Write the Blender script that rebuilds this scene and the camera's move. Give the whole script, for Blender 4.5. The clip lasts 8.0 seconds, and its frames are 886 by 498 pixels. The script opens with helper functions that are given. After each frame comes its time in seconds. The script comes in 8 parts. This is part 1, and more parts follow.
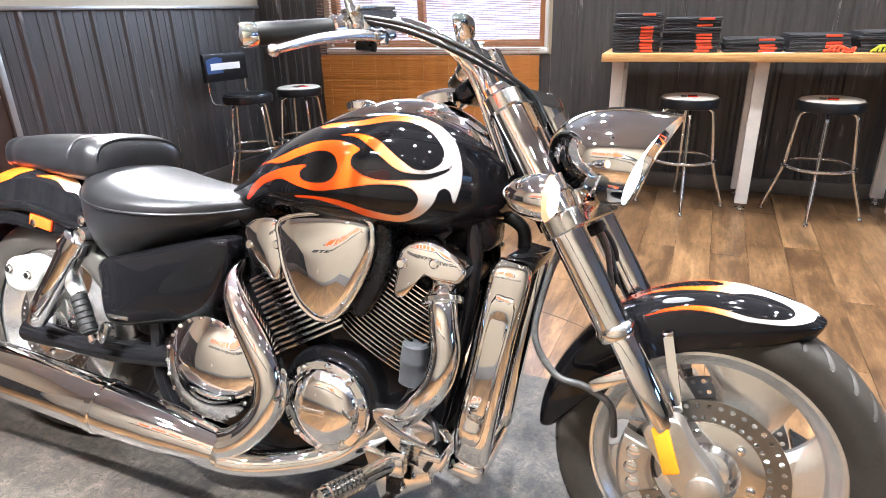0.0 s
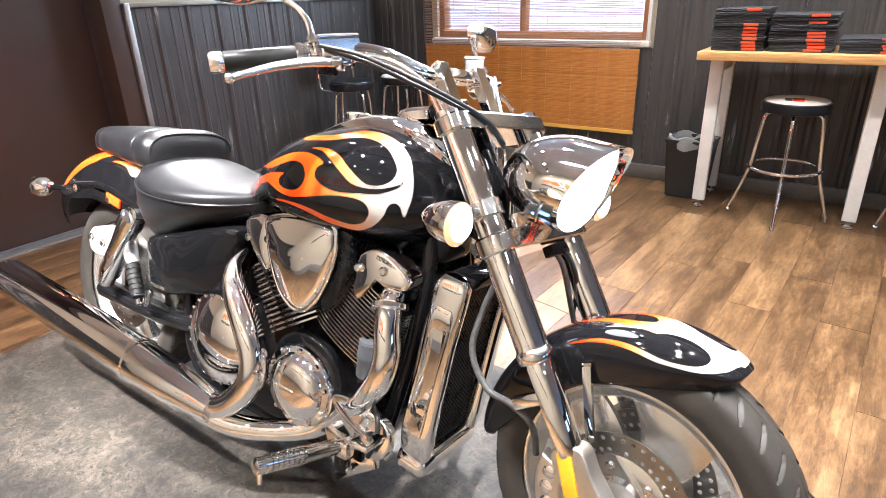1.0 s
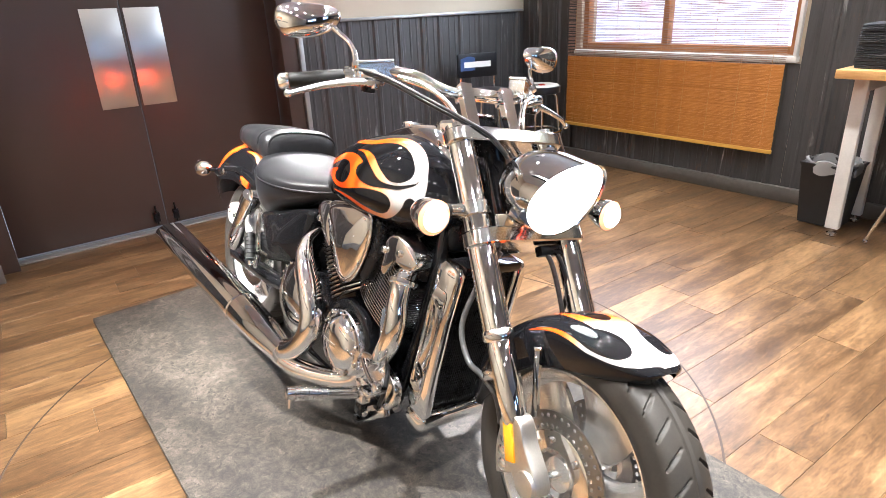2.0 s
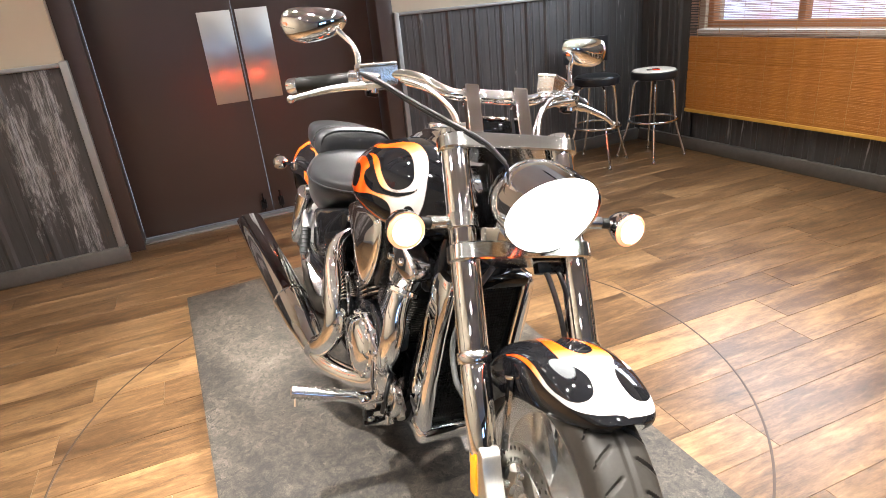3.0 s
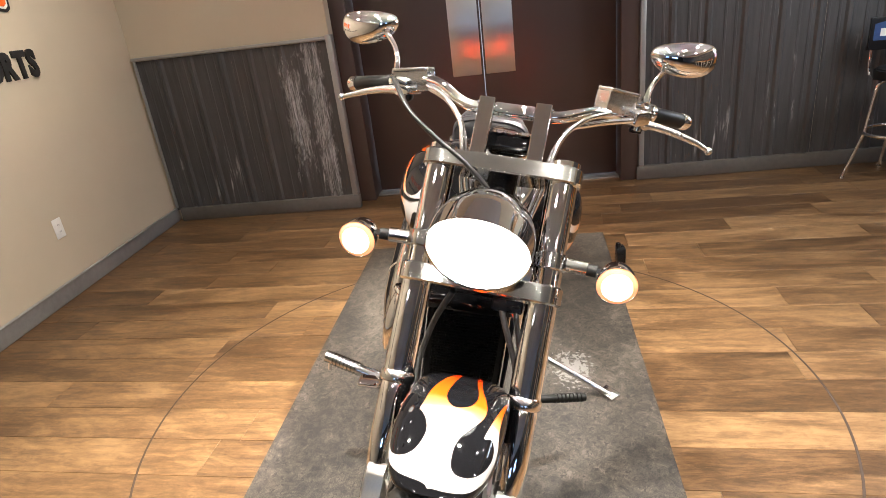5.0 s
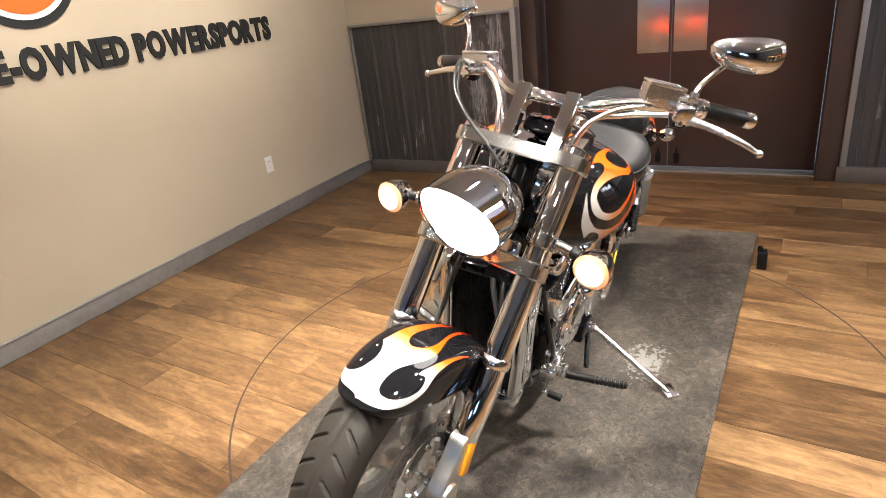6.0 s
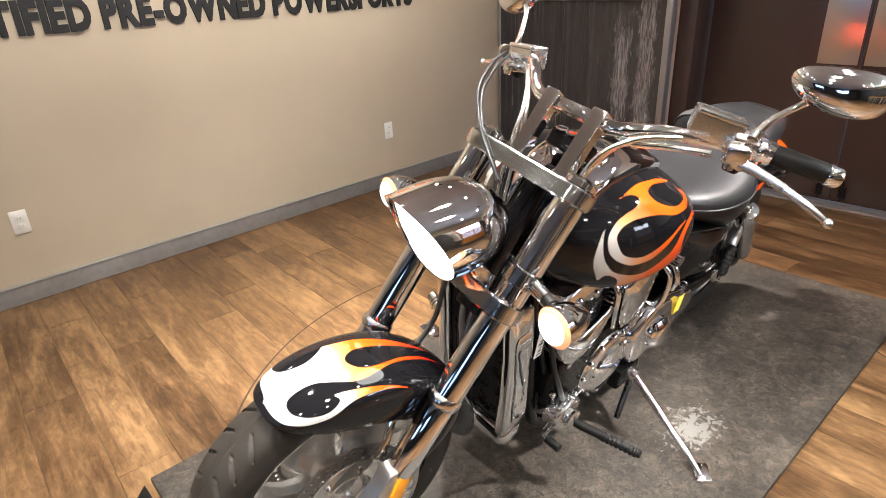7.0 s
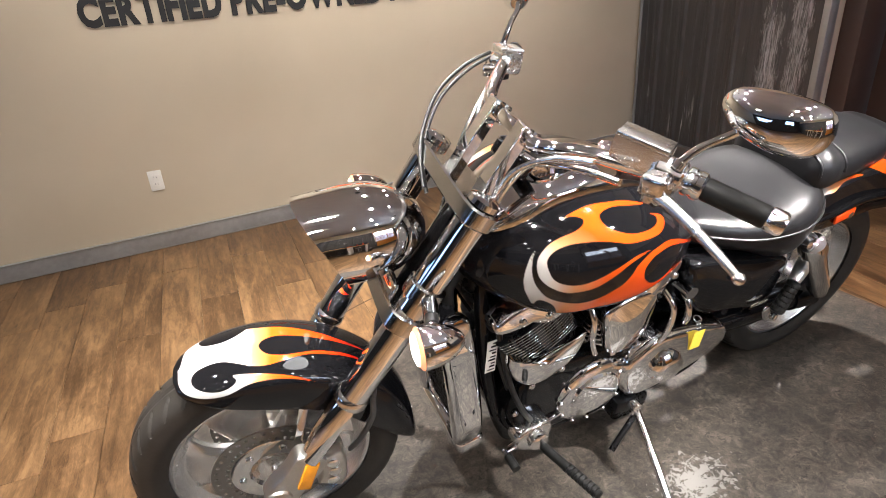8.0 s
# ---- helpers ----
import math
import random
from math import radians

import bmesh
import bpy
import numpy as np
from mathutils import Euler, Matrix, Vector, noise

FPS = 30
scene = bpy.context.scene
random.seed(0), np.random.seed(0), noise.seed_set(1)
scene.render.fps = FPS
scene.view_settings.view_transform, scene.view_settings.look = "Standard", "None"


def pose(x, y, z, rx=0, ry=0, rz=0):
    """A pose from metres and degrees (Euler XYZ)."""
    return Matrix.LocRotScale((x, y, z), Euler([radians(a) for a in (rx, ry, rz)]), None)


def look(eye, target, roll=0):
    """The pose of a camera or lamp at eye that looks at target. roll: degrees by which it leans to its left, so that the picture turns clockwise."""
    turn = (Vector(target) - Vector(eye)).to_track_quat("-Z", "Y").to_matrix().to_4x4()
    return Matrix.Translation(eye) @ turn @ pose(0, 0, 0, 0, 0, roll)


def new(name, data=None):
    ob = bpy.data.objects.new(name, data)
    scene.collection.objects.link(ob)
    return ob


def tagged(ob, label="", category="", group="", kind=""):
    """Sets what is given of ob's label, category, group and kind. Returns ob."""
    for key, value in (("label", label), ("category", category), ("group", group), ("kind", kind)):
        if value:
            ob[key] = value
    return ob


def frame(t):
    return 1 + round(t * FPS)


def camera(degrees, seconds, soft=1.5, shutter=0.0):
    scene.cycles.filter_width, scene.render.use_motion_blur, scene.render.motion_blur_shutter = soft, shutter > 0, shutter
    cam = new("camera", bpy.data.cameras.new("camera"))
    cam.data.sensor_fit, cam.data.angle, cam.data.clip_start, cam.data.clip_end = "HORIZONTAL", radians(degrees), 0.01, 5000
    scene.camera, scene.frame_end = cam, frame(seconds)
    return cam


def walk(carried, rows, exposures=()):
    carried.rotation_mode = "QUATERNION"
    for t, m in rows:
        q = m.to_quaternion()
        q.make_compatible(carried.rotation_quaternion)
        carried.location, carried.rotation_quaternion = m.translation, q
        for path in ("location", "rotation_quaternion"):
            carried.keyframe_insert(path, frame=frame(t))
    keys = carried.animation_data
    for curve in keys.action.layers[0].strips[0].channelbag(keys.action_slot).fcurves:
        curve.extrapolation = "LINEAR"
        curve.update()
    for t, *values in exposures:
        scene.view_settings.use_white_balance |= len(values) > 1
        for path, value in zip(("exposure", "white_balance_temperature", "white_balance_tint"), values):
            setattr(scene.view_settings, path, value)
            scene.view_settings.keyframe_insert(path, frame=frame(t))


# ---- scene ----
cam = camera(72.9, 8.0, 0.65)
PATH = [
    (0, (0.055, 0.166, 1.217), (-0.609, 1.902, 0.48), -1.5),
    (0.5, (0.253, 0.246, 1.25), (-0.584, 1.891, 0.48), 0.9),
    (1, (0.436, 0.301, 1.303), (-0.613, 1.812, 0.517), -1.8),
    (1.5, (0.679, 0.325, 1.324), (-0.601, 1.633, 0.516), -2.5),
    (2, (0.9, 0.39, 1.355), (-0.564, 1.526, 0.603), -2.6),
    (2.2, (0.941, 0.44, 1.354), (-0.591, 1.496, 0.623), -3.2),
    (3.3, (1.059, 0.9, 1.371), (-0.69, 1.464, 0.582), -5.9),
    (3.5, (1.094, 0.996, 1.37), (-0.69, 1.43, 0.578), -5.6),
    (4, (1.148, 1.182, 1.378), (-0.674, 1.357, 0.571), -5.8),
    (4.2, (1.148, 1.242, 1.377), (-0.678, 1.337, 0.566), -5.3),
    (5.3, (1.083, 1.692, 1.394), (-0.711, 1.226, 0.642), -7.2),
    (5.5, (1.094, 1.807, 1.387), (-0.655, 1.188, 0.64), -6.8),
    (6, (1.118, 2.068, 1.396), (-0.454, 1.113, 0.611), -7.1),
    (6.5, (0.967, 2.204, 1.38), (-0.464, 1.049, 0.593), -5.3),
    (7, (0.726, 2.29, 1.389), (-0.501, 0.943, 0.566), -2.6),
    (7.5, (0.527, 2.394, 1.375), (-0.477, 0.874, 0.549), -3.7),
    (8, (0.257, 2.568, 1.412), (-0.472, 0.915, 0.555), -3.9),
]
walk(cam, [(t, look(eye, target, roll)) for t, eye, target, roll in PATH], [(0.0, 0.82, 5450, 9), (1.0, 0.84, 5600, 10), (1.5, 0.82, 5650, 9), (2.2, 0.80, 5650, 9), (3.5, 0.43, 6150, 8), (6.0, 0.22, 6250, 10), (7.0, 0.17, 6050, 10), (8.0, 0.10, 5950, 11)])

# ---- world and lights ----
world = bpy.data.worlds.new("world")
scene.world = world
world.use_nodes = True
world.node_tree.nodes["Background"].inputs["Color"].default_value = (0.75, 0.85, 1.0, 1)
world.node_tree.nodes["Background"].inputs["Strength"].default_value = 0.6
CEIL = 2.9


def downlamp(x, y, watts, size=0.13, spread=150):
    d = bpy.data.lights.new("downlight_lamp", "AREA")
    d.shape, d.size, d.energy, d.color, d.spread = "DISK", size, watts, (1.0, 0.90, 0.78), radians(spread)
    o = new("downlight_lamp", d)
    o.matrix_basis = pose(x, y, CEIL - 0.03)
    return o


# watts and spread: bright narrow lamps over the turntable, weak ones along the walls
LAMPS = [(x, -0.55, w, 150) for x, w in ((-1.9, 5.0), (-0.9, 4.5), (0.1, 2.0), (1.1, 0.8), (2.1, 0.8))] + [(x, 3.95, w, 130) for x, w in ((-1.15, 8.0), (0.15, 12.0), (1.45, 12.0), (2.75, 12.0))]
LAMPS += [(-0.75, 0.75, 34.0, 85), (0.3, 0.75, 17.0, 85), (1.3, 0.75, 8.0, 95), (-0.75, 2.0, 18.0, 85), (0.3, 2.0, 29.0, 85), (1.3, 2.0, 19.0, 95)]
LAMPS += [(-1.75, 0.45, 17.0, 85), (-1.65, 1.8, 4.0, 80), (2.4, 0.75, 2.0, 120), (2.4, 2.0, 7.0, 120), (-0.75, 3.1, 16.0, 110), (0.6, 3.1, 11.0, 110), (1.9, 3.1, 8.0, 120), (-2.4, 3.3, 1.5, 110)]
for x, y, watts, spread in LAMPS:
    downlamp(x, y, watts, 0.085, spread)
# added unseen spots: three brighten the lettered wall, two the saddle and rear wheel
HEADS = [((x, 0.30, 2.72), (x, -1.14, 1.50), w, 80) for x, w in ((-1.75, 6.0), (-0.65, 7.0), (0.45, 4.0))] + [((-2.25, 2.75, 2.72), (-1.05, 1.30, 0.80), 19.0, 32), ((-1.70, -0.10, 2.72), (-1.55, 1.15, 0.50), 15.0, 32)]
for eye, aim, watts, spread in HEADS:
    o = downlamp(eye[0], eye[1], watts, 0.085, spread)
    o.matrix_basis = look(eye, aim)
# daylight through the upper part of the window
d = bpy.data.lights.new("window_daylight", "AREA")
d.shape, d.size, d.size_y, d.energy, d.color = "RECTANGLE", 1.6, 0.42, 40, (0.85, 0.92, 1.0)
o = new("window_daylight", d)
o.matrix_basis = look((-1.725, 4.74, 1.95), (-1.6, 2.6, 1.0))

# ---- building tools ----
V = Vector


def smooth_line(pts, n=8, closed=False):
    """Catmull-Rom points through pts, n steps for each span."""
    p = [np.array(q, float) for q in pts]
    m = len(p)
    out = []
    for i in range(m if closed else m - 1):
        if closed:
            a, b, c, d = p[i - 1], p[i], p[(i + 1) % m], p[(i + 2) % m]
        else:
            a, b, c, d = p[max(i - 1, 0)], p[i], p[i + 1], p[min(i + 2, m - 1)]
        for k in range(n):
            t = k / n
            out.append(0.5 * (2 * b + (c - a) * t + (2 * a - 5 * b + 4 * c - d) * t * t + (3 * b - a - 3 * c + d) * t ** 3))
    if not closed:
        out.append(p[-1])
    return np.array(out)


def curve_at(xs, ys, x):
    """A smooth curve through (xs, ys), read at x (monotone cubic-like)."""
    xs, ys, x = np.array(xs, float), np.array(ys, float), np.asarray(x, float)
    g = np.gradient(ys, xs)
    i = np.clip(np.searchsorted(xs, x) - 1, 0, len(xs) - 2)
    h = xs[i + 1] - xs[i]
    t = np.clip((x - xs[i]) / h, 0, 1)
    return ((1 + 2 * t) * (1 - t) ** 2 * ys[i] + t * (1 - t) ** 2 * h * g[i] + t * t * (3 - 2 * t) * ys[i + 1] + t * t * (t - 1) * h * g[i + 1])


def finish(bm, angle=38):
    bmesh.ops.recalc_face_normals(bm, faces=bm.faces)
    lim = radians(angle)
    for f in bm.faces:
        f.smooth = True
    for e in bm.edges:
        if len(e.link_faces) == 2 and e.calc_face_angle(0) > lim:
            e.smooth = False


def part(name, bm, material, parent=None, label="", xf=None, angle=38):
    """Links a bmesh as one mesh object under a thing or a part."""
    if xf is not None:
        bmesh.ops.transform(bm, matrix=xf, verts=bm.verts)
    finish(bm, angle)
    me = bpy.data.meshes.new(name)
    bm.to_mesh(me)
    bm.free()
    for m in material if isinstance(material, (list, tuple)) else [material]:
        me.materials.append(m)
    ob = new(name, me)
    if parent is not None:
        ob.parent = parent
    if label:
        tagged(ob, label)
    return ob


def thing(name, m, label, category, group="", kind=""):
    ob = new(name)
    ob.empty_display_size = 0.05
    ob.matrix_basis = m
    return tagged(ob, label, category, group, kind)


def box(bm, lo, hi, bevel=0.0, m=None, seg=2):
    """A box from corner lo to corner hi, its edges rounded."""
    lo, hi = V(lo), V(hi)
    size = hi - lo
    mm = Matrix.Translation((lo + hi) / 2) @ Matrix.Diagonal((size.x, size.y, size.z, 1))
    r = bmesh.ops.create_cube(bm, size=1, matrix=mm)
    vs = r["verts"]
    if bevel:
        es = list({e for v in vs for e in v.link_edges})
        o = bmesh.ops.bevel(bm, geom=vs + es, offset=bevel, segments=seg, profile=0.5, affect="EDGES")
        vs = list({v for f in o["faces"] for v in f.verts} | {v for v in vs if v.is_valid})
    if m is not None:
        bmesh.ops.transform(bm, matrix=m, verts=vs)
    return vs


def rings(bm, loops, caps=True, closed=False):
    """Joins loops of equal length into a skin."""
    vv = [[bm.verts.new(tuple(map(float, p))) for p in lp] for lp in loops]
    n = len(vv[0])
    for i in range(len(vv) if closed else len(vv) - 1):
        a, b = vv[i], vv[(i + 1) % len(vv)]
        for j in range(n):
            bm.faces.new((a[j], a[(j + 1) % n], b[(j + 1) % n], b[j]))
    if caps and not closed:
        bm.faces.new(vv[0][::-1])
        bm.faces.new(vv[-1])
    return vv


def tube(bm, pts, r, seg=12, caps=True):
    """A round tube along pts; r a number or one for each point."""
    p = [V(q) for q in pts]
    n = len(p)
    rr = [r] * n if isinstance(r, (int, float)) else [float(q) for q in r]
    up = None
    loops = []
    for i in range(n):
        t = (p[min(i + 1, n - 1)] - p[max(i - 1, 0)]).normalized()
        if up is None:
            up = t.orthogonal().normalized()
        up = (up - t * up.dot(t)).normalized()
        side = t.cross(up)
        loops.append([p[i] + (up * math.cos(a) + side * math.sin(a)) * rr[i] for a in [2 * math.pi * k / seg for k in range(seg)]])
    return rings(bm, loops, caps)


def bent(bm, pts, r, seg=12, n=6):
    """A round tube on a smooth line through a few points."""
    line = smooth_line(pts, n)
    if not isinstance(r, (int, float)):
        r = list(np.interp(np.linspace(0, 1, len(line)), np.linspace(0, 1, len(r)), r))
    tube(bm, line, r, seg)


def rod(bm, a, b, r, r2=None, seg=20):
    tube(bm, [a, b], [r, r if r2 is None else r2], seg)


def lathe(bm, prof, a, b, seg=32, caps=True):
    """Turns a profile of (distance along a to b, radius) about the line from a."""
    a, d = V(a), (V(b) - V(a)).normalized()
    u = d.orthogonal().normalized()
    w = d.cross(u)
    loops = [[a + d * s + (u * math.cos(t) + w * math.sin(t)) * max(r, 1e-4) for t in [2 * math.pi * k / seg for k in range(seg)]] for s, r in prof]
    return rings(bm, loops, caps)


def ring_torus(bm, centre, axis, R, r, seg=48, sec=10, squash=1.0):
    c, d = V(centre), V(axis).normalized()
    u = d.orthogonal().normalized()
    w = d.cross(u)
    loops = []
    for k in range(seg):
        o = u * math.cos(2 * math.pi * k / seg) + w * math.sin(2 * math.pi * k / seg)
        loops.append([c + o * (R + r * math.cos(2 * math.pi * j / sec)) + d * (r * squash * math.sin(2 * math.pi * j / sec)) for j in range(sec)])
    rings(bm, loops, False, True)


def plate(bm, outline, y0, y1, bevel=0.0, bulge=0.0):
    """An outline of (x, z) made a slab from y0 to y1; bulge swells the y1 side."""
    o = [np.array(q, float) for q in outline]
    c = sum(o) / len(o)
    loops = [[(q[0], y0, q[1]) for q in o]]
    sgn = 1 if y1 > y0 else -1
    if bevel:
        loops.append([(q[0], y1 - sgn * bevel, q[1]) for q in o])
        for k in (0.4, 0.75, 1.0):
            f = bevel * (1 - math.cos(k * math.pi / 2))
            loops.append([(q[0] + (c - q)[0] / max(np.linalg.norm(c - q), 1e-6) * f, y1 - sgn * bevel * (1 - math.sin(k * math.pi / 2)), q[1] + (c - q)[1] / max(np.linalg.norm(c - q), 1e-6) * f) for q in o])
    else:
        loops.append([(q[0], y1, q[1]) for q in o])
    last = loops[-1]
    for k in (0.7, 0.4, 0.15) if bulge else ():
        loops.append([(c[0] + (q[0] - c[0]) * k, y1 + sgn * bulge * (1 - k * k), c[1] + (q[2] - c[1]) * k) for q in last])
    rings(bm, loops)


def rounded(outline, n=5):
    return [tuple(q) for q in smooth_line(outline, n, True)]


def oval(w, up, down, e=2.3, n=36):
    """A closed superellipse (y, z) with separate heights above and below its widest line."""
    out = []
    for k in range(n):
        t = 2 * math.pi * k / n
        c, s = math.cos(t), math.sin(t)
        y = w * math.copysign(abs(c) ** (2 / e), c)
        z = (up if s > 0 else down) * math.copysign(abs(s) ** (2 / e), s)
        out.append((y, z))
    return out


def inside_distance(poly, px, py):
    """Signed distance of points from a closed outline, below nought inside."""
    poly = np.asarray(poly, float)
    a, b = poly, np.roll(poly, -1, 0)
    best = np.full(px.shape, 1e9)
    odd = np.zeros(px.shape, bool)
    for (x0, y0), (x1, y1) in zip(a, b):
        dx, dy = x1 - x0, y1 - y0
        L = dx * dx + dy * dy + 1e-18
        t = np.clip(((px - x0) * dx + (py - y0) * dy) / L, 0, 1)
        best = np.minimum(best, (px - x0 - t * dx) ** 2 + (py - y0 - t * dy) ** 2)
        odd ^= ((y0 > py) != (y1 > py)) & (px < dx * (py - y0) / (dy if abs(dy) > 1e-12 else 1e-12) + x0)
    best = np.sqrt(best)
    return np.where(odd, -best, best)


def give(ob, flame, fade):
    """Lays the paint plan on a skin: how far inside the flame, and how far along its fade."""
    me = ob.data
    uv = me.uv_layers.new(name="paint")
    idx = np.empty(len(me.loops), np.int32)
    me.loops.foreach_get("vertex_index", idx)
    both = np.stack([np.asarray(flame, np.float32), np.asarray(fade, np.float32)], 1)[idx]
    uv.data.foreach_set("uv", both.ravel())


# ---- materials ----
def base(name, colour=(0.5, 0.5, 0.5), rough=0.5, metal=0.0, **more):
    m = bpy.data.materials.new(name)
    m.use_nodes = True
    b = m.node_tree.nodes["Principled BSDF"]
    b.inputs["Base Color"].default_value = (*colour, 1)
    b.inputs["Roughness"].default_value = rough
    b.inputs["Metallic"].default_value = metal
    for k, v in more.items():
        b.inputs[k.replace("_", " ")].default_value = v
    return m, m.node_tree.nodes, m.node_tree.links, b


def node(ns, kind, **props):
    n = ns.new(kind)
    for k, v in props.items():
        if k in n.inputs:
            n.inputs[k].default_value = v
    return n


def coords(ns, ls, scale=(1, 1, 1), kind="Object", offset=None):
    t = ns.new("ShaderNodeTexCoord")
    mp = ns.new("ShaderNodeMapping")
    mp.inputs["Scale"].default_value = scale
    ls.new(t.outputs[kind], mp.inputs["Vector"])
    if offset is not None:
        ls.new(offset, mp.inputs["Location"])
    return mp.outputs["Vector"]


def noise_of(ns, ls, vec, scale, detail=4, rough=0.55, distort=0.0):
    n = ns.new("ShaderNodeTexNoise")
    n.inputs["Scale"].default_value, n.inputs["Detail"].default_value = scale, detail
    n.inputs["Roughness"].default_value, n.inputs["Distortion"].default_value = rough, distort
    ls.new(vec, n.inputs["Vector"])
    return n.outputs["Fac"]


def ramp(ns, ls, fac, stops):
    r = ns.new("ShaderNodeValToRGB")
    e = r.color_ramp.elements
    while len(e) < len(stops):
        e.new(0.5)
    for q, (p, c) in zip(e, stops):
        q.position, q.color = p, (*c, 1) if len(c) == 3 else c
    ls.new(fac, r.inputs["Fac"])
    return r.outputs["Color"]


def mix(ns, ls, fac, a, b, kind="MIX"):
    m = ns.new("ShaderNodeMix")
    m.data_type, m.blend_type = "RGBA", kind
    for sock, v in ((m.inputs[0], fac), (m.inputs[6], a), (m.inputs[7], b)):
        if isinstance(v, (int, float)):
            sock.default_value = v
        elif isinstance(v, tuple):
            sock.default_value = (*v, 1)
        else:
            ls.new(v, sock)
    return m.outputs[2]


def calc(ns, ls, op, a, b=0.0, c=None):
    m = ns.new("ShaderNodeMath")
    m.operation = op
    for i, v in enumerate((a, b) if c is None else (a, b, c)):
        if isinstance(v, (int, float)):
            m.inputs[i].default_value = v
        else:
            ls.new(v, m.inputs[i])
    return m.outputs[0]


def bump(ns, ls, b, height, strength=0.2, dist=0.002):
    n = ns.new("ShaderNodeBump")
    n.inputs["Strength"].default_value, n.inputs["Distance"].default_value = strength, dist
    ls.new(height, n.inputs["Height"])
    ls.new(n.outputs["Normal"], b.inputs["Normal"])


def plain(name, colour, rough=0.5, metal=0.0, grain=60.0, amount=0.12, relief=0.0, coat=0.0, **more):
    """A paint, plastic or metal with a little unevenness in colour and gloss."""
    m, ns, ls, b = base(name, colour, rough, metal, **more)
    v = coords(ns, ls)
    f = noise_of(ns, ls, v, grain, 3)
    g = noise_of(ns, ls, v, grain * 0.12, 3)
    h = calc(ns, ls, "MULTIPLY_ADD", f, 0.4, calc(ns, ls, "MULTIPLY", g, 0.6))
    lo, hi = tuple(c * (1 - amount) for c in colour), tuple(min(1, c * (1 + amount)) for c in colour)
    ls.new(ramp(ns, ls, h, [(0.3, lo), (0.7, hi)]), b.inputs["Base Color"])
    ls.new(calc(ns, ls, "MULTIPLY_ADD", h, rough * 0.5, rough * 0.75), b.inputs["Roughness"])
    if coat:
        b.inputs["Coat Weight"].default_value, b.inputs["Coat Roughness"].default_value = coat, 0.03
    if relief:
        bump(ns, ls, b, f, relief, 0.001)
    return m


CHROME = plain("chrome", (0.88, 0.885, 0.89), 0.03, 1.0, 25, 0.03)
ALU = plain("satin_aluminium", (0.66, 0.64, 0.60), 0.26, 1.0, 90, 0.06)
CAST = plain("cast_aluminium", (0.62, 0.60, 0.56), 0.36, 1.0, 220, 0.1, 0.1)
BRUSHED_CHROME = plain("brushed_chrome", (0.60, 0.60, 0.59), 0.13, 1.0, 90, 0.06)
SATIN_CAST = plain("satin_cast_aluminium", (0.78, 0.765, 0.73), 0.36, 0.85, 120, 0.08)
WHEEL_CAST = plain("machined_cast_wheel", (0.80, 0.79, 0.77), 0.25, 0.92, 120, 0.07)
POLISHED = plain("polished_aluminium", (0.80, 0.795, 0.785), 0.14, 1.0, 60, 0.05)
BLACK = plain("black_enamel", (0.004, 0.004, 0.0045), 0.05, 0.0, 40, 0.2, Specular_IOR_Level=0.27)
SATIN_BLACK = plain("satin_black", (0.006, 0.006, 0.0065), 0.28, 0.0, 120, 0.2, 0.05, Specular_IOR_Level=0.25)
LEVER_ALU = plain("lever_aluminium", (0.74, 0.73, 0.71), 0.26, 1.0, 120, 0.03)
RUBBER = plain("black_rubber", (0.007, 0.007, 0.0065), 0.48, 0.0, 160, 0.2, 0.1, Specular_IOR_Level=0.25)
VINYL = plain("black_vinyl", (0.010, 0.010, 0.011), 0.31, 0.0, 260, 0.25, 0.14, Specular_IOR_Level=0.30)
TYRE = plain("tyre_rubber", (0.030, 0.0265, 0.0225), 0.48, 0.0, 140, 0.25, 0.12, Specular_IOR_Level=0.24)
HOSE = plain("braided_hose", (0.09, 0.09, 0.09), 0.4, 0.3, 600, 0.4, 0.3)
CABLE = plain("black_cable", (0.012, 0.012, 0.012), 0.35, 0.0, 300, 0.2)
GREY_PLASTIC = plain("grey_plastic", (0.055, 0.058, 0.064), 0.5, 0.0, 150, 0.1, Specular_IOR_Level=0.2)
WHITE_PAINT = plain("white_steel_paint", (0.72, 0.70, 0.66), 0.42, 0.0, 90, 0.08, 0.03)
PLATE_WHITE = plain("outlet_plastic", (0.80, 0.78, 0.73), 0.35, 0.0, 80, 0.03)
AMBER = plain("amber_reflector", (0.85, 0.33, 0.01), 0.16, 0.0, 300, 0.12, 0.3)
RED_REFLECTOR = plain("red_reflector", (0.75, 0.05, 0.01), 0.16, 0.0, 300, 0.12, 0.3)
ORANGE_REFLECTOR = plain("orange_reflector", (0.72, 0.065, 0.005), 0.2, 0.0, 300, 0.12, 0.3)
YELLOW_TAG = plain("yellow_paper", (0.76, 0.56, 0.05), 0.7, 0.0, 120, 0.08)
RED_PLASTIC = plain("red_plastic", (0.5, 0.02, 0.02), 0.4)
LETTER_BLACK = plain("matt_black_letters", (0.008, 0.008, 0.008), 0.6, 0.0, 60, 0.15)
LOGO_ORANGE = plain("orange_logo_paint", (0.80, 0.13, 0.01), 0.45, 0.0, 60, 0.06)
LOGO_WHITE = plain("white_logo_paint", (0.8, 0.78, 0.74), 0.45, 0.0, 60, 0.05)
MIRROR = base("mirror_glass", (0.85, 0.85, 0.85), 0.01, 1.0)[0]
DISC_STEEL = plain("brushed_disc_steel", (0.27, 0.26, 0.245), 0.30, 1.0, 90, 0.12)
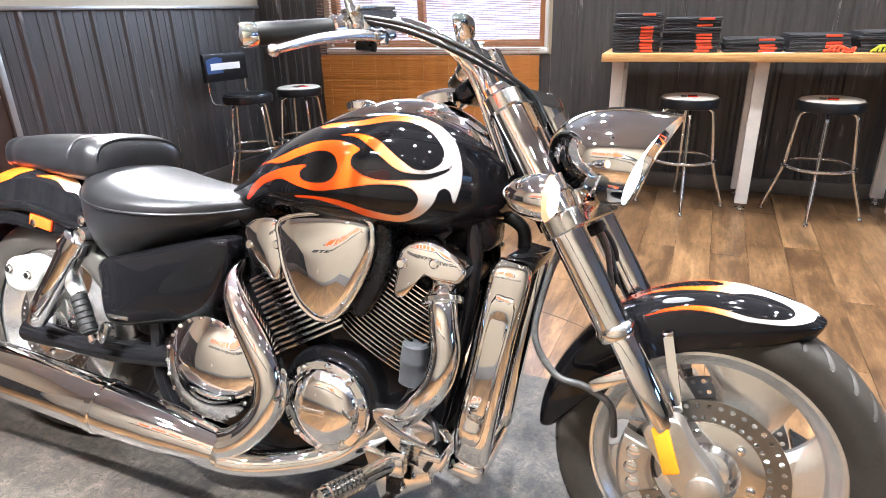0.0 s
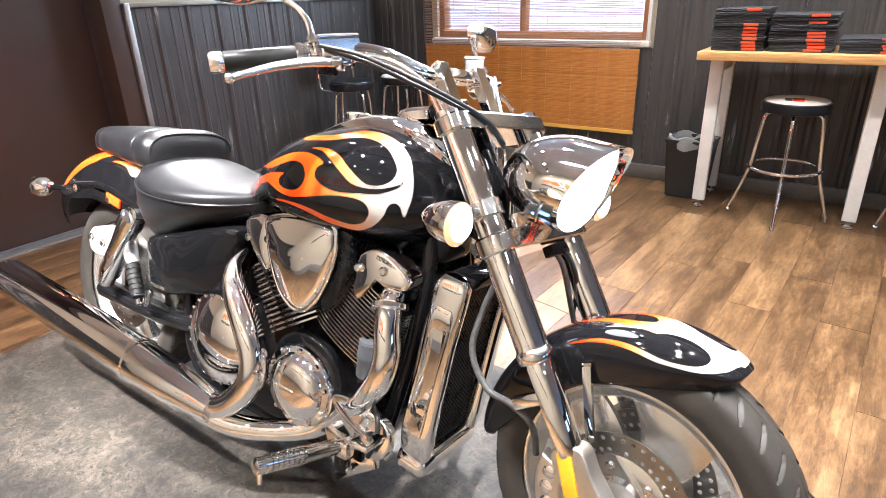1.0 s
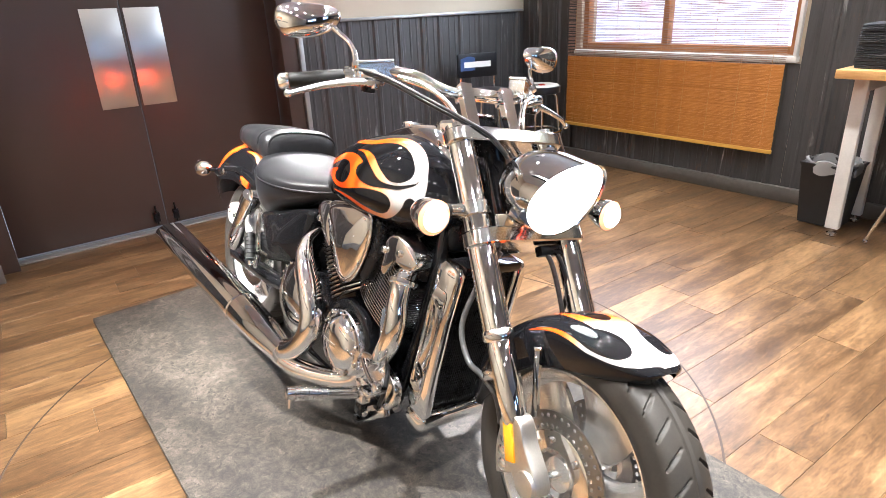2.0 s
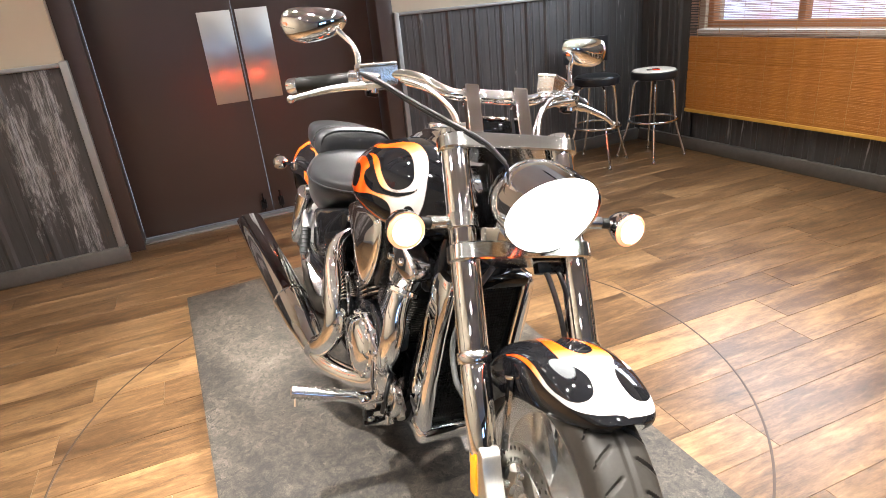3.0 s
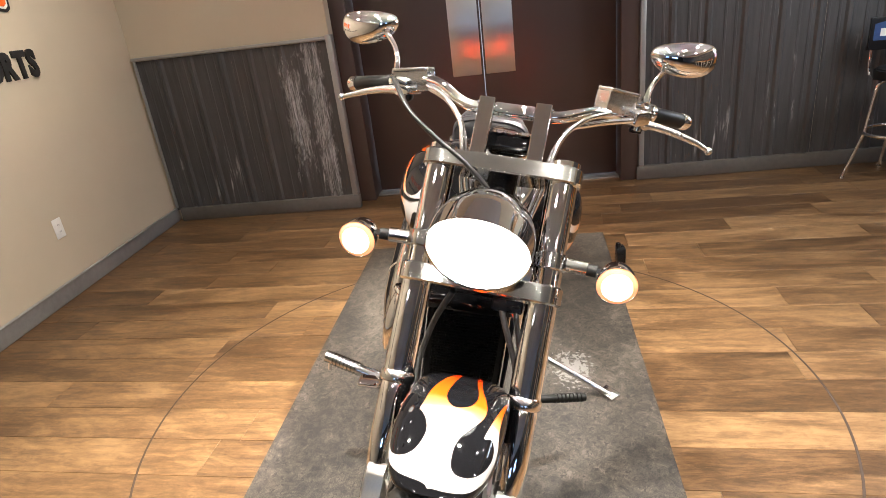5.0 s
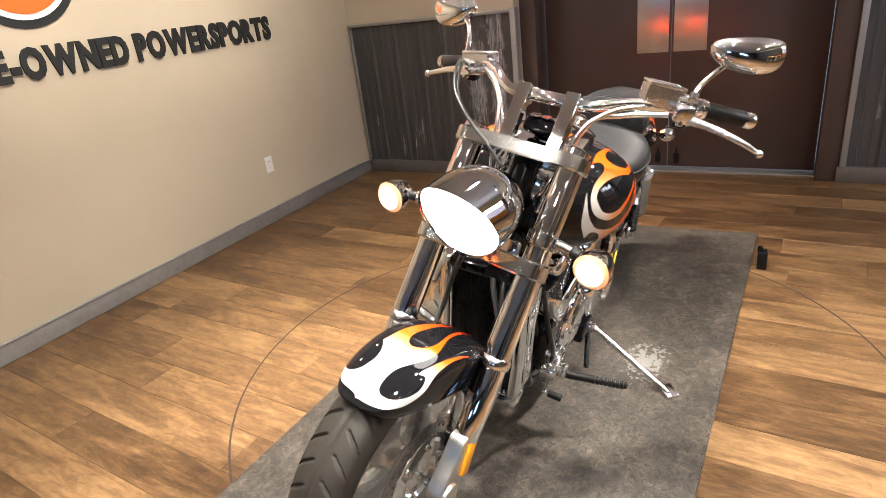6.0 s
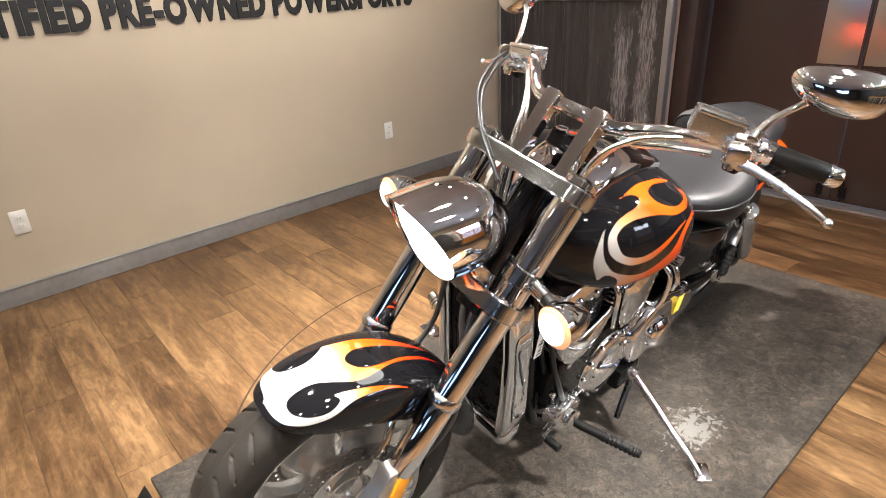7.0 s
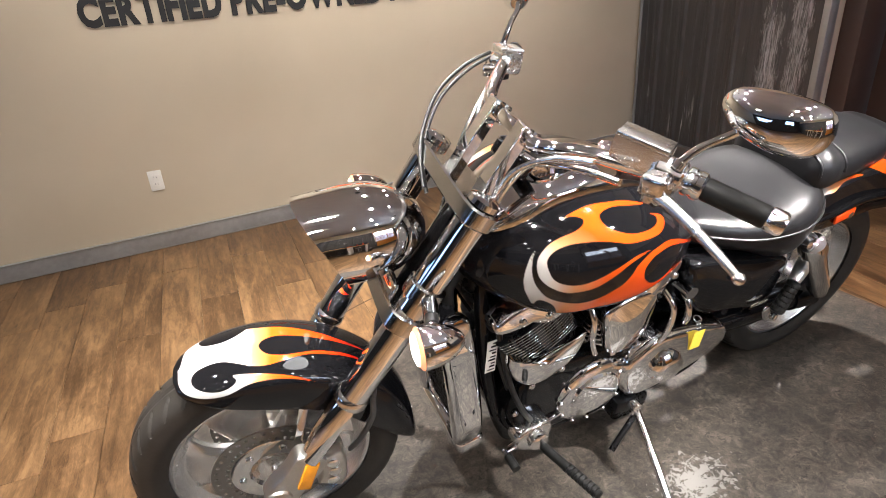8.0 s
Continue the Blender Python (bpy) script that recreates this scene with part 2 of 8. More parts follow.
MESH_BLACK = plain("radiator_black", (0.012, 0.012, 0.012), 0.5, 0.0, 200, 0.3, 0.2)


def flame_paint():
    """Black lacquer with airbrushed flames: red tails, orange, silver-white fronts."""
    m, ns, ls, b = base("flame_lacquer", (0.006, 0.006, 0.007), 0.09)
    uv = ns.new("ShaderNodeUVMap")
    uv.uv_map = "paint"
    sep = ns.new("ShaderNodeSeparateXYZ")
    ls.new(uv.outputs["UV"], sep.inputs[0])
    d, f = sep.outputs[0], sep.outputs[1]
    mask = calc(ns, ls, "LESS_THAN", d, 0.0)
    edge = calc(ns, ls, "LESS_THAN", calc(ns, ls, "ABSOLUTE", d), 0.0012)
    v = coords(ns, ls)
    n = noise_of(ns, ls, v, 9, 3)
    fade = calc(ns, ls, "ADD", f, calc(ns, ls, "MULTIPLY_ADD", n, 0.16, -0.08))
    col = ramp(ns, ls, fade, [(0.0, (0.36, 0.010, 0.004)), (0.22, (0.64, 0.038, 0.003)), (0.66, (0.74, 0.095, 0.004)), (0.79, (0.62, 0.27, 0.11)), (0.87, (0.44, 0.42, 0.39)), (1.0, (0.45, 0.445, 0.435))])
    rim = mix(ns, ls, 0.55, col, (0.05, 0.01, 0.005))
    on = mix(ns, ls, edge, col, rim)
    ls.new(mix(ns, ls, mask, (0.006, 0.006, 0.007), on), b.inputs["Base Color"])
    ls.new(calc(ns, ls, "MULTIPLY_ADD", mask, 0.06, 0.05), b.inputs["Roughness"])
    b.inputs["Coat Weight"].default_value, b.inputs["Coat Roughness"].default_value = 0.25, 0.02
    b.inputs["Specular IOR Level"].default_value = 0.22
    return m


FLAME = flame_paint()


def glow(name, colour, strength):
    m, ns, ls, b = base(name, colour, 0.15)
    b.inputs["Emission Color"].default_value = (*colour, 1)
    b.inputs["Emission Strength"].default_value = strength
    return m


HEADLIGHT_GLASS = glow("lit_headlight_lens", (1.0, 0.95, 0.86), 13.0)
SIGNAL_GLASS = glow("lit_signal_lens", (1.0, 0.40, 0.19), 0.75)
SIGNAL_BULB = glow("lit_signal_bulb", (1.0, 0.92, 0.80), 7.0)
TAIL_GLASS = glow("lit_tail_lens", (1.0, 0.07, 0.02), 58.0)
DOWNLIGHT = glow("downlight_diffuser", (1.0, 0.92, 0.80), 60.0)


def plank_wood():
    m, ns, ls, b = base("oak_plank", (0.3, 0.2, 0.1), 0.42)
    info = ns.new("ShaderNodeObjectInfo")
    comb = ns.new("ShaderNodeCombineXYZ")
    ls.new(calc(ns, ls, "MULTIPLY", info.outputs["Random"], 37.0), comb.inputs[0])
    ls.new(calc(ns, ls, "MULTIPLY", info.outputs["Random"], 91.0), comb.inputs[1])
    v = coords(ns, ls, (9, 0.9, 1), "Object", comb.outputs[0])
    v2 = coords(ns, ls, (4.4, 1.0, 1), "Object", comb.outputs[0])
    grain = noise_of(ns, ls, coords(ns, ls, (8, 1.0, 1), "Object", comb.outputs[0]), 5, 8, 0.68, 0.7)
    blot = noise_of(ns, ls, v2, 1.9, 7, 0.64, 0.9)
    fine = noise_of(ns, ls, v, 34, 4, 0.7)
    knot = noise_of(ns, ls, coords(ns, ls, (2.2, 1.0, 1), "Object", comb.outputs[0]), 13, 7, 0.72, 1.4)
    g = calc(ns, ls, "MULTIPLY_ADD", grain, 0.33, calc(ns, ls, "MULTIPLY_ADD", blot, 0.46, calc(ns, ls, "MULTIPLY_ADD", knot, 0.21, calc(ns, ls, "MULTIPLY_ADD", info.outputs["Random"], 0.10, -0.05))))
    col = ramp(ns, ls, g, [(0.36, (0.018, 0.008, 0.003)), (0.44, (0.060, 0.030, 0.0115)), (0.52, (0.134, 0.073, 0.031)), (0.64, (0.275, 0.163, 0.074))])
    col = mix(ns, ls, 0.20, col, ramp(ns, ls, fine, [(0.3, (0.045, 0.025, 0.012)), (0.7, (0.165, 0.105, 0.057))]))
    ls.new(col, b.inputs["Base Color"])
    ls.new(calc(ns, ls, "MULTIPLY_ADD", blot, 0.22, 0.24), b.inputs["Roughness"])
    b.inputs["Specular IOR Level"].default_value = 0.36
    bump(ns, ls, b, calc(ns, ls, "ADD", grain, fine), 0.14, 0.001)
    return m


PLANK = plank_wood()
SEAM = plain("floor_joint", (0.035, 0.02, 0.012), 0.7)


def mat_cover():
    m, ns, ls, b = base("mottled_grey_mat", (0.1, 0.1, 0.1), 0.6)
    v = coords(ns, ls)
    big = noise_of(ns, ls, v, 1.9, 4, 0.6, 0.6)
    mid = noise_of(ns, ls, v, 24, 9, 0.80, 0.8)
    fine = noise_of(ns, ls, v, 260, 4, 0.8)
    g = calc(ns, ls, "MULTIPLY_ADD", big, 0.24, calc(ns, ls, "MULTIPLY_ADD", mid, 0.52, calc(ns, ls, "MULTIPLY", fine, 0.24)))
    col = ramp(ns, ls, g, [(0.44, (0.008, 0.0065, 0.005)), (0.465, (0.023, 0.0183, 0.0135)), (0.51, (0.042, 0.0345, 0.0262)), (0.55, (0.068, 0.0560, 0.0432)), (0.62, (0.132, 0.112, 0.090))])
    # the worn white patch by the side stand
    t = ns.new("ShaderNodeTexCoord")
    s = ns.new("ShaderNodeVectorMath")
    s.operation = "DISTANCE"
    mp = ns.new("ShaderNodeMapping")
    mp.inputs["Scale"].default_value = (0.75, 1.25, 1)
    ls.new(t.outputs["Object"], mp.inputs["Vector"])
    ls.new(mp.outputs["Vector"], s.inputs[0])
    s.inputs[1].default_value = (-0.885 * 0.75, 1.69 * 1.25, 0.02)
    chips = noise_of(ns, ls, v, 44, 5, 0.72, 0.5)
    worn = calc(ns, ls, "GREATER_THAN", calc(ns, ls, "SUBTRACT", chips, calc(ns, ls, "MULTIPLY", s.outputs["Value"], 2.2)), 0.36)
    specks = noise_of(ns, ls, v, 48, 6, 0.75, 0.3)
    col = mix(ns, ls, calc(ns, ls, "MULTIPLY", calc(ns, ls, "GREATER_THAN", specks, 0.575), 0.75), col, (0.008, 0.0065, 0.005))
    col = mix(ns, ls, worn, col, (0.21, 0.20, 0.185))
    ls.new(col, b.inputs["Base Color"])
    ls.new(calc(ns, ls, "MULTIPLY_ADD", mid, 0.4, 0.40), b.inputs["Roughness"])
    bump(ns, ls, b, calc(ns, ls, "MULTIPLY_ADD", mid, 0.6, fine), 0.35, 0.0015)
    return m


MAT = mat_cover()


def wall_paint(name, colour, rough=0.75):
    m, ns, ls, b = base(name, colour, rough)
    v = coords(ns, ls)
    f, g = noise_of(ns, ls, v, 180, 3), noise_of(ns, ls, v, 1.1, 4)
    lo, hi = tuple(c * 0.93 for c in colour), tuple(c * 1.05 for c in colour)
    ls.new(ramp(ns, ls, g, [(0.3, lo), (0.7, hi)]), b.inputs["Base Color"])
    bump(ns, ls, b, f, 0.10, 0.001)
    return m


BEIGE = wall_paint("beige_wall_paint", (0.50, 0.425, 0.315))
CEILING = wall_paint("white_ceiling_paint", (0.43, 0.44, 0.455))
DOOR_BROWN = wall_paint("dark_brown_door_paint", (0.058, 0.038, 0.030), 0.42)
TRIM_GREY = plain("grey_metal_trim", (0.33, 0.325, 0.32), 0.42, 0.4, 30, 0.18, 0.05)
TRIM_DARK = plain("dull_grey_baseboard", (0.125, 0.113, 0.10), 0.5, 0.3, 30, 0.2, 0.05)
SILVER_TRIM = plain("silver_trim", (0.34, 0.335, 0.32), 0.42, 0.6, 40, 0.1)


def barn_tin(name, tone, bare=0.0, bands=()):
    """Weathered ribbed sheet: dull grey with white scuffs, dark runs and a little rust."""
    m, ns, ls, b = base(name, (0.15, 0.15, 0.15), 0.55, 0.25)
    v = coords(ns, ls, (1, 1, 1), "Object")
    vs = coords(ns, ls, (7, 7, 0.55), "Object")
    run = noise_of(ns, ls, vs, 3.2, 6, 0.65, 0.4)
    fine = noise_of(ns, ls, vs, 22, 4, 0.6)
    blot = noise_of(ns, ls, coords(ns, ls, (1.6, 1.6, 0.8)), 2.2, 4, 0.6)
    g = calc(ns, ls, "MULTIPLY_ADD", run, 0.65, calc(ns, ls, "MULTIPLY", fine, 0.35))
    dark, midc, pale = tuple(c * 0.68 for c in tone), tone, tuple(c * 1.32 for c in tone)
    col = ramp(ns, ls, g, [(0.32, dark), (0.5, midc), (0.68, pale)])
    scuff = calc(ns, ls, "MULTIPLY", calc(ns, ls, "SUBTRACT", run, 0.53 - bare), calc(ns, ls, "SUBTRACT", blot, 0.49 - bare))
    scuff = calc(ns, ls, "MINIMUM", calc(ns, ls, "MAXIMUM", calc(ns, ls, "MULTIPLY", scuff, 130.0), 0.0), 1.0)
    keep = calc(ns, ls, "MULTIPLY", scuff, calc(ns, ls, "GREATER_THAN", run, 0.53 - bare))
    col = mix(ns, ls, calc(ns, ls, "MULTIPLY", keep, 0.75), col, (0.50, 0.49, 0.47))
    # worn bands: bare metal along the middle of a sheet
    for at, half, reach in bands:
        sep = ns.new("ShaderNodeSeparateXYZ")
        ls.new(v, sep.inputs[0])
        near = calc(ns, ls, "SUBTRACT", 1.0, calc(ns, ls, "DIVIDE", calc(ns, ls, "ABSOLUTE", calc(ns, ls, "SUBTRACT", sep.outputs[0], at)), half))
        tall = calc(ns, ls, "SUBTRACT", 1.0, calc(ns, ls, "DIVIDE", calc(ns, ls, "ABSOLUTE", calc(ns, ls, "SUBTRACT", sep.outputs[2], 0.62)), reach))
        patch = noise_of(ns, ls, coords(ns, ls, (3, 3, 1)), 9, 6, 0.7, 0.6)
        worn = calc(ns, ls, "ADD", calc(ns, ls, "MULTIPLY", calc(ns, ls, "MINIMUM", near, tall), 0.55), calc(ns, ls, "SUBTRACT", patch, 0.68))
        worn = calc(ns, ls, "MINIMUM", calc(ns, ls, "MAXIMUM", calc(ns, ls, "MULTIPLY", worn, 6.0), 0.0), 1.0)
        streak = calc(ns, ls, "MINIMUM", calc(ns, ls, "MAXIMUM", calc(ns, ls, "MULTIPLY_ADD", fine, 4.0, -1.45), 0.12), 1.0)
        col = mix(ns, ls, calc(ns, ls, "MULTIPLY", calc(ns, ls, "MULTIPLY", worn, streak), 0.85), col, (0.40, 0.395, 0.39))
    rust = calc(ns, ls, "GREATER_THAN", calc(ns, ls, "MULTIPLY", fine, noise_of(ns, ls, v, 5, 4)), 0.40)
    col = mix(ns, ls, calc(ns, ls, "MULTIPLY", rust, 0.5), col, (0.13, 0.07, 0.035))
    ls.new(col, b.inputs["Base Color"])
    ls.new(calc(ns, ls, "MULTIPLY_ADD", fine, 0.35, 0.36), b.inputs["Roughness"])
    bump(ns, ls, b, fine, 0.12, 0.001)
    return m


TIN = barn_tin("weathered_tin", (0.064, 0.0615, 0.060), -0.045)
TIN_BARE = barn_tin("worn_bare_tin", (0.066, 0.062, 0.059), -0.055, ((0.40, 0.11, 0.55), (0.575, 0.10, 1.3)))


def bench_wood():
    m, ns, ls, b = base("butcher_block", (0.6, 0.38, 0.16), 0.38)
    v = coords(ns, ls, (1.2, 14, 14))
    g = noise_of(ns, ls, v, 5, 5, 0.6, 0.5)
    ls.new(ramp(ns, ls, g, [(0.3, (0.47, 0.24, 0.075)), (0.7, (0.68, 0.42, 0.17))]), b.inputs["Base Color"])
    bump(ns, ls, b, g, 0.06, 0.001)
    return m


BENCH_WOOD = bench_wood()


def bamboo():
    m, ns, ls, b = base("bamboo_slat", (0.5, 0.22, 0.05), 0.5)
    v = coords(ns, ls, (3, 3, 60))
    g = noise_of(ns, ls, v, 4, 4, 0.6)
    ls.new(ramp(ns, ls, g, [(0.3, (0.36, 0.125, 0.018)), (0.7, (0.60, 0.25, 0.045))]), b.inputs["Base Color"])
    b.inputs["Transmission Weight"].default_value = 0.0
    b.inputs["Subsurface Weight"].default_value = 0.0
    return m


BAMBOO = bamboo()
# same bamboo over the window, its colour paled for the daylight behind it
BAMBOO_BACKLIT = plain("backlit_bamboo_slat", (0.34, 0.22, 0.17), 0.5, 0.0, 60, 0.25)
FRAME_WOOD = plain("brown_window_wood", (0.36, 0.15, 0.05), 0.5, 0.0, 40, 0.2)


def cloth(name, colour):
    return plain(name, colour, 0.85, 0.0, 260, 0.3, 0.3)


DENIM = cloth("charcoal_denim", (0.030, 0.030, 0.034))
ORANGE_CLOTH = cloth("orange_stitching_cloth", (0.62, 0.07, 0.02))
YELLOW_CLOTH = cloth("yellow_green_cloth", (0.50, 0.52, 0.03))
STOOL_WHITE = plain("white_vinyl", (0.66, 0.62, 0.56), 0.4, 0.0, 90, 0.08, 0.05)
BIN_BLACK = plain("black_bin_plastic", (0.02, 0.02, 0.02), 0.5, 0.0, 120, 0.2, 0.1)
BAG = base("clear_bin_bag", (0.6, 0.6, 0.6), 0.25, 0.0, Alpha=0.45)[0]
BLUE_CLOTH = plain("blue_back_print", (0.03, 0.07, 0.20), 0.5, 0.0, 60, 0.3)


def brushed():
    m, ns, ls, b = base("brushed_steel_plate", (0.62, 0.60, 0.57), 0.3, 1.0)
    v = coords(ns, ls, (1, 120, 2))
    g = noise_of(ns, ls, v, 6, 4, 0.6)
    ls.new(calc(ns, ls, "MULTIPLY_ADD", g, 0.08, 0.30), b.inputs["Roughness"])
    tan = ns.new("ShaderNodeTangent")
    tan.direction_type, tan.uv_map = "UV_MAP", "grain"
    ls.new(tan.outputs[0], b.inputs["Tangent"])
    b.inputs["Anisotropic"].default_value = 0.75
    return m


STEEL_PLATE = brushed()


# ---- the room ----
WEST, SOUTH, NORTH, EAST = -3.285, -1.14, 4.70, 6.2
WEST_A = -3.135  # the wall stands forward south of the door
DOOR0, DOOR1, DOORH = 0.43, 2.27, 2.13


def structure(name, bm, mat, label, category):
    ob = part(name, bm, mat)
    return tagged(ob, label, category, kind="structure")


bm = bmesh.new()
box(bm, (WEST - 0.4, SOUTH - 0.3, -0.12), (EAST + 0.3, NORTH + 0.3, -0.006))
floor = structure("floor", bm, SEAM, "brown oak-look plank floor with a round turntable joint", "floor")

# west wall with the double door, in three pieces round the opening
bm = bmesh.new()
box(bm, (WEST - 0.25, SOUTH - 0.2, 0), (WEST_A, DOOR0 - 0.119, CEIL))
box(bm, (WEST - 0.25, DOOR1 + 0.119, 0), (WEST, NORTH, CEIL))
box(bm, (WEST - 0.25, DOOR0 - 0.119, DOORH + 0.101), (WEST, DOOR1 + 0.119, CEIL))
structure("wall_west", bm, BEIGE, "beige painted wall above weathered tin wainscot", "wall")
SOUTH_TURN = pose(-2.2, SOUTH, 0, 0, 0, 1.1) @ pose(2.2, -SOUTH, 0)
bm = bmesh.new()
box(bm, (WEST_A - 0.1, SOUTH - 0.25, 0), (EAST, SOUTH, CEIL), m=SOUTH_TURN)
structure("wall_south", bm, BEIGE, "smooth beige painted wall carrying black lettering", "wall")
WX0, WX1, WZ0, WZ1 = -2.60, -0.85, 0.96, 2.2
bm = bmesh.new()
box(bm, (WEST - 0.25, NORTH, 0), (WX0, NORTH + 0.2, CEIL))
box(bm, (WX1, NORTH, 0), (EAST, NORTH + 0.2, CEIL))
box(bm, (WX0, NORTH, 0), (WX1, NORTH + 0.2, WZ0))
box(bm, (WX0, NORTH, WZ1), (WX1, NORTH + 0.2, CEIL))
structure("wall_north", bm, BEIGE, "wall with a window behind a bamboo blind", "wall")
EW = [(-0.6, 0.7), (2.2, 3.5)]
bm = bmesh.new()
for y0, y1 in ((SOUTH - 0.2, EW[0][0]), (EW[0][1], EW[1][0]), (EW[1][1], NORTH + 0.2)):
    box(bm, (EAST, y0, 0), (EAST + 0.2, y1, CEIL))
for y0, y1 in EW:
    box(bm, (EAST, y0, 0), (EAST + 0.2, y1, 1.3))
    box(bm, (EAST, y0, 2.3), (EAST + 0.2, y1, CEIL))
structure("wall_east", bm, TIN, "dark weathered wall with two daylight windows", "wall")
bm = bmesh.new()
box(bm, (WEST - 0.25, SOUTH - 0.2, CEIL), (EAST + 0.2, NORTH + 0.2, CEIL + 0.15))
structure("ceiling", bm, CEILING, "plain white painted ceiling", "ceiling")

for x, y, watts, spread in LAMPS:
    lamp = thing("ceiling_downlight", pose(x, y, CEIL), "round recessed warm downlight in the ceiling", "ceiling light", "ceiling downlights")
    bm = bmesh.new()
    ring_torus(bm, (0, 0, -0.004), (0, 0, 1), 0.075, 0.012, 32, 8)
    part("trim_ring", bm, WHITE_PAINT, lamp)
    bm = bmesh.new()
    lathe(bm, [(0, 0.052), (0.004, 0.050)], (0, 0, -0.006), (0, 0, -1), 12)
    part("diffuser", bm, DOWNLIGHT, lamp, "glowing warm white diffuser")


# housings for the added spots, out of view on the ceiling
for eye, aim, watts, spread in HEADS:
    head = thing("unseen_spot_head", look(eye, aim), "added small black spotlight head hanging unseen from the ceiling", "spotlight", "track spotlights")
    bm = bmesh.new()
    lathe(bm, [(0, 0.060), (0.004, 0.064), (0.12, 0.064), (0.15, 0.045), (0.155, 0.004)], (0, 0, 0.004), (0, 0, 1), 28)
    part("can", bm, SATIN_BLACK, head)
    bm = bmesh.new()
    up = look(eye, aim).inverted() @ V((eye[0], eye[1], CEIL))
    rod(bm, (0, 0, 0.10), up, 0.009, seg=10)
    part("stem", bm, SATIN_BLACK, head)


def tin_sheet(name, length, height, m, parent, mat, pitch=0.229, rib=0.013, phase=0.0):
    """A ribbed sheet along x, standing on z = 0, ribs towards -y."""
    prof = []
    x = -phase
    while x < length:
        for dx, d in ((0, 0), (0.062, 0), (0.066, 0.0032), (0.078, 0.0032), (0.082, 0), (0.128, 0), (0.132, 0.0032), (0.144, 0.0032), (0.148, 0), (0.170, 0), (0.186, rib), (0.207, rib), (0.223, 0)):
            if 0 <= x + dx <= length:
                prof.append((x + dx, d))
        x += pitch
    prof = [(0, 0)] + prof + [(length, 0)]
    bm = bmesh.new()
    lo, hi = [], []
    for px, d in prof:
        lo.append(bm.verts.new((px, -0.004 - d, 0)))
        hi.append(bm.verts.new((px, -0.004 - d, height)))
    bk = [bm.verts.new((0, 0, 0)), bm.verts.new((length, 0, 0)), bm.verts.new((length, 0, height)), bm.verts.new((0, 0, height))]
    for i in range(len(prof) - 1):
        if prof[i + 1][0] - prof[i][0] > 1e-6:
            bm.faces.new((lo[i], lo[i + 1], hi[i + 1], hi[i]))
    bm.faces.new([bk[0], bk[1]] + lo[::-1])
    bm.faces.new([bk[3], bk[2]] + hi[::-1])
    ob = part(name, bm, mat, parent, angle=20)
    ob.matrix_basis = m
    return ob


def wainscot(name, start, ang, length, height, label, sheet=0.93):
    w = thing(name, pose(*start, 0, 0, ang), label, "wainscot", kind="structure")
    n = max(1, round(length / sheet))
    for i in range(n):
        L = length / n
        tin_sheet("tin_sheet", L - 0.001, height, pose(i * L, -0.0015 * (i % 2), 0), w, TIN_BARE if name.endswith("west_a") and i == n - 1 else TIN, phase=(i * 0.057) % 0.2)
    return w


BASE = 0.10
# sheets run along the wall's own x, ribs face the room
wainscot("wainscot_west_a", (WEST_A + 0.012, SOUTH + 0.0, BASE - 0.02), 90, DOOR0 - 0.112 - SOUTH, 1.222 - BASE, "weathered grey ribbed tin sheets with white scuffs on the wall")
wainscot("wainscot_west_b", (WEST + 0.012, DOOR1 + 0.135, 0.08), 90, NORTH - DOOR1 - 0.135, 1.20, "weathered grey ribbed tin sheets with white scuffs beside the door")
wainscot("wainscot_north_a", (WEST + 0.02, NORTH - 0.012, 0.08), 0, WX0 - 0.06 - WEST, 2.2, "weathered grey ribbed tin sheets beside the window")
wainscot("wainscot_north_b", (WX1 + 0.05, NORTH - 0.012, 0.08), 0, EAST - WX1 - 0.05, 2.2, "weathered grey ribbed tin sheets behind the workbench")
wainscot("wainscot_north_c", (WX0 - 0.06, NORTH - 0.012, 0.08), 0, WX1 - WX0 + 0.11, 0.83, "weathered grey ribbed tin sheets below the window")


def trim_bar(name, lo, hi, mat, label, bevel=0.004, m=None):
    bm = bmesh.new()
    box(bm, lo, hi, bevel, m)
    return structure(name, bm, mat, label, "trim")


# caps, posts and baseboards
trim_bar("trim_cap_west_a", (WEST_A + 0.002, SOUTH + 0.002, 1.206), (WEST_A + 0.045, DOOR0 - 0.100, 1.228), SILVER_TRIM, "silver metal cap on the tin wainscot")
trim_bar("trim_post_west_a", (WEST_A - 0.02, DOOR0 - 0.136, 0.10), (WEST_A + 0.048, DOOR0 - 0.094, 1.236), SILVER_TRIM, "silver metal edge trim of the tin wainscot")
trim_bar("trim_post_corner", (WEST_A + 0.002, SOUTH + 0.002, 0.10), (WEST_A + 0.03, SOUTH + 0.02, 1.206), SILVER_TRIM, "silver metal corner trim of the tin wainscot")
trim_bar("trim_cap_west_b", (WEST + 0.002, DOOR1 + 0.125, 1.275), (WEST + 0.045, NORTH - 0.04, 1.297), SILVER_TRIM, "silver metal cap on the tin wainscot")
trim_bar("trim_post_west_b", (WEST + 0.002, DOOR1 + 0.122, 0.10), (WEST + 0.048, DOOR1 + 0.158, 1.30), SILVER_TRIM, "silver metal edge trim of the tin wainscot")
trim_bar("baseboard_west_a", (WEST_A + 0.002, SOUTH + 0.046, 0), (WEST_A + 0.052, DOOR0 - 0.085, BASE), TRIM_DARK, "grey metal baseboard on the floor")
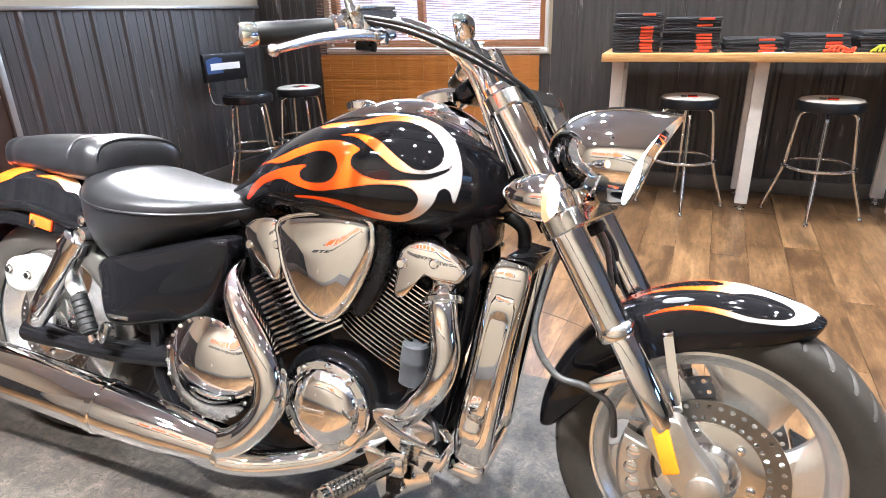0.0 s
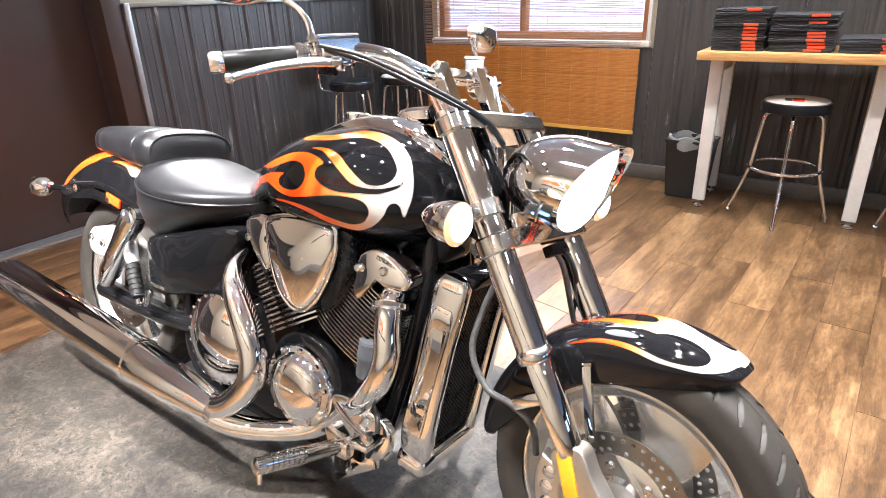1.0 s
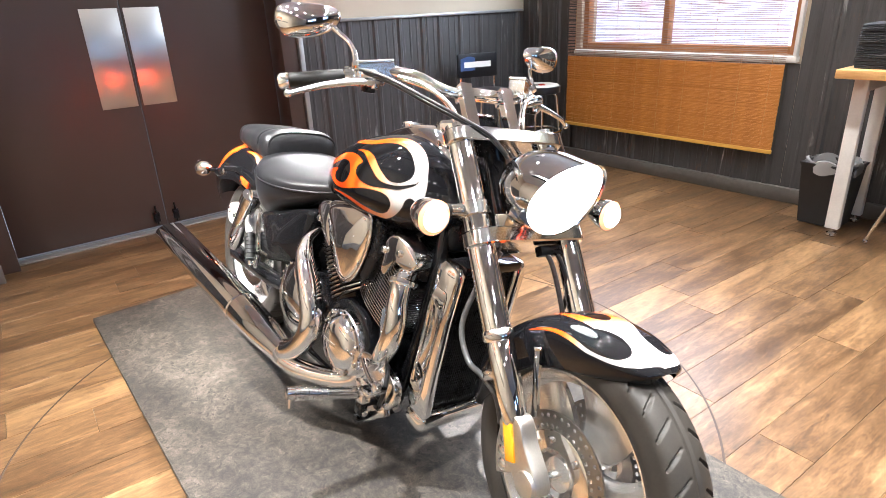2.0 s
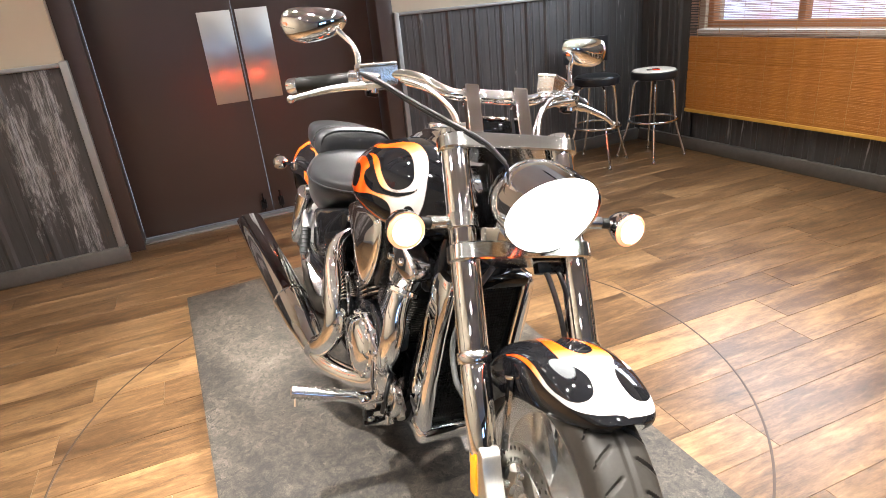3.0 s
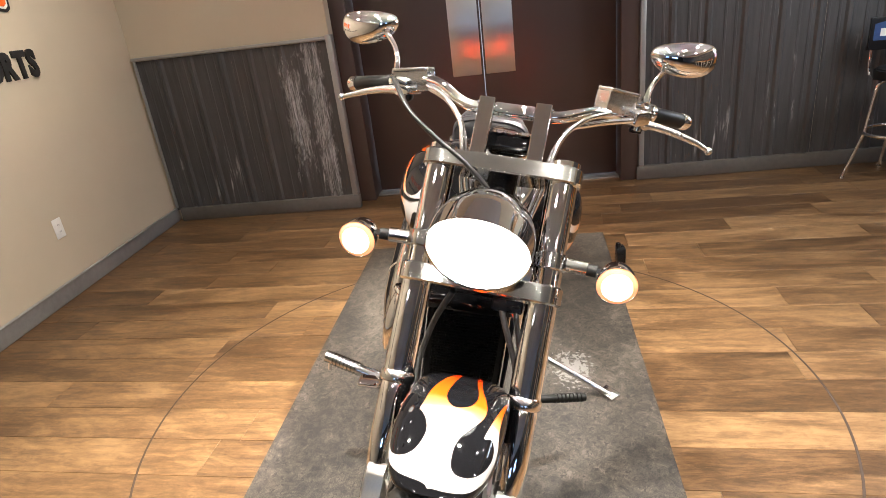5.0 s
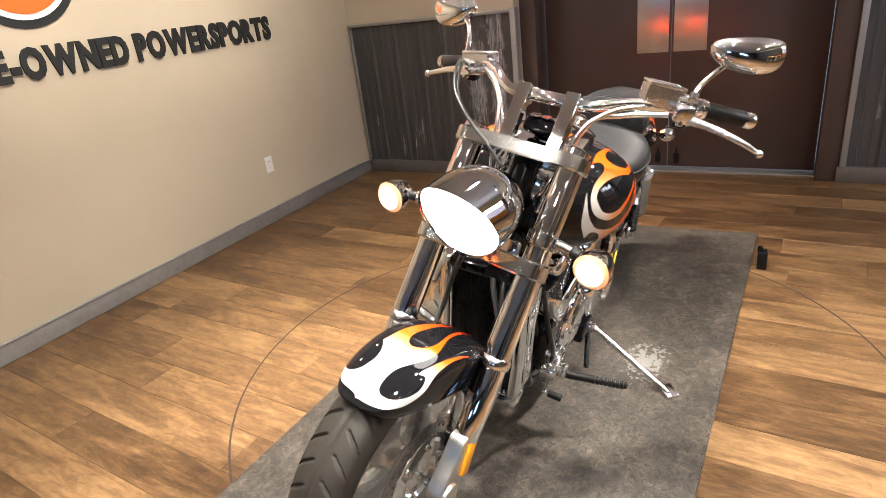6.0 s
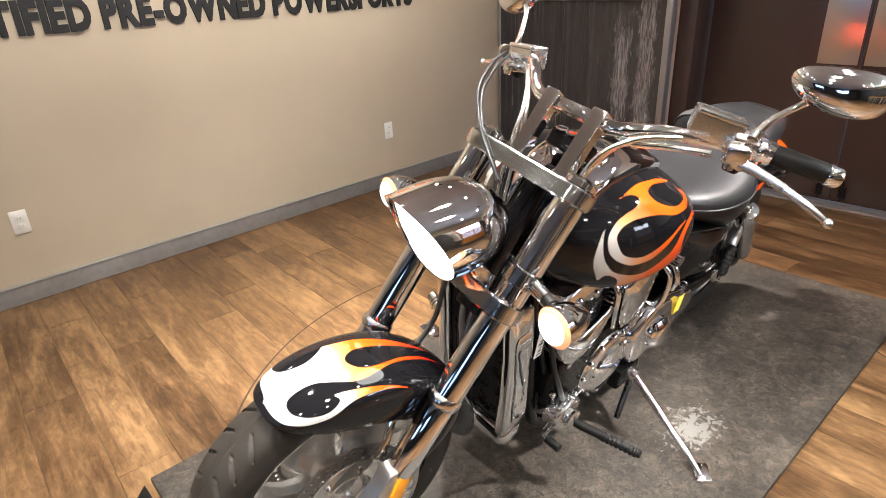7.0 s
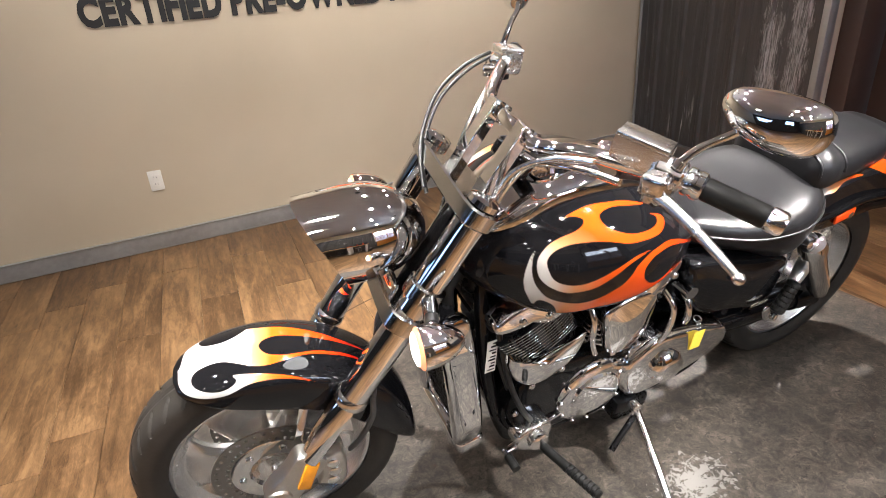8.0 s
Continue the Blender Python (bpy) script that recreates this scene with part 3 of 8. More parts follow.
trim_bar("baseboard_west_b", (WEST + 0.002, DOOR1 + 0.11, 0), (WEST + 0.052, NORTH - 0.054, BASE), TRIM_DARK, "grey metal baseboard on the floor")
trim_bar("baseboard_south", (WEST_A + 0.002, SOUTH + 0.002, 0), (EAST, SOUTH + 0.024, BASE), TRIM_GREY, "grey metal baseboard on the floor", m=SOUTH_TURN)
trim_bar("baseboard_north", (WEST + 0.054, NORTH - 0.052, 0), (EAST, NORTH - 0.002, BASE), TRIM_DARK, "grey metal baseboard on the floor")

for z in (0.006, BASE - 0.004):
    trim_bar("trim_bead_south", (WEST_A + 0.06, SOUTH + 0.0245, z - 0.004), (EAST, SOUTH + 0.028, z + 0.004), SILVER_TRIM, "thin bright bead along the grey baseboard", 0.001, SOUTH_TURN)

# the double door, set back in its casing
trim_bar("door_casing_a", (WEST - 0.2, DOOR0 - 0.118, 0), (WEST + 0.05, DOOR0, DOORH), DOOR_BROWN, "dark brown painted steel door casing")
trim_bar("door_casing_b", (WEST - 0.24, DOOR1, 0), (WEST + 0.03, DOOR1 + 0.118, DOORH), DOOR_BROWN, "dark brown painted steel door casing")
trim_bar("door_casing_top", (WEST - 0.2, DOOR0 - 0.118, DOORH), (WEST + 0.03, DOOR1 + 0.118, DOORH + 0.1), DOOR_BROWN, "dark brown painted steel door casing")
bm = bmesh.new()
box(bm, (WEST - 0.13, DOOR0, 0), (WEST - 0.045, DOOR1, 0.012), 0.004)
structure("door_threshold", bm, SILVER_TRIM, "thin silver threshold strip under the doors", "threshold")
for k, (y0, y1) in enumerate(((DOOR0 + 0.004, 1.326), (1.332, DOOR1 - 0.004))):
    door = thing("door_%d" % (k + 1), pose(WEST - 0.16, y0, 0.014), "closed dark brown door leaf with a steel push plate", "door", "double door leaves", kind="structure")
    bm = bmesh.new()
    box(bm, (-0.045, 0, 0), (0.0, y1 - y0, DOORH - 0.02), 0.003)
    part("leaf", bm, DOOR_BROWN, door)
    a = (y1 - y0 - 0.225) if k == 0 else 0.013
    bm = bmesh.new()
    box(bm, (0.0002, a, 0.818), (0.0026, a + 0.212, 1.41), 0.0008)
    plate_ob = part("push_plate", bm, STEEL_PLATE, door, "brushed steel push plate")
    uv = plate_ob.data.uv_layers.new(name="grain")
    for lp in plate_ob.data.loops:
        co = plate_ob.data.vertices[lp.vertex_index].co
        uv.data[lp.index].uv = (co.y, co.z)
    bm = bmesh.new()
    c = (y1 - y0 - 0.06) if k == 0 else 0.06
    box(bm, (0.0004, c - 0.02, 0.03), (0.018, c + 0.02, 0.10), 0.004)
    rod(bm, (0.012, c, 0.015), (0.012, c, 0.15), 0.006)
    part("floor_bolt", bm, SATIN_BLACK, door, "black floor bolt")

# window, frame and blind
win = thing("window_1", pose(0, 0, 0), "window with brown wooden frame behind a bamboo blind", "window", kind="structure")
bm = bmesh.new()
for lo, hi in (((WX0, NORTH + 0.03, WZ0), (WX0 + 0.05, NORTH + 0.1, WZ1)), ((WX1 - 0.05, NORTH + 0.03, WZ0), (WX1, NORTH + 0.1, WZ1)), ((WX0 + 0.05, NORTH + 0.03, WZ0), (WX1 - 0.05, NORTH + 0.1, WZ0 + 0.05)), ((WX0 + 0.05, NORTH + 0.03, WZ1 - 0.05), (WX1 - 0.05, NORTH + 0.1, WZ1))):
    box(bm, lo, hi, 0.004)
part("window_frame", bm, FRAME_WOOD, win, "brown wooden frame")
bm = bmesh.new()
box(bm, (WX0 - 0.03, NORTH - 0.05, WZ0 - 0.042), (WX1 + 0.03, NORTH + 0.03, WZ0 - 0.004), 0.006)
part("window_sill", bm, WHITE_PAINT, win, "white painted sill")
bm = bmesh.new()
box(bm, (WX1 + 0.002, NORTH - 0.045, WZ0 - 0.004), (WX1 + 0.026, NORTH - 0.005, WZ1), 0.004)
part("side_casing", bm, WHITE_PAINT, win)
glass = base("window_glass", (1, 1, 1), 0.02, 0.0, Transmission_Weight=1.0)[0]
for x0, x1 in ((WX0 + 0.05, -1.85), (-1.80, WX1 - 0.05)):
    bm = bmesh.new()
    box(bm, (x0, NORTH + 0.06, WZ0 + 0.05), (x1, NORTH + 0.064, WZ1 - 0.05))
    g = part("pane", bm, glass, win)
    g.visible_shadow = False
bm = bmesh.new()
box(bm, (-1.85, NORTH + 0.03, WZ0 + 0.05), (-1.80, NORTH + 0.1, WZ1 - 0.05), 0.004)
part("mullion", bm, FRAME_WOOD, win, "brown wooden mullion")


# the bright street outside the window
sky = glow("daylight_outside", (0.80, 0.86, 1.0), 0.75)
ns, ls = sky.node_tree.nodes, sky.node_tree.links
v = coords(ns, ls, (1.1, 1, 2.3))
ls.new(ramp(ns, ls, noise_of(ns, ls, v, 2.4, 4, 0.6), [(0.35, (0.50, 0.20, 0.19)), (0.47, (0.66, 0.52, 0.62)), (0.62, (0.80, 0.80, 1.0))]), ns["Principled BSDF"].inputs["Emission Color"])
bm = bmesh.new()
box(bm, (-4.4, NORTH + 1.4, -0.2), (1.0, NORTH + 1.42, 3.2))
tagged(part("backdrop", bm, sky), "pale daylight and red brick outside the window", "backdrop", kind="structure")

CORD = cloth("tan_cord", (0.45, 0.26, 0.09))
bm = bmesh.new()
box(bm, (EAST + 1.0, -2.5, -0.2), (EAST + 1.02, 5.5, 3.2))
tagged(part("backdrop_east", bm, glow("blue_daylight_outside", (0.45, 0.66, 1.0), 3.0)), "blue daylight outside the east windows", "backdrop", kind="structure")
for k, (y0, y1) in enumerate(EW):
    w2 = thing("window_%d" % (k + 2), pose(0, 0, 0), "white-framed window with daylight behind it", "window", kind="structure")
    bm = bmesh.new()
    for lo, hi in (((EAST + 0.05, y0, 1.3), (EAST + 0.12, y0 + 0.06, 2.3)), ((EAST + 0.05, y1 - 0.06, 1.3), (EAST + 0.12, y1, 2.3)), ((EAST + 0.05, y0 + 0.06, 1.3), (EAST + 0.12, y1 - 0.06, 1.36)), ((EAST + 0.05, y0 + 0.06, 2.24), (EAST + 0.12, y1 - 0.06, 2.3)), ((EAST + 0.05, (y0 + y1) / 2 - 0.03, 1.36), (EAST + 0.12, (y0 + y1) / 2 + 0.03, 2.24))):
        box(bm, lo, hi, 0.004)
    part("window_frame", bm, WHITE_PAINT, w2)
# bamboo blind: thin slats on cords, hanging past the sill
blind = thing("bamboo_blind", pose(0, 0, 0), "orange-brown woven bamboo blind lowered over the window", "blind")
BX0, BX1, BZ0, BZ1, BY = -2.672, -0.872, 0.335, 2.3, NORTH - 0.075
slat = bmesh.new()
box(slat, (BX0, -0.0016, -0.0040), (BX1, 0.0016, 0.0040), 0.0008, seg=1)
first = part("slat", slat, BAMBOO, blind)
first.matrix_basis = pose(0, BY, BZ0 + 0.012)
rng = random.Random(4)
z = BZ0 + 0.012
slat = bmesh.new()
box(slat, (BX0, -0.0012, -0.0021), (BX1, 0.0012, 0.0021), 0.0005, seg=1)
thin = part("slat", slat, BAMBOO_BACKLIT, blind)
thin.matrix_basis = pose(0, BY, 1.628)
while z < 1.62:
    solid = z < 0.905
    z += 0.0086 if solid else 0.0118
    s = first.copy() if z < 0.905 else thin.copy()
    scene.collection.objects.link(s)
    s.matrix_basis = pose(rng.uniform(-0.003, 0.003), BY + rng.uniform(-0.0012, 0.0012), z, rng.uniform(-14, 14), rng.uniform(-0.08, 0.08), 0)
for k in range(9):
    x = BX0 + 0.08 + (BX1 - BX0 - 0.16) * k / 8
    bm = bmesh.new()
    rod(bm, (x, BY - 0.003, BZ0), (x, BY - 0.003, 1.65), 0.0012, seg=6)
    part("cord", bm, CORD, blind)
bm = bmesh.new()
box(bm, (BX0 - 0.004, BY - 0.008, BZ0 - 0.014), (BX1 + 0.004, BY + 0.008, BZ0 + 0.012), 0.003)
part("bottom_rail", bm, plain("yellow_bamboo_rail", (0.62, 0.36, 0.06), 0.45), blind)
bm = bmesh.new()
box(bm, (BX0 + 0.004, BY + 0.006, BZ0), (BX1 - 0.004, BY + 0.008, 0.905))
part("lining", bm, cloth("brown_lining", (0.42, 0.17, 0.03)), blind, "brown cloth lining")
bm = bmesh.new()
box(bm, (BX0 - 0.01, BY - 0.02, BZ1 - 0.04), (BX1 + 0.01, BY + 0.03, BZ1), 0.004)
part("head_rail", bm, BAMBOO, blind)


# ---- the display mat and its black ramp ----
bm = bmesh.new()
lo = [bm.verts.new((x, y, 0.001)) for x, y in ((-2.205, 0.628), (0.465, 0.612), (0.485, 1.93), (-2.245, 1.998))]
top = bmesh.ops.extrude_face_region(bm, geom=[bm.faces.new(lo)])
bmesh.ops.translate(bm, verts=[q for q in top["geom"] if isinstance(q, bmesh.types.BMVert)], vec=(0, 0, 0.019))
bmesh.ops.bevel(bm, geom=list(bm.edges), offset=0.003, segments=2, affect="EDGES")
tagged(part("display_mat", bm, MAT), "mottled dark grey mat with a worn white patch", "mat")
bm = bmesh.new()
rings(bm, [[(0.488, 0.63, 0.001), (0.488, 0.63, 0.019), (0.60, 0.74, 0.003), (0.60, 0.74, 0.001)], [(0.492, 1.915, 0.001), (0.492, 1.915, 0.019), (0.64, 1.80, 0.003), (0.64, 1.80, 0.001)]])
tagged(part("mat_ramp", bm, SATIN_BLACK), "black wedge ramp at the end of the mat", "ramp")


# ---- the motorcycle: x ahead, y to its left, z up, leaning on its side stand ----
LEAN_LEFT = 12.0
BIKE = pose(0, 1.255, 0.02, -LEAN_LEFT, 0, 0)
bike = thing("motorcycle", BIKE, "black cruiser motorcycle with orange and silver flames, headlight lit", "motorcycle")

# the steered front end: x ahead of the forks, y left, z up along the forks
_u = V((0.1261, 0.971, -0.2032)).normalized()
_n = V((0.8244, 0.0113, 0.5659))
_a = V((-0.5518, 0.2389, 0.799))
_a2 = (_a + 0.036 * _n).normalized()
_n2 = _u.cross(_a2).normalized()
_o = V((-0.2, 1.46, 0.9)) + 0.022 * _n + 0.010 * _u
STEER_W = Matrix(((_n2.x, _u.x, _a2.x, _o.x), (_n2.y, _u.y, _a2.y, _o.y), (_n2.z, _u.z, _a2.z, _o.z), (0, 0, 0, 1)))
STEER = BIKE.inverted() @ STEER_W


TANK_E = 2.63
TANK_SET = Matrix.Translation((0, 0.026, 0.875)) @ Matrix.Rotation(radians(-6.5), 4, 'X') @ Matrix.Translation((0, 0, -0.9))


def tank_section(x):
    """Half width, widest height, rise above it and fall below it of the tank at x."""
    xs = [-1.02, -0.97, -0.9, -0.8, -0.7, -0.6, -0.5, -0.4, -0.33, -0.285, -0.262, -0.255]
    w = curve_at(xs, [0.051, 0.082, 0.125, 0.191, 0.237, 0.259, 0.255, 0.224, 0.162, 0.105, 0.058, 0.02], x)
    zc = curve_at(xs, [0.775, 0.784, 0.797, 0.824, 0.844, 0.856, 0.862, 0.862, 0.862, 0.862, 0.862, 0.862], x)
    up = curve_at(xs, [0.024, 0.039, 0.065, 0.109, 0.137, 0.153, 0.157, 0.141, 0.108, 0.078, 0.046, 0.016], x)
    dn = curve_at(xs, [0.017, 0.025, 0.038, 0.069, 0.097, 0.116, 0.126, 0.121, 0.100, 0.072, 0.044, 0.016], x)
    return w, zc, up, dn


_t = np.linspace(0, math.pi / 2, 200)
_cy, _cd = np.sin(_t) ** (2 / 3.0), 1 - np.cos(_t) ** (2 / 3.0)
_arc = np.concatenate([[0], np.cumsum(np.hypot(np.diff(_cy) * 0.108, np.diff(_cd) * 0.052))])
_arc /= _arc[-1]


def fender_point(ang, v):
    """Front fender skin: ang degrees from straight ahead round the axle, v from -1 to 1 across, a flat crown and bent-down sides."""
    mid = (ang - 88.0) / (57.0 if ang < 88.0 else 62.0)
    end = max(0.0, 1 - abs(mid) ** 4.5)
    half = 0.104 * (0.34 + 0.66 * end ** 0.5) if mid < 0 else 0.100 * (0.55 + 0.45 * end ** 0.6)
    skirt = 0.062 * (0.12 + 0.88 * max(0.0, 1 - abs(mid) ** 2.6))
    s = abs(v)
    bend = 0.58
    crown = 0.052 * (0.35 + 0.65 * end)
    q = min(1.0, s / bend)
    y, drop = half * float(np.interp(q, _arc, _cy)), crown * float(np.interp(q, _arc, _cd))
    if s > bend:
        k = (s - bend) / (1 - bend)
        y, drop = half * (1 - 0.06 * k * k), crown + skirt * k
    r = 0.363 - drop
    a = radians(ang)
    return (AX[0] + r * math.cos(a), FENDER_SHIFT + math.copysign(y, v), AX[2] + r * math.sin(a))


FENDER_SHIFT = 0.014
AX = (0.019, 0.0, -0.712)


# ---- painted bodywork ----
# flame outlines: along the tank, and round its section from belly to top
FLAME_RIGHT = [
    [(-0.9, 0.085), (-0.775, 0.045), (-0.696, 0.045), (-0.634, 0.05), (-0.577, 0.047), (-0.524, 0.031), (-0.537, 0.02), (-0.538, 0.008), (-0.517, 0.001), (-0.476, -0.003), (-0.423, -0.001), (-0.38, 0.002), (-0.354, 0.015), (-0.349, 0.036), (-0.355, 0.019)],
    [(-0.381, 0.007), (-0.415, 0.004), (-0.447, 0.007), (-0.48, 0.021), (-0.51, 0.037), (-0.54, 0.051), (-0.582, 0.058), (-0.537, 0.059), (-0.494, 0.049), (-0.463, 0.032), (-0.435, 0.018), (-0.41, 0.009), (-0.384, 0.012), (-0.368, 0.026), (-0.367, 0.048)],
    [(-0.381, 0.07), (-0.404, 0.089), (-0.436, 0.099), (-0.477, 0.097), (-0.541, 0.078), (-0.633, 0.085), (-0.647, 0.103), (-0.55, 0.095), (-0.493, 0.125), (-0.447, 0.13), (-0.394, 0.118), (-0.357, 0.088), (-0.338, 0.045), (-0.332, 0.01), (-0.335, -0.012)],
    [(-0.343, -0.04), (-0.349, -0.015), (-0.358, -0.008), (-0.368, -0.014), (-0.375, -0.034), (-0.39, -0.056), (-0.413, -0.075), (-0.449, -0.088), (-0.508, -0.081), (-0.563, -0.059), (-0.621, -0.045), (-0.676, -0.041), (-0.674, -0.035), (-0.604, -0.037), (-0.552, -0.045)],
    [(-0.506, -0.059), (-0.455, -0.068), (-0.423, -0.06), (-0.407, -0.043), (-0.403, -0.026), (-0.414, -0.012), (-0.444, -0.008), (-0.5, -0.011), (-0.562, -0.02), (-0.617, -0.025), (-0.663, -0.016), (-0.711, -0.001), (-0.758, 0.001), (-0.814, -0.004), (-0.871, -0.033)],
    [(-0.874, -0.008), (-0.838, 0.011), (-0.763, 0.015), (-0.699, 0.014), (-0.643, 0.011), (-0.66, 0.006), (-0.663, 0.0), (-0.636, -0.008), (-0.599, -0.009), (-0.574, -0.0), (-0.569, 0.009), (-0.587, 0.025), (-0.626, 0.031), (-0.672, 0.027), (-0.745, 0.027)],
    [(-0.88, 0.08)],
]
FLAME_LEFT_UPPER = [
    [(-0.421, 0.136), (-0.444, 0.14), (-0.476, 0.145), (-0.509, 0.148), (-0.554, 0.148), (-0.603, 0.147), (-0.66, 0.138), (-0.604, 0.138), (-0.555, 0.139), (-0.516, 0.131), (-0.514, 0.115), (-0.537, 0.102), (-0.575, 0.094), (-0.622, 0.095), (-0.656, 0.102)],
    [(-0.667, 0.115), (-0.643, 0.122), (-0.686, 0.117), (-0.692, 0.105), (-0.673, 0.09), (-0.644, 0.082), (-0.598, 0.079), (-0.555, 0.079), (-0.502, 0.088), (-0.456, 0.093), (-0.42, 0.093), (-0.393, 0.084), (-0.378, 0.065), (-0.381, 0.041), (-0.391, 0.026)],
    [(-0.415, 0.02), (-0.445, 0.021), (-0.482, 0.029), (-0.524, 0.043), (-0.571, 0.057), (-0.62, 0.062), (-0.597, 0.057), (-0.551, 0.044), (-0.514, 0.027), (-0.477, 0.012), (-0.44, 0.007), (-0.406, 0.006), (-0.378, 0.014), (-0.363, 0.03), (-0.36, 0.054)],
    [(-0.367, 0.077), (-0.387, 0.098), (-0.414, 0.109), (-0.444, 0.114), (-0.466, 0.121), (-0.473, 0.129), (-0.461, 0.135), (-0.443, 0.137)],
]
FLAME_LEFT_LOWER = [
    [(-0.365, 0.091), (-0.352, 0.073), (-0.342, 0.039), (-0.341, 0.008), (-0.351, -0.012), (-0.364, -0.034), (-0.369, -0.016), (-0.383, -0.014), (-0.4, -0.025), (-0.424, -0.069), (-0.451, -0.061), (-0.481, -0.039), (-0.521, -0.032), (-0.567, -0.03), (-0.62, -0.028)],
    [(-0.692, -0.028), (-0.752, -0.017), (-0.815, -0.002), (-0.843, 0.016), (-0.816, -0.003), (-0.722, 0.003), (-0.666, -0.004), (-0.625, 0.0), (-0.598, 0.012), (-0.599, 0.032), (-0.64, 0.05), (-0.73, 0.05), (-0.931, -0.003), (-0.721, 0.063), (-0.627, 0.06)],
    [(-0.575, 0.041), (-0.559, 0.026), (-0.536, 0.009), (-0.499, -0.001), (-0.457, -0.009), (-0.415, -0.008), (-0.382, -0.003), (-0.361, 0.01), (-0.353, 0.037), (-0.356, 0.068)],
]


def tank():
    NX, NT, e = 240, 280, TANK_E
    xs = np.concatenate([np.linspace(-1.02, -0.30, NX - 30), np.linspace(-0.2985, -0.255, 30)])
    th = np.linspace(0, 2 * math.pi, NT, endpoint=False) - math.pi / 2
    bm = bmesh.new()
    loops, ax, asd = [], [], []
    for x in xs:
        w, zc, up, dn = (float(q) for q in tank_section(x))
        lp = []
        for t in th:
            c, s = math.cos(t), math.sin(t)
            y = w * math.copysign(abs(c) ** (2 / e), c)
            z = zc + (up if s > 0 else dn) * math.copysign(abs(s) ** (2 / e), s)
            lp.append((x, y, z))
            ax.append(x)
            asd.append(math.asin(max(-1, min(1, s))) / (math.pi / 2) * 0.2)
        loops.append(lp)
    rings(bm, loops)
    ob = part("fuel_tank", bm, FLAME, bike, "gloss black tank with orange and silver flames", TANK_SET, 60)
    ax, asd, side = np.array(ax), np.array(asd), np.tile(np.cos(th), NX)
    d = [inside_distance(smooth_line(sum(o, []), 4, True), ax, asd) for o in (FLAME_RIGHT, FLAME_LEFT_UPPER, FLAME_LEFT_LOWER)]
    flame = np.where(side < 0, d[0], np.minimum(d[1], d[2]))
    right = (ax + 0.93) / 0.62 - 0.5 * np.maximum(0, asd - 0.05)
    left = (ax + 0.86) / 0.56 - 1.6 * np.maximum(0, asd - 0.085)
    give(ob, flame, np.clip(np.where(side < 0, right, left), 0, 1))
    return ob


TANK = tank()
# chrome dash along the top of the tank
bm = bmesh.new()
loops = []
for x, w, h in zip(np.linspace(-0.90, -0.27, 26), curve_at([0, 0.12, 0.4, 0.7, 0.9, 1], [0.012, 0.050, 0.088, 0.104, 0.092, 0.05], np.linspace(0, 1, 26)), curve_at([0, 0.3, 0.6, 0.85, 1], [0.004, 0.022, 0.034, 0.030, 0.006], np.linspace(0, 1, 26))):
    W, zc, up, dn = (float(q) for q in tank_section(x))
    lp = []
    for t in np.linspace(0, 2 * math.pi, 32, endpoint=False):
        y, s = w * math.cos(t), math.sin(t)
        skin = zc + up * max(0.0, 1 - min(1.0, abs(y) / W) ** TANK_E) ** (1 / TANK_E)
        lp.append((x, y, skin + (0.003 + h * s ** 0.62 if s > 0.01 else -0.014)))
    loops.append(lp)
rings(bm, loops)
DASH = part("tank_dash", bm, CHROME, bike, "domed chrome dash on the tank", TANK_SET, 60)
bm = bmesh.new()
lathe(bm, [(0, 0.060), (0.020, 0.066), (0.030, 0.060), (0.033, 0.052), (0.028, 0.050), (0.026, 0.004)], (-0.45, 0, 1.040), (-0.47, 0, 1.12), 40)
SPEEDO = part("speedometer", bm, CHROME, DASH, "chrome-ringed speedometer", TANK_SET)
bm = bmesh.new()
lathe(bm, [(0, 0.050), (0.001, 0.002)], (-0.4575, 0, 1.0685), (-0.4775, 0, 1.1485), 40)
part("dial", bm, SATIN_BLACK, SPEEDO, "black speedometer dial", TANK_SET)
bm = bmesh.new()
lathe(bm, [(0, 0.036), (0.014, 0.040), (0.020, 0.032), (0.022, 0.004)], (-0.66, 0, 1.030), (-0.665, 0, 1.1), 28)
part("fuel_cap", bm, CHROME, DASH, "chrome fuel cap", TANK_SET)

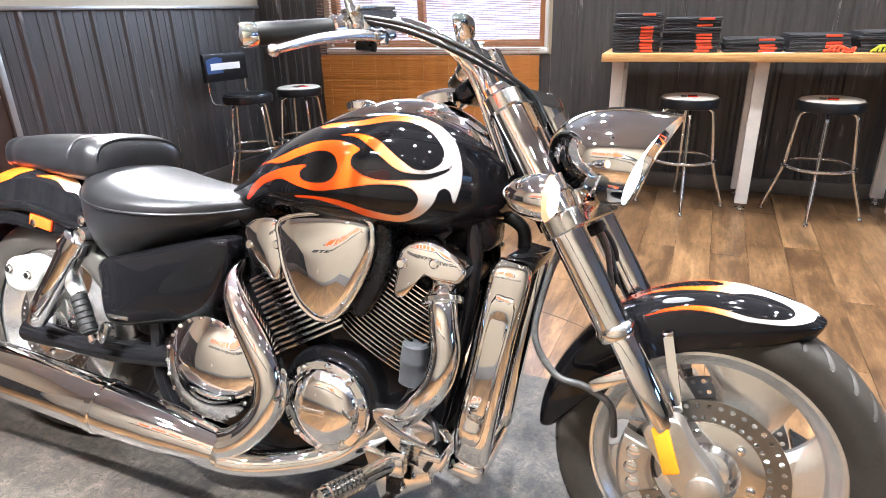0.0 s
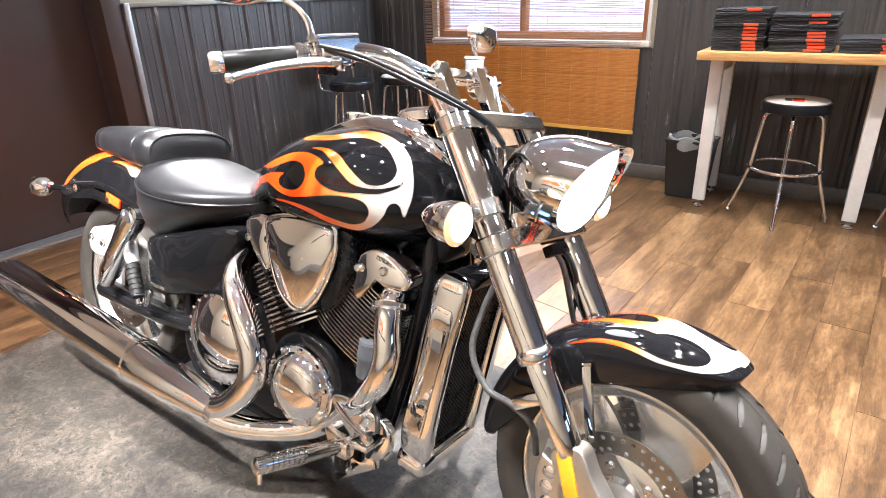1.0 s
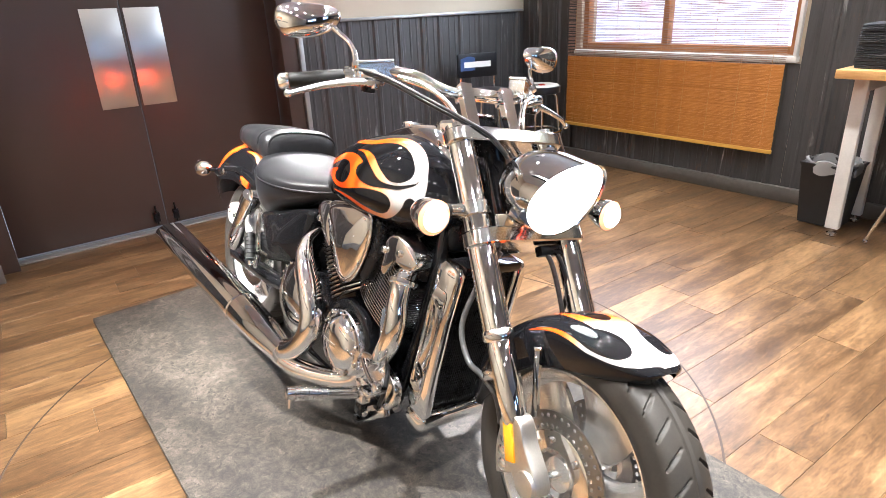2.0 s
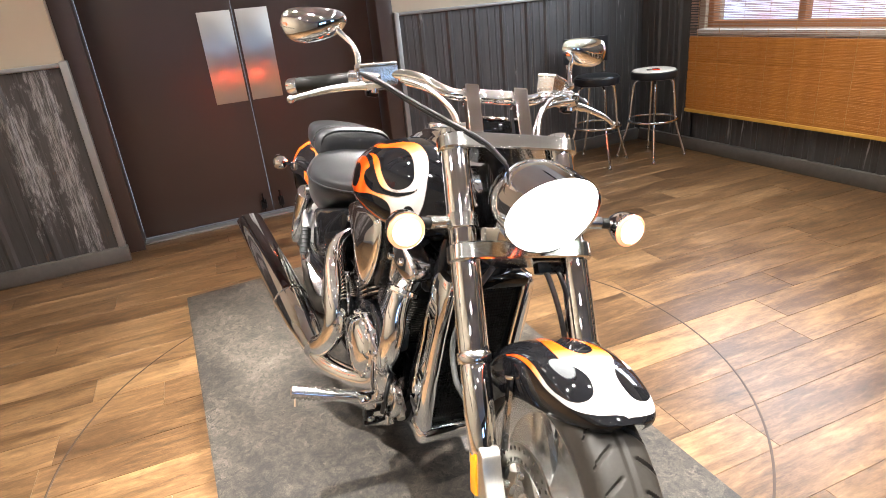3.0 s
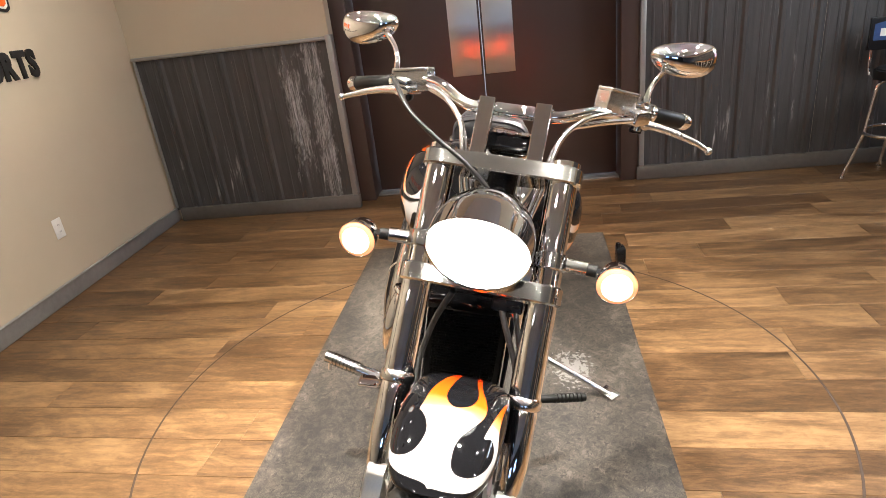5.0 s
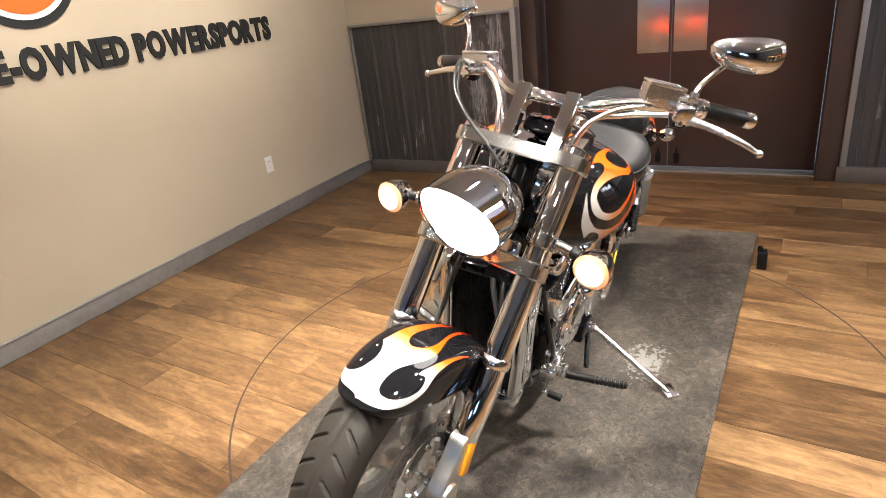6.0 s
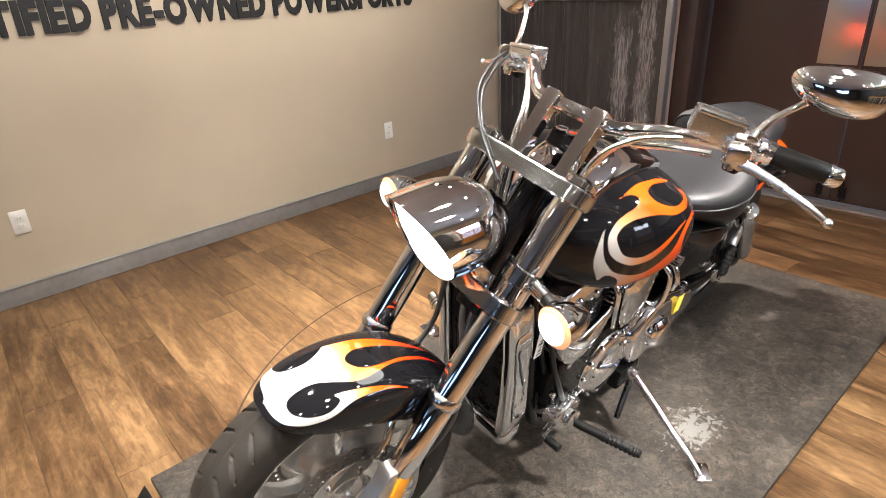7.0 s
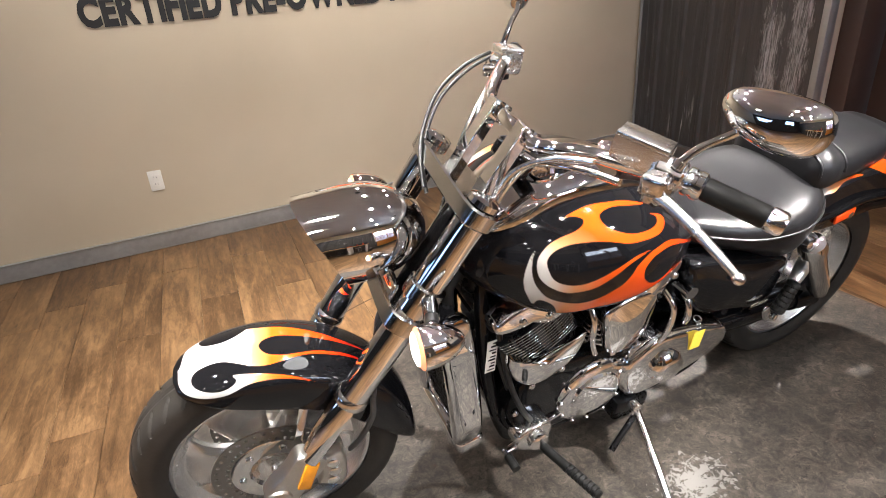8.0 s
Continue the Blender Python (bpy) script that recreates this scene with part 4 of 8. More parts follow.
FRONT_FLAME = [
    [(33, 0.02), (33, 0.17), (33.5, 0.32), (35, 0.43), (39, 0.5), (43, 0.515), (47.5, 0.51), (51, 0.485), (54.5, 0.45), (58.5, 0.43), (65, 0.425), (72, 0.44), (80, 0.47), (72.5, 0.415)],
    [(65, 0.375), (58, 0.34), (54, 0.322), (51.5, 0.32), (52.5, 0.38), (50, 0.43), (46, 0.45), (41.5, 0.42), (38.5, 0.34), (38, 0.23), (39, 0.16), (41, 0.125), (45, 0.11), (49, 0.13)],
    [(53, 0.19), (58, 0.26), (62.5, 0.28), (67.5, 0.255), (73.5, 0.205), (79, 0.175), (88.5, 0.155), (97.5, 0.15), (104, 0.165), (95.5, 0.11), (87, 0.11), (80, 0.125), (73.5, 0.16), (68, 0.175)],
    [(64, 0.15), (62, 0.1), (61, 0.03), (62, -0.03), (65, -0.075), (69, -0.085), (77, -0.065), (89.5, -0.04), (104, -0.04), (96, -0.075), (88, -0.11), (80, -0.16), (73, -0.205), (67, -0.235), (61, -0.25), (57.5, -0.265)],
    [(56.5, -0.24), (53, -0.18), (48.5, -0.155), (43.5, -0.2), (41, -0.28), (40.5, -0.38), (42.5, -0.46), (47.5, -0.5), (52.5, -0.505), (57.5, -0.485), (63.5, -0.46), (70.5, -0.45), (78, -0.46), (86, -0.49)],
    [(77.5, -0.487), (70, -0.49), (62.5, -0.512), (55, -0.545), (51, -0.55), (43, -0.53), (38.5, -0.48), (35.8, -0.39), (34.8, -0.29), (34.2, -0.14), (33.6, -0.06), (32.8, -0.03)],
]


def front_fender():
    NA, NV = 150, 121
    angs, vs = np.linspace(31, 150, NA), np.linspace(-1, 1, NV)
    bm = bmesh.new()
    grid = [[bm.verts.new(fender_point(a, v)) for v in vs] for a in angs]
    for i in range(NA - 1):
        for j in range(NV - 1):
            bm.faces.new((grid[i][j], grid[i + 1][j], grid[i + 1][j + 1], grid[i][j + 1]))
    A, S = np.repeat(angs, NV), np.tile(vs, NA)
    n0 = len(bm.verts)
    # inner skin
    c = V(AX)
    inner = []
    for row in grid:
        r2 = []
        for q in row:
            p = q.co.copy()
            d = V((c.x - p.x, 0, c.z - p.z)).normalized()
            r2.append(bm.verts.new(p + d * 0.004 + V((0, -math.copysign(0.004, p.y), 0))))
        inner.append(r2)
    for i in range(NA - 1):
        for j in range(NV - 1):
            bm.faces.new((inner[i][j], inner[i][j + 1], inner[i + 1][j + 1], inner[i + 1][j]))
        for j in (0, NV - 1):
            q = (grid[i][j], grid[i + 1][j], inner[i + 1][j], inner[i][j])
            bm.faces.new(q if j == 0 else q[::-1])
    for i in (0, NA - 1):
        for j in range(NV - 1):
            q = (grid[i][j], grid[i][j + 1], inner[i][j + 1], inner[i][j])
            bm.faces.new(q if i == 0 else q[::-1])
    ob = part("front_fender", bm, FLAME, bike, "gloss black front fender with silver and orange flames", STEER, 60)
    line = smooth_line(sum(FRONT_FLAME, []), 5, True)
    k = np.array([0.0063, 0.224])
    d = inside_distance(line * k, A * k[0], S * k[1])
    give(ob, np.concatenate([d, np.full(n0, 0.1)]), np.tile(np.clip(0.87 - (A - 56) * 0.0225, 0, 1), 2))
    return ob


front_fender()

RX, RZ = -1.62, 0.33
REAR_FLAME = [
    [(81, 0.22), (86, 0.29), (94, 0.42), (99, 0.50), (106, 0.53), (118, 0.57), (130, 0.54), (141, 0.44), (130, 0.40), (118, 0.36), (110, 0.31), (103, 0.27), (96, 0.24), (88, 0.22)],
    [(86, 0.43), (80, 0.34), (73, 0.27), (67.5, 0.31), (64, 0.42), (67, 0.42), (70.6, 0.475), (73, 0.44), (77, 0.40)],
]


def rear_fender():
    NA, NV = 120, 101
    angs, vs = np.linspace(62, 156, NA), np.linspace(-1, 1, NV)
    bm = bmesh.new()

    def skin(ang, v, off=0.0):
        s, half = abs(v), 0.130 - off
        half *= 1 - 0.35 * max(0, (ang - 128) / 28) ** 2
        R = 0.468 + 0.03 * math.sin(radians(ang)) - off
        if s < 0.5:
            t = s / 0.5 * math.pi / 2
            y, drop = half * math.sin(t), 0.05 * (1 - math.cos(t))
        else:
            k = (s - 0.5) * 2
            y, drop = half, 0.05 + 0.072 * k * (1 - 0.6 * max(0, (ang - 110) / 46))
        return (RX + (R - drop) * math.cos(radians(ang)), math.copysign(y, v), RZ + (R - drop) * math.sin(radians(ang)))

    grid = [[bm.verts.new(skin(a, v)) for v in vs] for a in angs]
    inner = [[bm.verts.new(skin(a, v, 0.004)) for v in vs] for a in angs]
    for i in range(NA - 1):
        for j in range(NV - 1):
            bm.faces.new((grid[i][j], grid[i + 1][j], grid[i + 1][j + 1], grid[i][j + 1]))
            bm.faces.new((inner[i][j], inner[i][j + 1], inner[i + 1][j + 1], inner[i + 1][j]))
        for j in (0, NV - 1):
            bm.faces.new((grid[i][j], grid[i + 1][j], inner[i + 1][j], inner[i][j]))
    for i in (0, NA - 1):
        for j in range(NV - 1):
            bm.faces.new((grid[i][j], grid[i][j + 1], inner[i][j + 1], inner[i][j]))
    A, S = np.repeat(angs, NV), np.tile(np.abs(vs), NA)
    ob = part("rear_fender", bm, FLAME, bike, "gloss black rear fender with orange flames", angle=60)
    k = np.array([0.0078, 0.20])
    d = np.minimum(*[inside_distance(smooth_line(lick, 5, True) * k, A * k[0], S * k[1]) for lick in REAR_FLAME])
    give(ob, np.concatenate([d, np.full(len(A), 0.1)]), np.tile(np.clip(np.where(A < 80, 0.66 + (80 - A) * 0.016, 0.66 - (A - 80) * 0.006), 0.12, 1), 2))
    return ob


REAR_FENDER = rear_fender()


def stuffed(name, rows, label, e=2.6, seam=None):
    """A padded seat from sections: x, half width, top, bottom, height of the widest line."""
    bm = bmesh.new()
    rows = np.array(rows)
    xs = np.linspace(rows[0, 0], rows[-1, 0], 44)
    order = rows[:, 0].argsort()
    w, zt, zb, zw = (curve_at(rows[order, 0], rows[order, k], xs) for k in (1, 2, 3, 4))
    rings(bm, [[(x, y, c + z) for y, z in oval(W, t - c, c - b, e, 48)] for x, W, t, b, c in zip(xs, w, zt, zb, zw)])
    return part(name, bm, VINYL, bike, label, angle=60)


SEAT = stuffed("seat", [(-0.855, 0.030, 0.785, 0.735, 0.762), (-0.883, 0.075, 0.791, 0.712, 0.758), (-0.953, 0.126, 0.792, 0.686, 0.748), (-1.045, 0.174, 0.791, 0.655, 0.738), (-1.138, 0.203, 0.796, 0.625, 0.734), (-1.23, 0.212, 0.812, 0.572, 0.735), (-1.296, 0.205, 0.829, 0.548, 0.740), (-1.352, 0.180, 0.834, 0.596, 0.745), (-1.394, 0.136, 0.822, 0.68, 0.750), (-1.418, 0.075, 0.798, 0.72, 0.755), (-1.432, 0.03, 0.775, 0.742, 0.757)], "black vinyl rider seat with a welt seam", 2.45)
bm = bmesh.new()
for s in (-1, 1):
    bent(bm, [(-0.897, s * 0.089, 0.752), (-0.971, s * 0.139, 0.738), (-1.083, s * 0.191, 0.730), (-1.194, s * 0.2115, 0.730), (-1.278, s * 0.2105, 0.738), (-1.343, s * 0.188, 0.752), (-1.385, s * 0.150, 0.772), (-1.404, s * 0.10, 0.790)], 0.0036, 8)
part("welt", bm, VINYL, SEAT, "stitched seam welt")
PILLION = stuffed("pillion_pad", [(-1.318, 0.105, 0.860, 0.798, 0.826), (-1.324, 0.132, 0.886, 0.782, 0.828), (-1.345, 0.150, 0.908, 0.775, 0.832), (-1.39, 0.156, 0.916, 0.775, 0.836), (-1.425, 0.150, 0.908, 0.778, 0.836), (-1.50, 0.146, 0.910, 0.784, 0.838), (-1.60, 0.132, 0.906, 0.790, 0.842), (-1.70, 0.108, 0.896, 0.796, 0.842), (-1.765, 0.075, 0.884, 0.806, 0.840), (-1.785, 0.03, 0.866, 0.822, 0.840)], "black vinyl pillion pad with a fat front bolster", 3.0)
bm = bmesh.new()
for x, f in ((-1.332, 0.972), (-1.428, 1.004)):
    bent(bm, [(x, 0.150 * f * math.copysign(abs(math.cos(t)) ** 0.667, math.cos(t)), 0.834 + 0.073 * f * abs(math.sin(t)) ** 0.667) for t in np.linspace(0.05, math.pi - 0.05, 25)], 0.0042, 8, 3)
part("welt", bm, VINYL, PILLION, "raised seam welts")


# ---- front end ----
def steer(name, bm, mat, parent=None, label="", angle=38):
    return part(name, bm, mat, parent or bike, label, STEER, angle)


FORK = 0.141
for s, side in ((-1, "right"), (1, "left")):
    bm = bmesh.new()
    y = s * FORK
    rod(bm, (0, y, -0.125), (0, y, 0.105), 0.0335, seg=32)
    rod(bm, (0, y, -0.375), (0, y, -0.16), 0.0345, seg=32)
    leg = steer("fork_leg", bm, CHROME, None, "chrome inverted fork leg")
    bm = bmesh.new()
    lathe(bm, [(0, 0.030), (0.002, 0.033), (0.014, 0.033), (0.018, 0.026), (0.022, 0.016), (0.023, 0.004)], (0, y, 0.143), (0, y, 1), 28)
    steer("fork_cap", bm, CHROME, leg)
    bm = bmesh.new()
    lathe(bm, [(0, 0.036), (0.006, 0.039), (0.02, 0.039), (0.026, 0.035)], (0, y, -0.392), (0, y, 1), 32)
    steer("dust_seal", bm, POLISHED, leg)
    bm = bmesh.new()
    rod(bm, (0, y, -0.60), (0, y, -0.39), 0.023, seg=24)
    steer("slider", bm, CHROME, leg, "bare steel fork slider")
    bm = bmesh.new()
    loops = []
    for z, w in ((-0.385, 0.030), (-0.40, 0.034), (-0.50, 0.034), (-0.575, 0.030), (-0.582, 0.026)):
        loops.append([(w * math.cos(t) * (1.0 if k < 12 else 0.9), y + w * math.sin(t) * (1.0 if k < 12 else 0.9), z) for k, t in enumerate(list(np.linspace(-1.75, 1.75, 12)) + list(np.linspace(1.75, -1.75, 12)))])
    rings(bm, loops)
    steer("fork_guard", bm, CHROME, leg, "curved chrome fork guard")
    bm = bmesh.new()
    plate(bm, rounded([(-0.034, -0.57), (0.034, -0.57), (0.040, -0.63), (0.052, -0.70), (0.045, -0.735), (0.012, -0.748), (-0.018, -0.735), (-0.030, -0.68)]), y - s * 0.022, y + s * 0.020, 0.006)
    lathe(bm, [(0, 0.032), (0.01, 0.03), (0.014, 0.02), (0.015, 0.004)], (AX[0], y + s * 0.018, AX[2]), (AX[0], y + s, AX[2]), 24)
    steer("axle_bracket", bm, CAST, leg, "cast aluminium axle bracket")
    bm = bmesh.new()
    box(bm, (-0.026, y + s * 0.0215 - 0.004, -0.665), (0.006, y + s * 0.0215 + 0.006, -0.572), 0.004, Matrix.Translation((-0.01, 0, -0.62)) @ pose(0, 0, 0, 0, 12, 0) @ Matrix.Translation((0.01, 0, 0.62)))
    steer("reflector", bm, AMBER, leg, "amber reflector")
    bm = bmesh.new()
    rings(bm, [[(x + k * 0.011, y, z + k * 0.0035) for k, y in ((-1, s * (o - 0.004)), (1, s * (o - 0.004)), (1, s * (o + 0.004)), (-1, s * (o + 0.004)))] for x, z, o in ((0.077, -0.428, 0.094), (0.070, -0.450, 0.096), (0.040, -0.540, 0.102), (0.028, -0.578, 0.104))])
    lathe(bm, [(0, 0.012), (0.004, 0.013), (0.007, 0.011), (0.008, 0.003)], (0.077, s * 0.094, -0.430), (0.09, s * 0.094, -0.39), 16)
    steer("fender_stay", bm, CHROME, leg, "chrome fender stay")

for nm, z0, z1, x0, x1 in (("top_clamp", 0.105, 0.143, -0.040, 0.042), ("lower_clamp", -0.166, -0.124, -0.046, 0.050)):
    bm = bmesh.new()
    out = rounded([(x1, -0.10), (x1 - 0.004, -0.158), (0.02, -0.180), (-0.016, -0.180), (-0.034, -0.160), (x0 - 0.02, -0.08), (x0 - 0.03, 0), (x0 - 0.02, 0.08), (-0.034, 0.160), (-0.016, 0.180), (0.02, 0.180), (x1 - 0.004, 0.158), (x1, 0.10), (x1, 0)], 4)
    loops = [[(x * f, y * (1 - (1 - f) * 0.3), z) for x, y in out] for z, f in ((z0, 0.93), (z0 + 0.004, 1), (z1 - 0.004, 1), (z1, 0.93))]
    rings(bm, loops)
    c = steer(nm, bm, BRUSHED_CHROME, None, "satin aluminium fork clamp", 20)
    if nm == "lower_clamp":
        bm = bmesh.new()
        box(bm, (0.046, -0.112, -0.150), (0.062, 0.112, -0.085), 0.005, pose(0.0, 0, 0, 0, 8, 0))
        steer("clamp_cover", bm, CHROME, c, "chrome cover below the headlight")
for z in (0.0,):
    bm = bmesh.new()
    rod(bm, (-0.062, 0, -0.14), (-0.062, 0, 0.12), 0.036, seg=24)
    steer("steering_head", bm, BLACK)

# headlight: a bullet shell cut on a slant, visor over the lens
HC, HF, HU = V((0.110, 0.0, -0.055)), V((0.831, 0, -0.556)), V((0.556, 0, 0.831))
bm = bmesh.new()
loops = []
N = 48
for k in np.linspace(0, 1, 22):
    f0 = -0.130 + k * 0.272
    lp = []
    for j in range(N):
        t = 2 * math.pi * j / N
        up = math.sin(t)
        front = 0.093 + 0.046 * up - 0.012 * (1 - up * up)
        f = -0.130 + (front + 0.130) * k
        r = 0.104 * (1 - (1 - min(1, (f + 0.130) / 0.165)) ** 2.3) ** 0.52 if f < 0.035 else 0.104 - 0.16 * (f - 0.035) * (0.55 if up > 0 else 0.25)
        q = HC + HF * f + HU * (r * 0.98 * up) + V((0, 1, 0)) * (r * 1.06 * math.cos(t))
        lp.append(q)
    loops.append(lp)
rim = loops[-1]
mid = sum(rim, V()) / N
for s, d in ((0.975, -0.002), (0.95, -0.008), (0.94, -0.03)):
    loops.append([mid + (q - mid) * s + HF * d for q in rim])
rings(bm, loops)
HEAD = steer("headlight", bm, CHROME, None, "chrome bullet headlight with a peaked visor")
bm = bmesh.new()
loops = []
for s, d in ((0.932, -0.029), (0.91, -0.027), (0.8, -0.025), (0.55, -0.023), (0.25, -0.022), (0.02, -0.022)):
    loops.append([mid + (q - mid) * s + HF * d for q in rim])
rings(bm, loops)
steer("lens", bm, HEADLIGHT_GLASS, HEAD, "lit headlight lens")
bm = bmesh.new()
rod(bm, HC + HF * -0.10 + V((0, -0.02, 0)), (-0.02, -0.02, -0.09), 0.014)
rod(bm, HC + HF * -0.06 + HU * -0.06, (0.02, 0, -0.13), 0.018)
steer("mount", bm, CHROME, HEAD)

# turn signals on stalks from clamps round the forks
for s in (-1, 1):
    y = s * FORK
    bm = bmesh.new()
    lathe(bm, [(0, 0.036), (0.003, 0.0415), (0.035, 0.0415), (0.038, 0.036)], (0, y, -0.088), (0, y, 1), 32)
    rod(bm, (0, y + s * 0.03, -0.068), (0.012, y + s * 0.085, -0.072), 0.0165, seg=20)
    sig = steer("turn_signal", bm, BRUSHED_CHROME, None, "aluminium signal clamp")
    bm = bmesh.new()
    rod(bm, (0.011, y + s * 0.080, -0.072), (0.016, y + s * 0.105, -0.074), 0.0135, seg=20)
    steer("collar", bm, RUBBER, sig, "black rubber collar")
    c = V((0.030, s * 0.288, -0.092))
    bm = bmesh.new()
    rod(bm, (0.016, y + s * 0.103, -0.074), c + HF * -0.01, 0.010, seg=16)
    lathe(bm, [(0, 0.006), (0.006, 0.016), (0.02, 0.027), (0.04, 0.0365), (0.062, 0.0415), (0.082, 0.043), (0.086, 0.0425), (0.084, 0.040)], c - HF * 0.070, c + HF, 32)
    steer("housing", bm, CHROME, sig, "chrome bullet signal housing")
    bm = bmesh.new()
    lathe(bm, [(0, 0.0405), (0.004, 0.040), (0.010, 0.032), (0.013, 0.018), (0.014, 0.003)], c + HF * 0.013, c + HF, 32)
    lens = steer("lens", bm, SIGNAL_GLASS, sig, "lit amber signal lens")
    bm = bmesh.new()
    lathe(bm, [(0, 0.0325), (0.003, 0.030), (0.006, 0.020), (0.0075, 0.003)], c + HF * 0.0222, c + HF, 28)
    steer("bulb_glow", bm, SIGNAL_BULB, lens, "hot centre of the signal lens")

# handlebar
BAR = [(-0.250, -0.492, 0.380), (-0.205, -0.410, 0.374), (-0.165, -0.340, 0.367), (-0.125, -0.280, 0.362), (-0.095, -0.230, 0.352), (-0.070, -0.185, 0.330), (-0.052, -0.140, 0.296), (-0.046, -0.095, 0.281), (-0.045, 0.0, 0.280), (-0.046, 0.095, 0.281), (-0.062, 0.140, 0.299), (-0.100, 0.185, 0.328), (-0.145, 0.230, 0.350), (-0.178, 0.278, 0.370), (-0.206, 0.325, 0.389), (-0.250, 0.377, 0.401), (-0.288, 0.425, 0.411)]
bm = bmesh.new()
bent(bm, BAR, 0.0145, 20, 8)
HBAR = steer("handlebar", bm, CHROME, None, "bent chrome handlebar")
for s in (-1, 1):
    bm = bmesh.new()
    box(bm, (-0.046, s * 0.068 - 0.019, 0.140), (-0.020, s * 0.068 + 0.019, 0.302), 0.0025, None, 1)
    box(bm, (-0.068, s * 0.068 - 0.017, 0.258), (-0.044, s * 0.068 + 0.017, 0.300), 0.004, None, 1)
    steer("riser", bm, CHROME, HBAR, "flat chromed riser")
    for z in (0.272, 0.290):
        bm = bmesh.new()
        lathe(bm, [(0, 0.005), (0.004, 0.005), (0.0055, 0.003)], (-0.034, s * 0.086, z), (-0.034, s, z), 10)
        steer("riser_bolt", bm, CHROME, HBAR)
bm = bmesh.new()
box(bm, (-0.062, -0.05, 0.268), (-0.028, 0.05, 0.296), 0.006)
steer("clamp_bar", bm, CHROME, HBAR)
# warning lamps behind the risers
bm = bmesh.new()
box(bm, (-0.118, -0.060, 0.196), (-0.074, 0.060, 0.238), 0.010, None, 3)
LAMPS_BOX = steer("indicator_panel", bm, BLACK, None, "black warning lamp panel with chrome rings")
for y, mat in ((-0.032, SATIN_BLACK), (0.0, RED_REFLECTOR), (0.032, SATIN_BLACK)):
    bm = bmesh.new()
    ring_torus(bm, (-0.078, y, 0.240), (0.5, 0, 1), 0.013, 0.003, 24, 8)
    ring = steer("lamp_ring", bm, CHROME, LAMPS_BOX, "chrome ring")
    bm = bmesh.new()
    lathe(bm, [(0, 0.0115), (0.003, 0.010), (0.004, 0.003)], (-0.079, y, 0.2385), (0.5, y, 1.3), 16)
    steer("lamp_lens", bm, mat, ring)


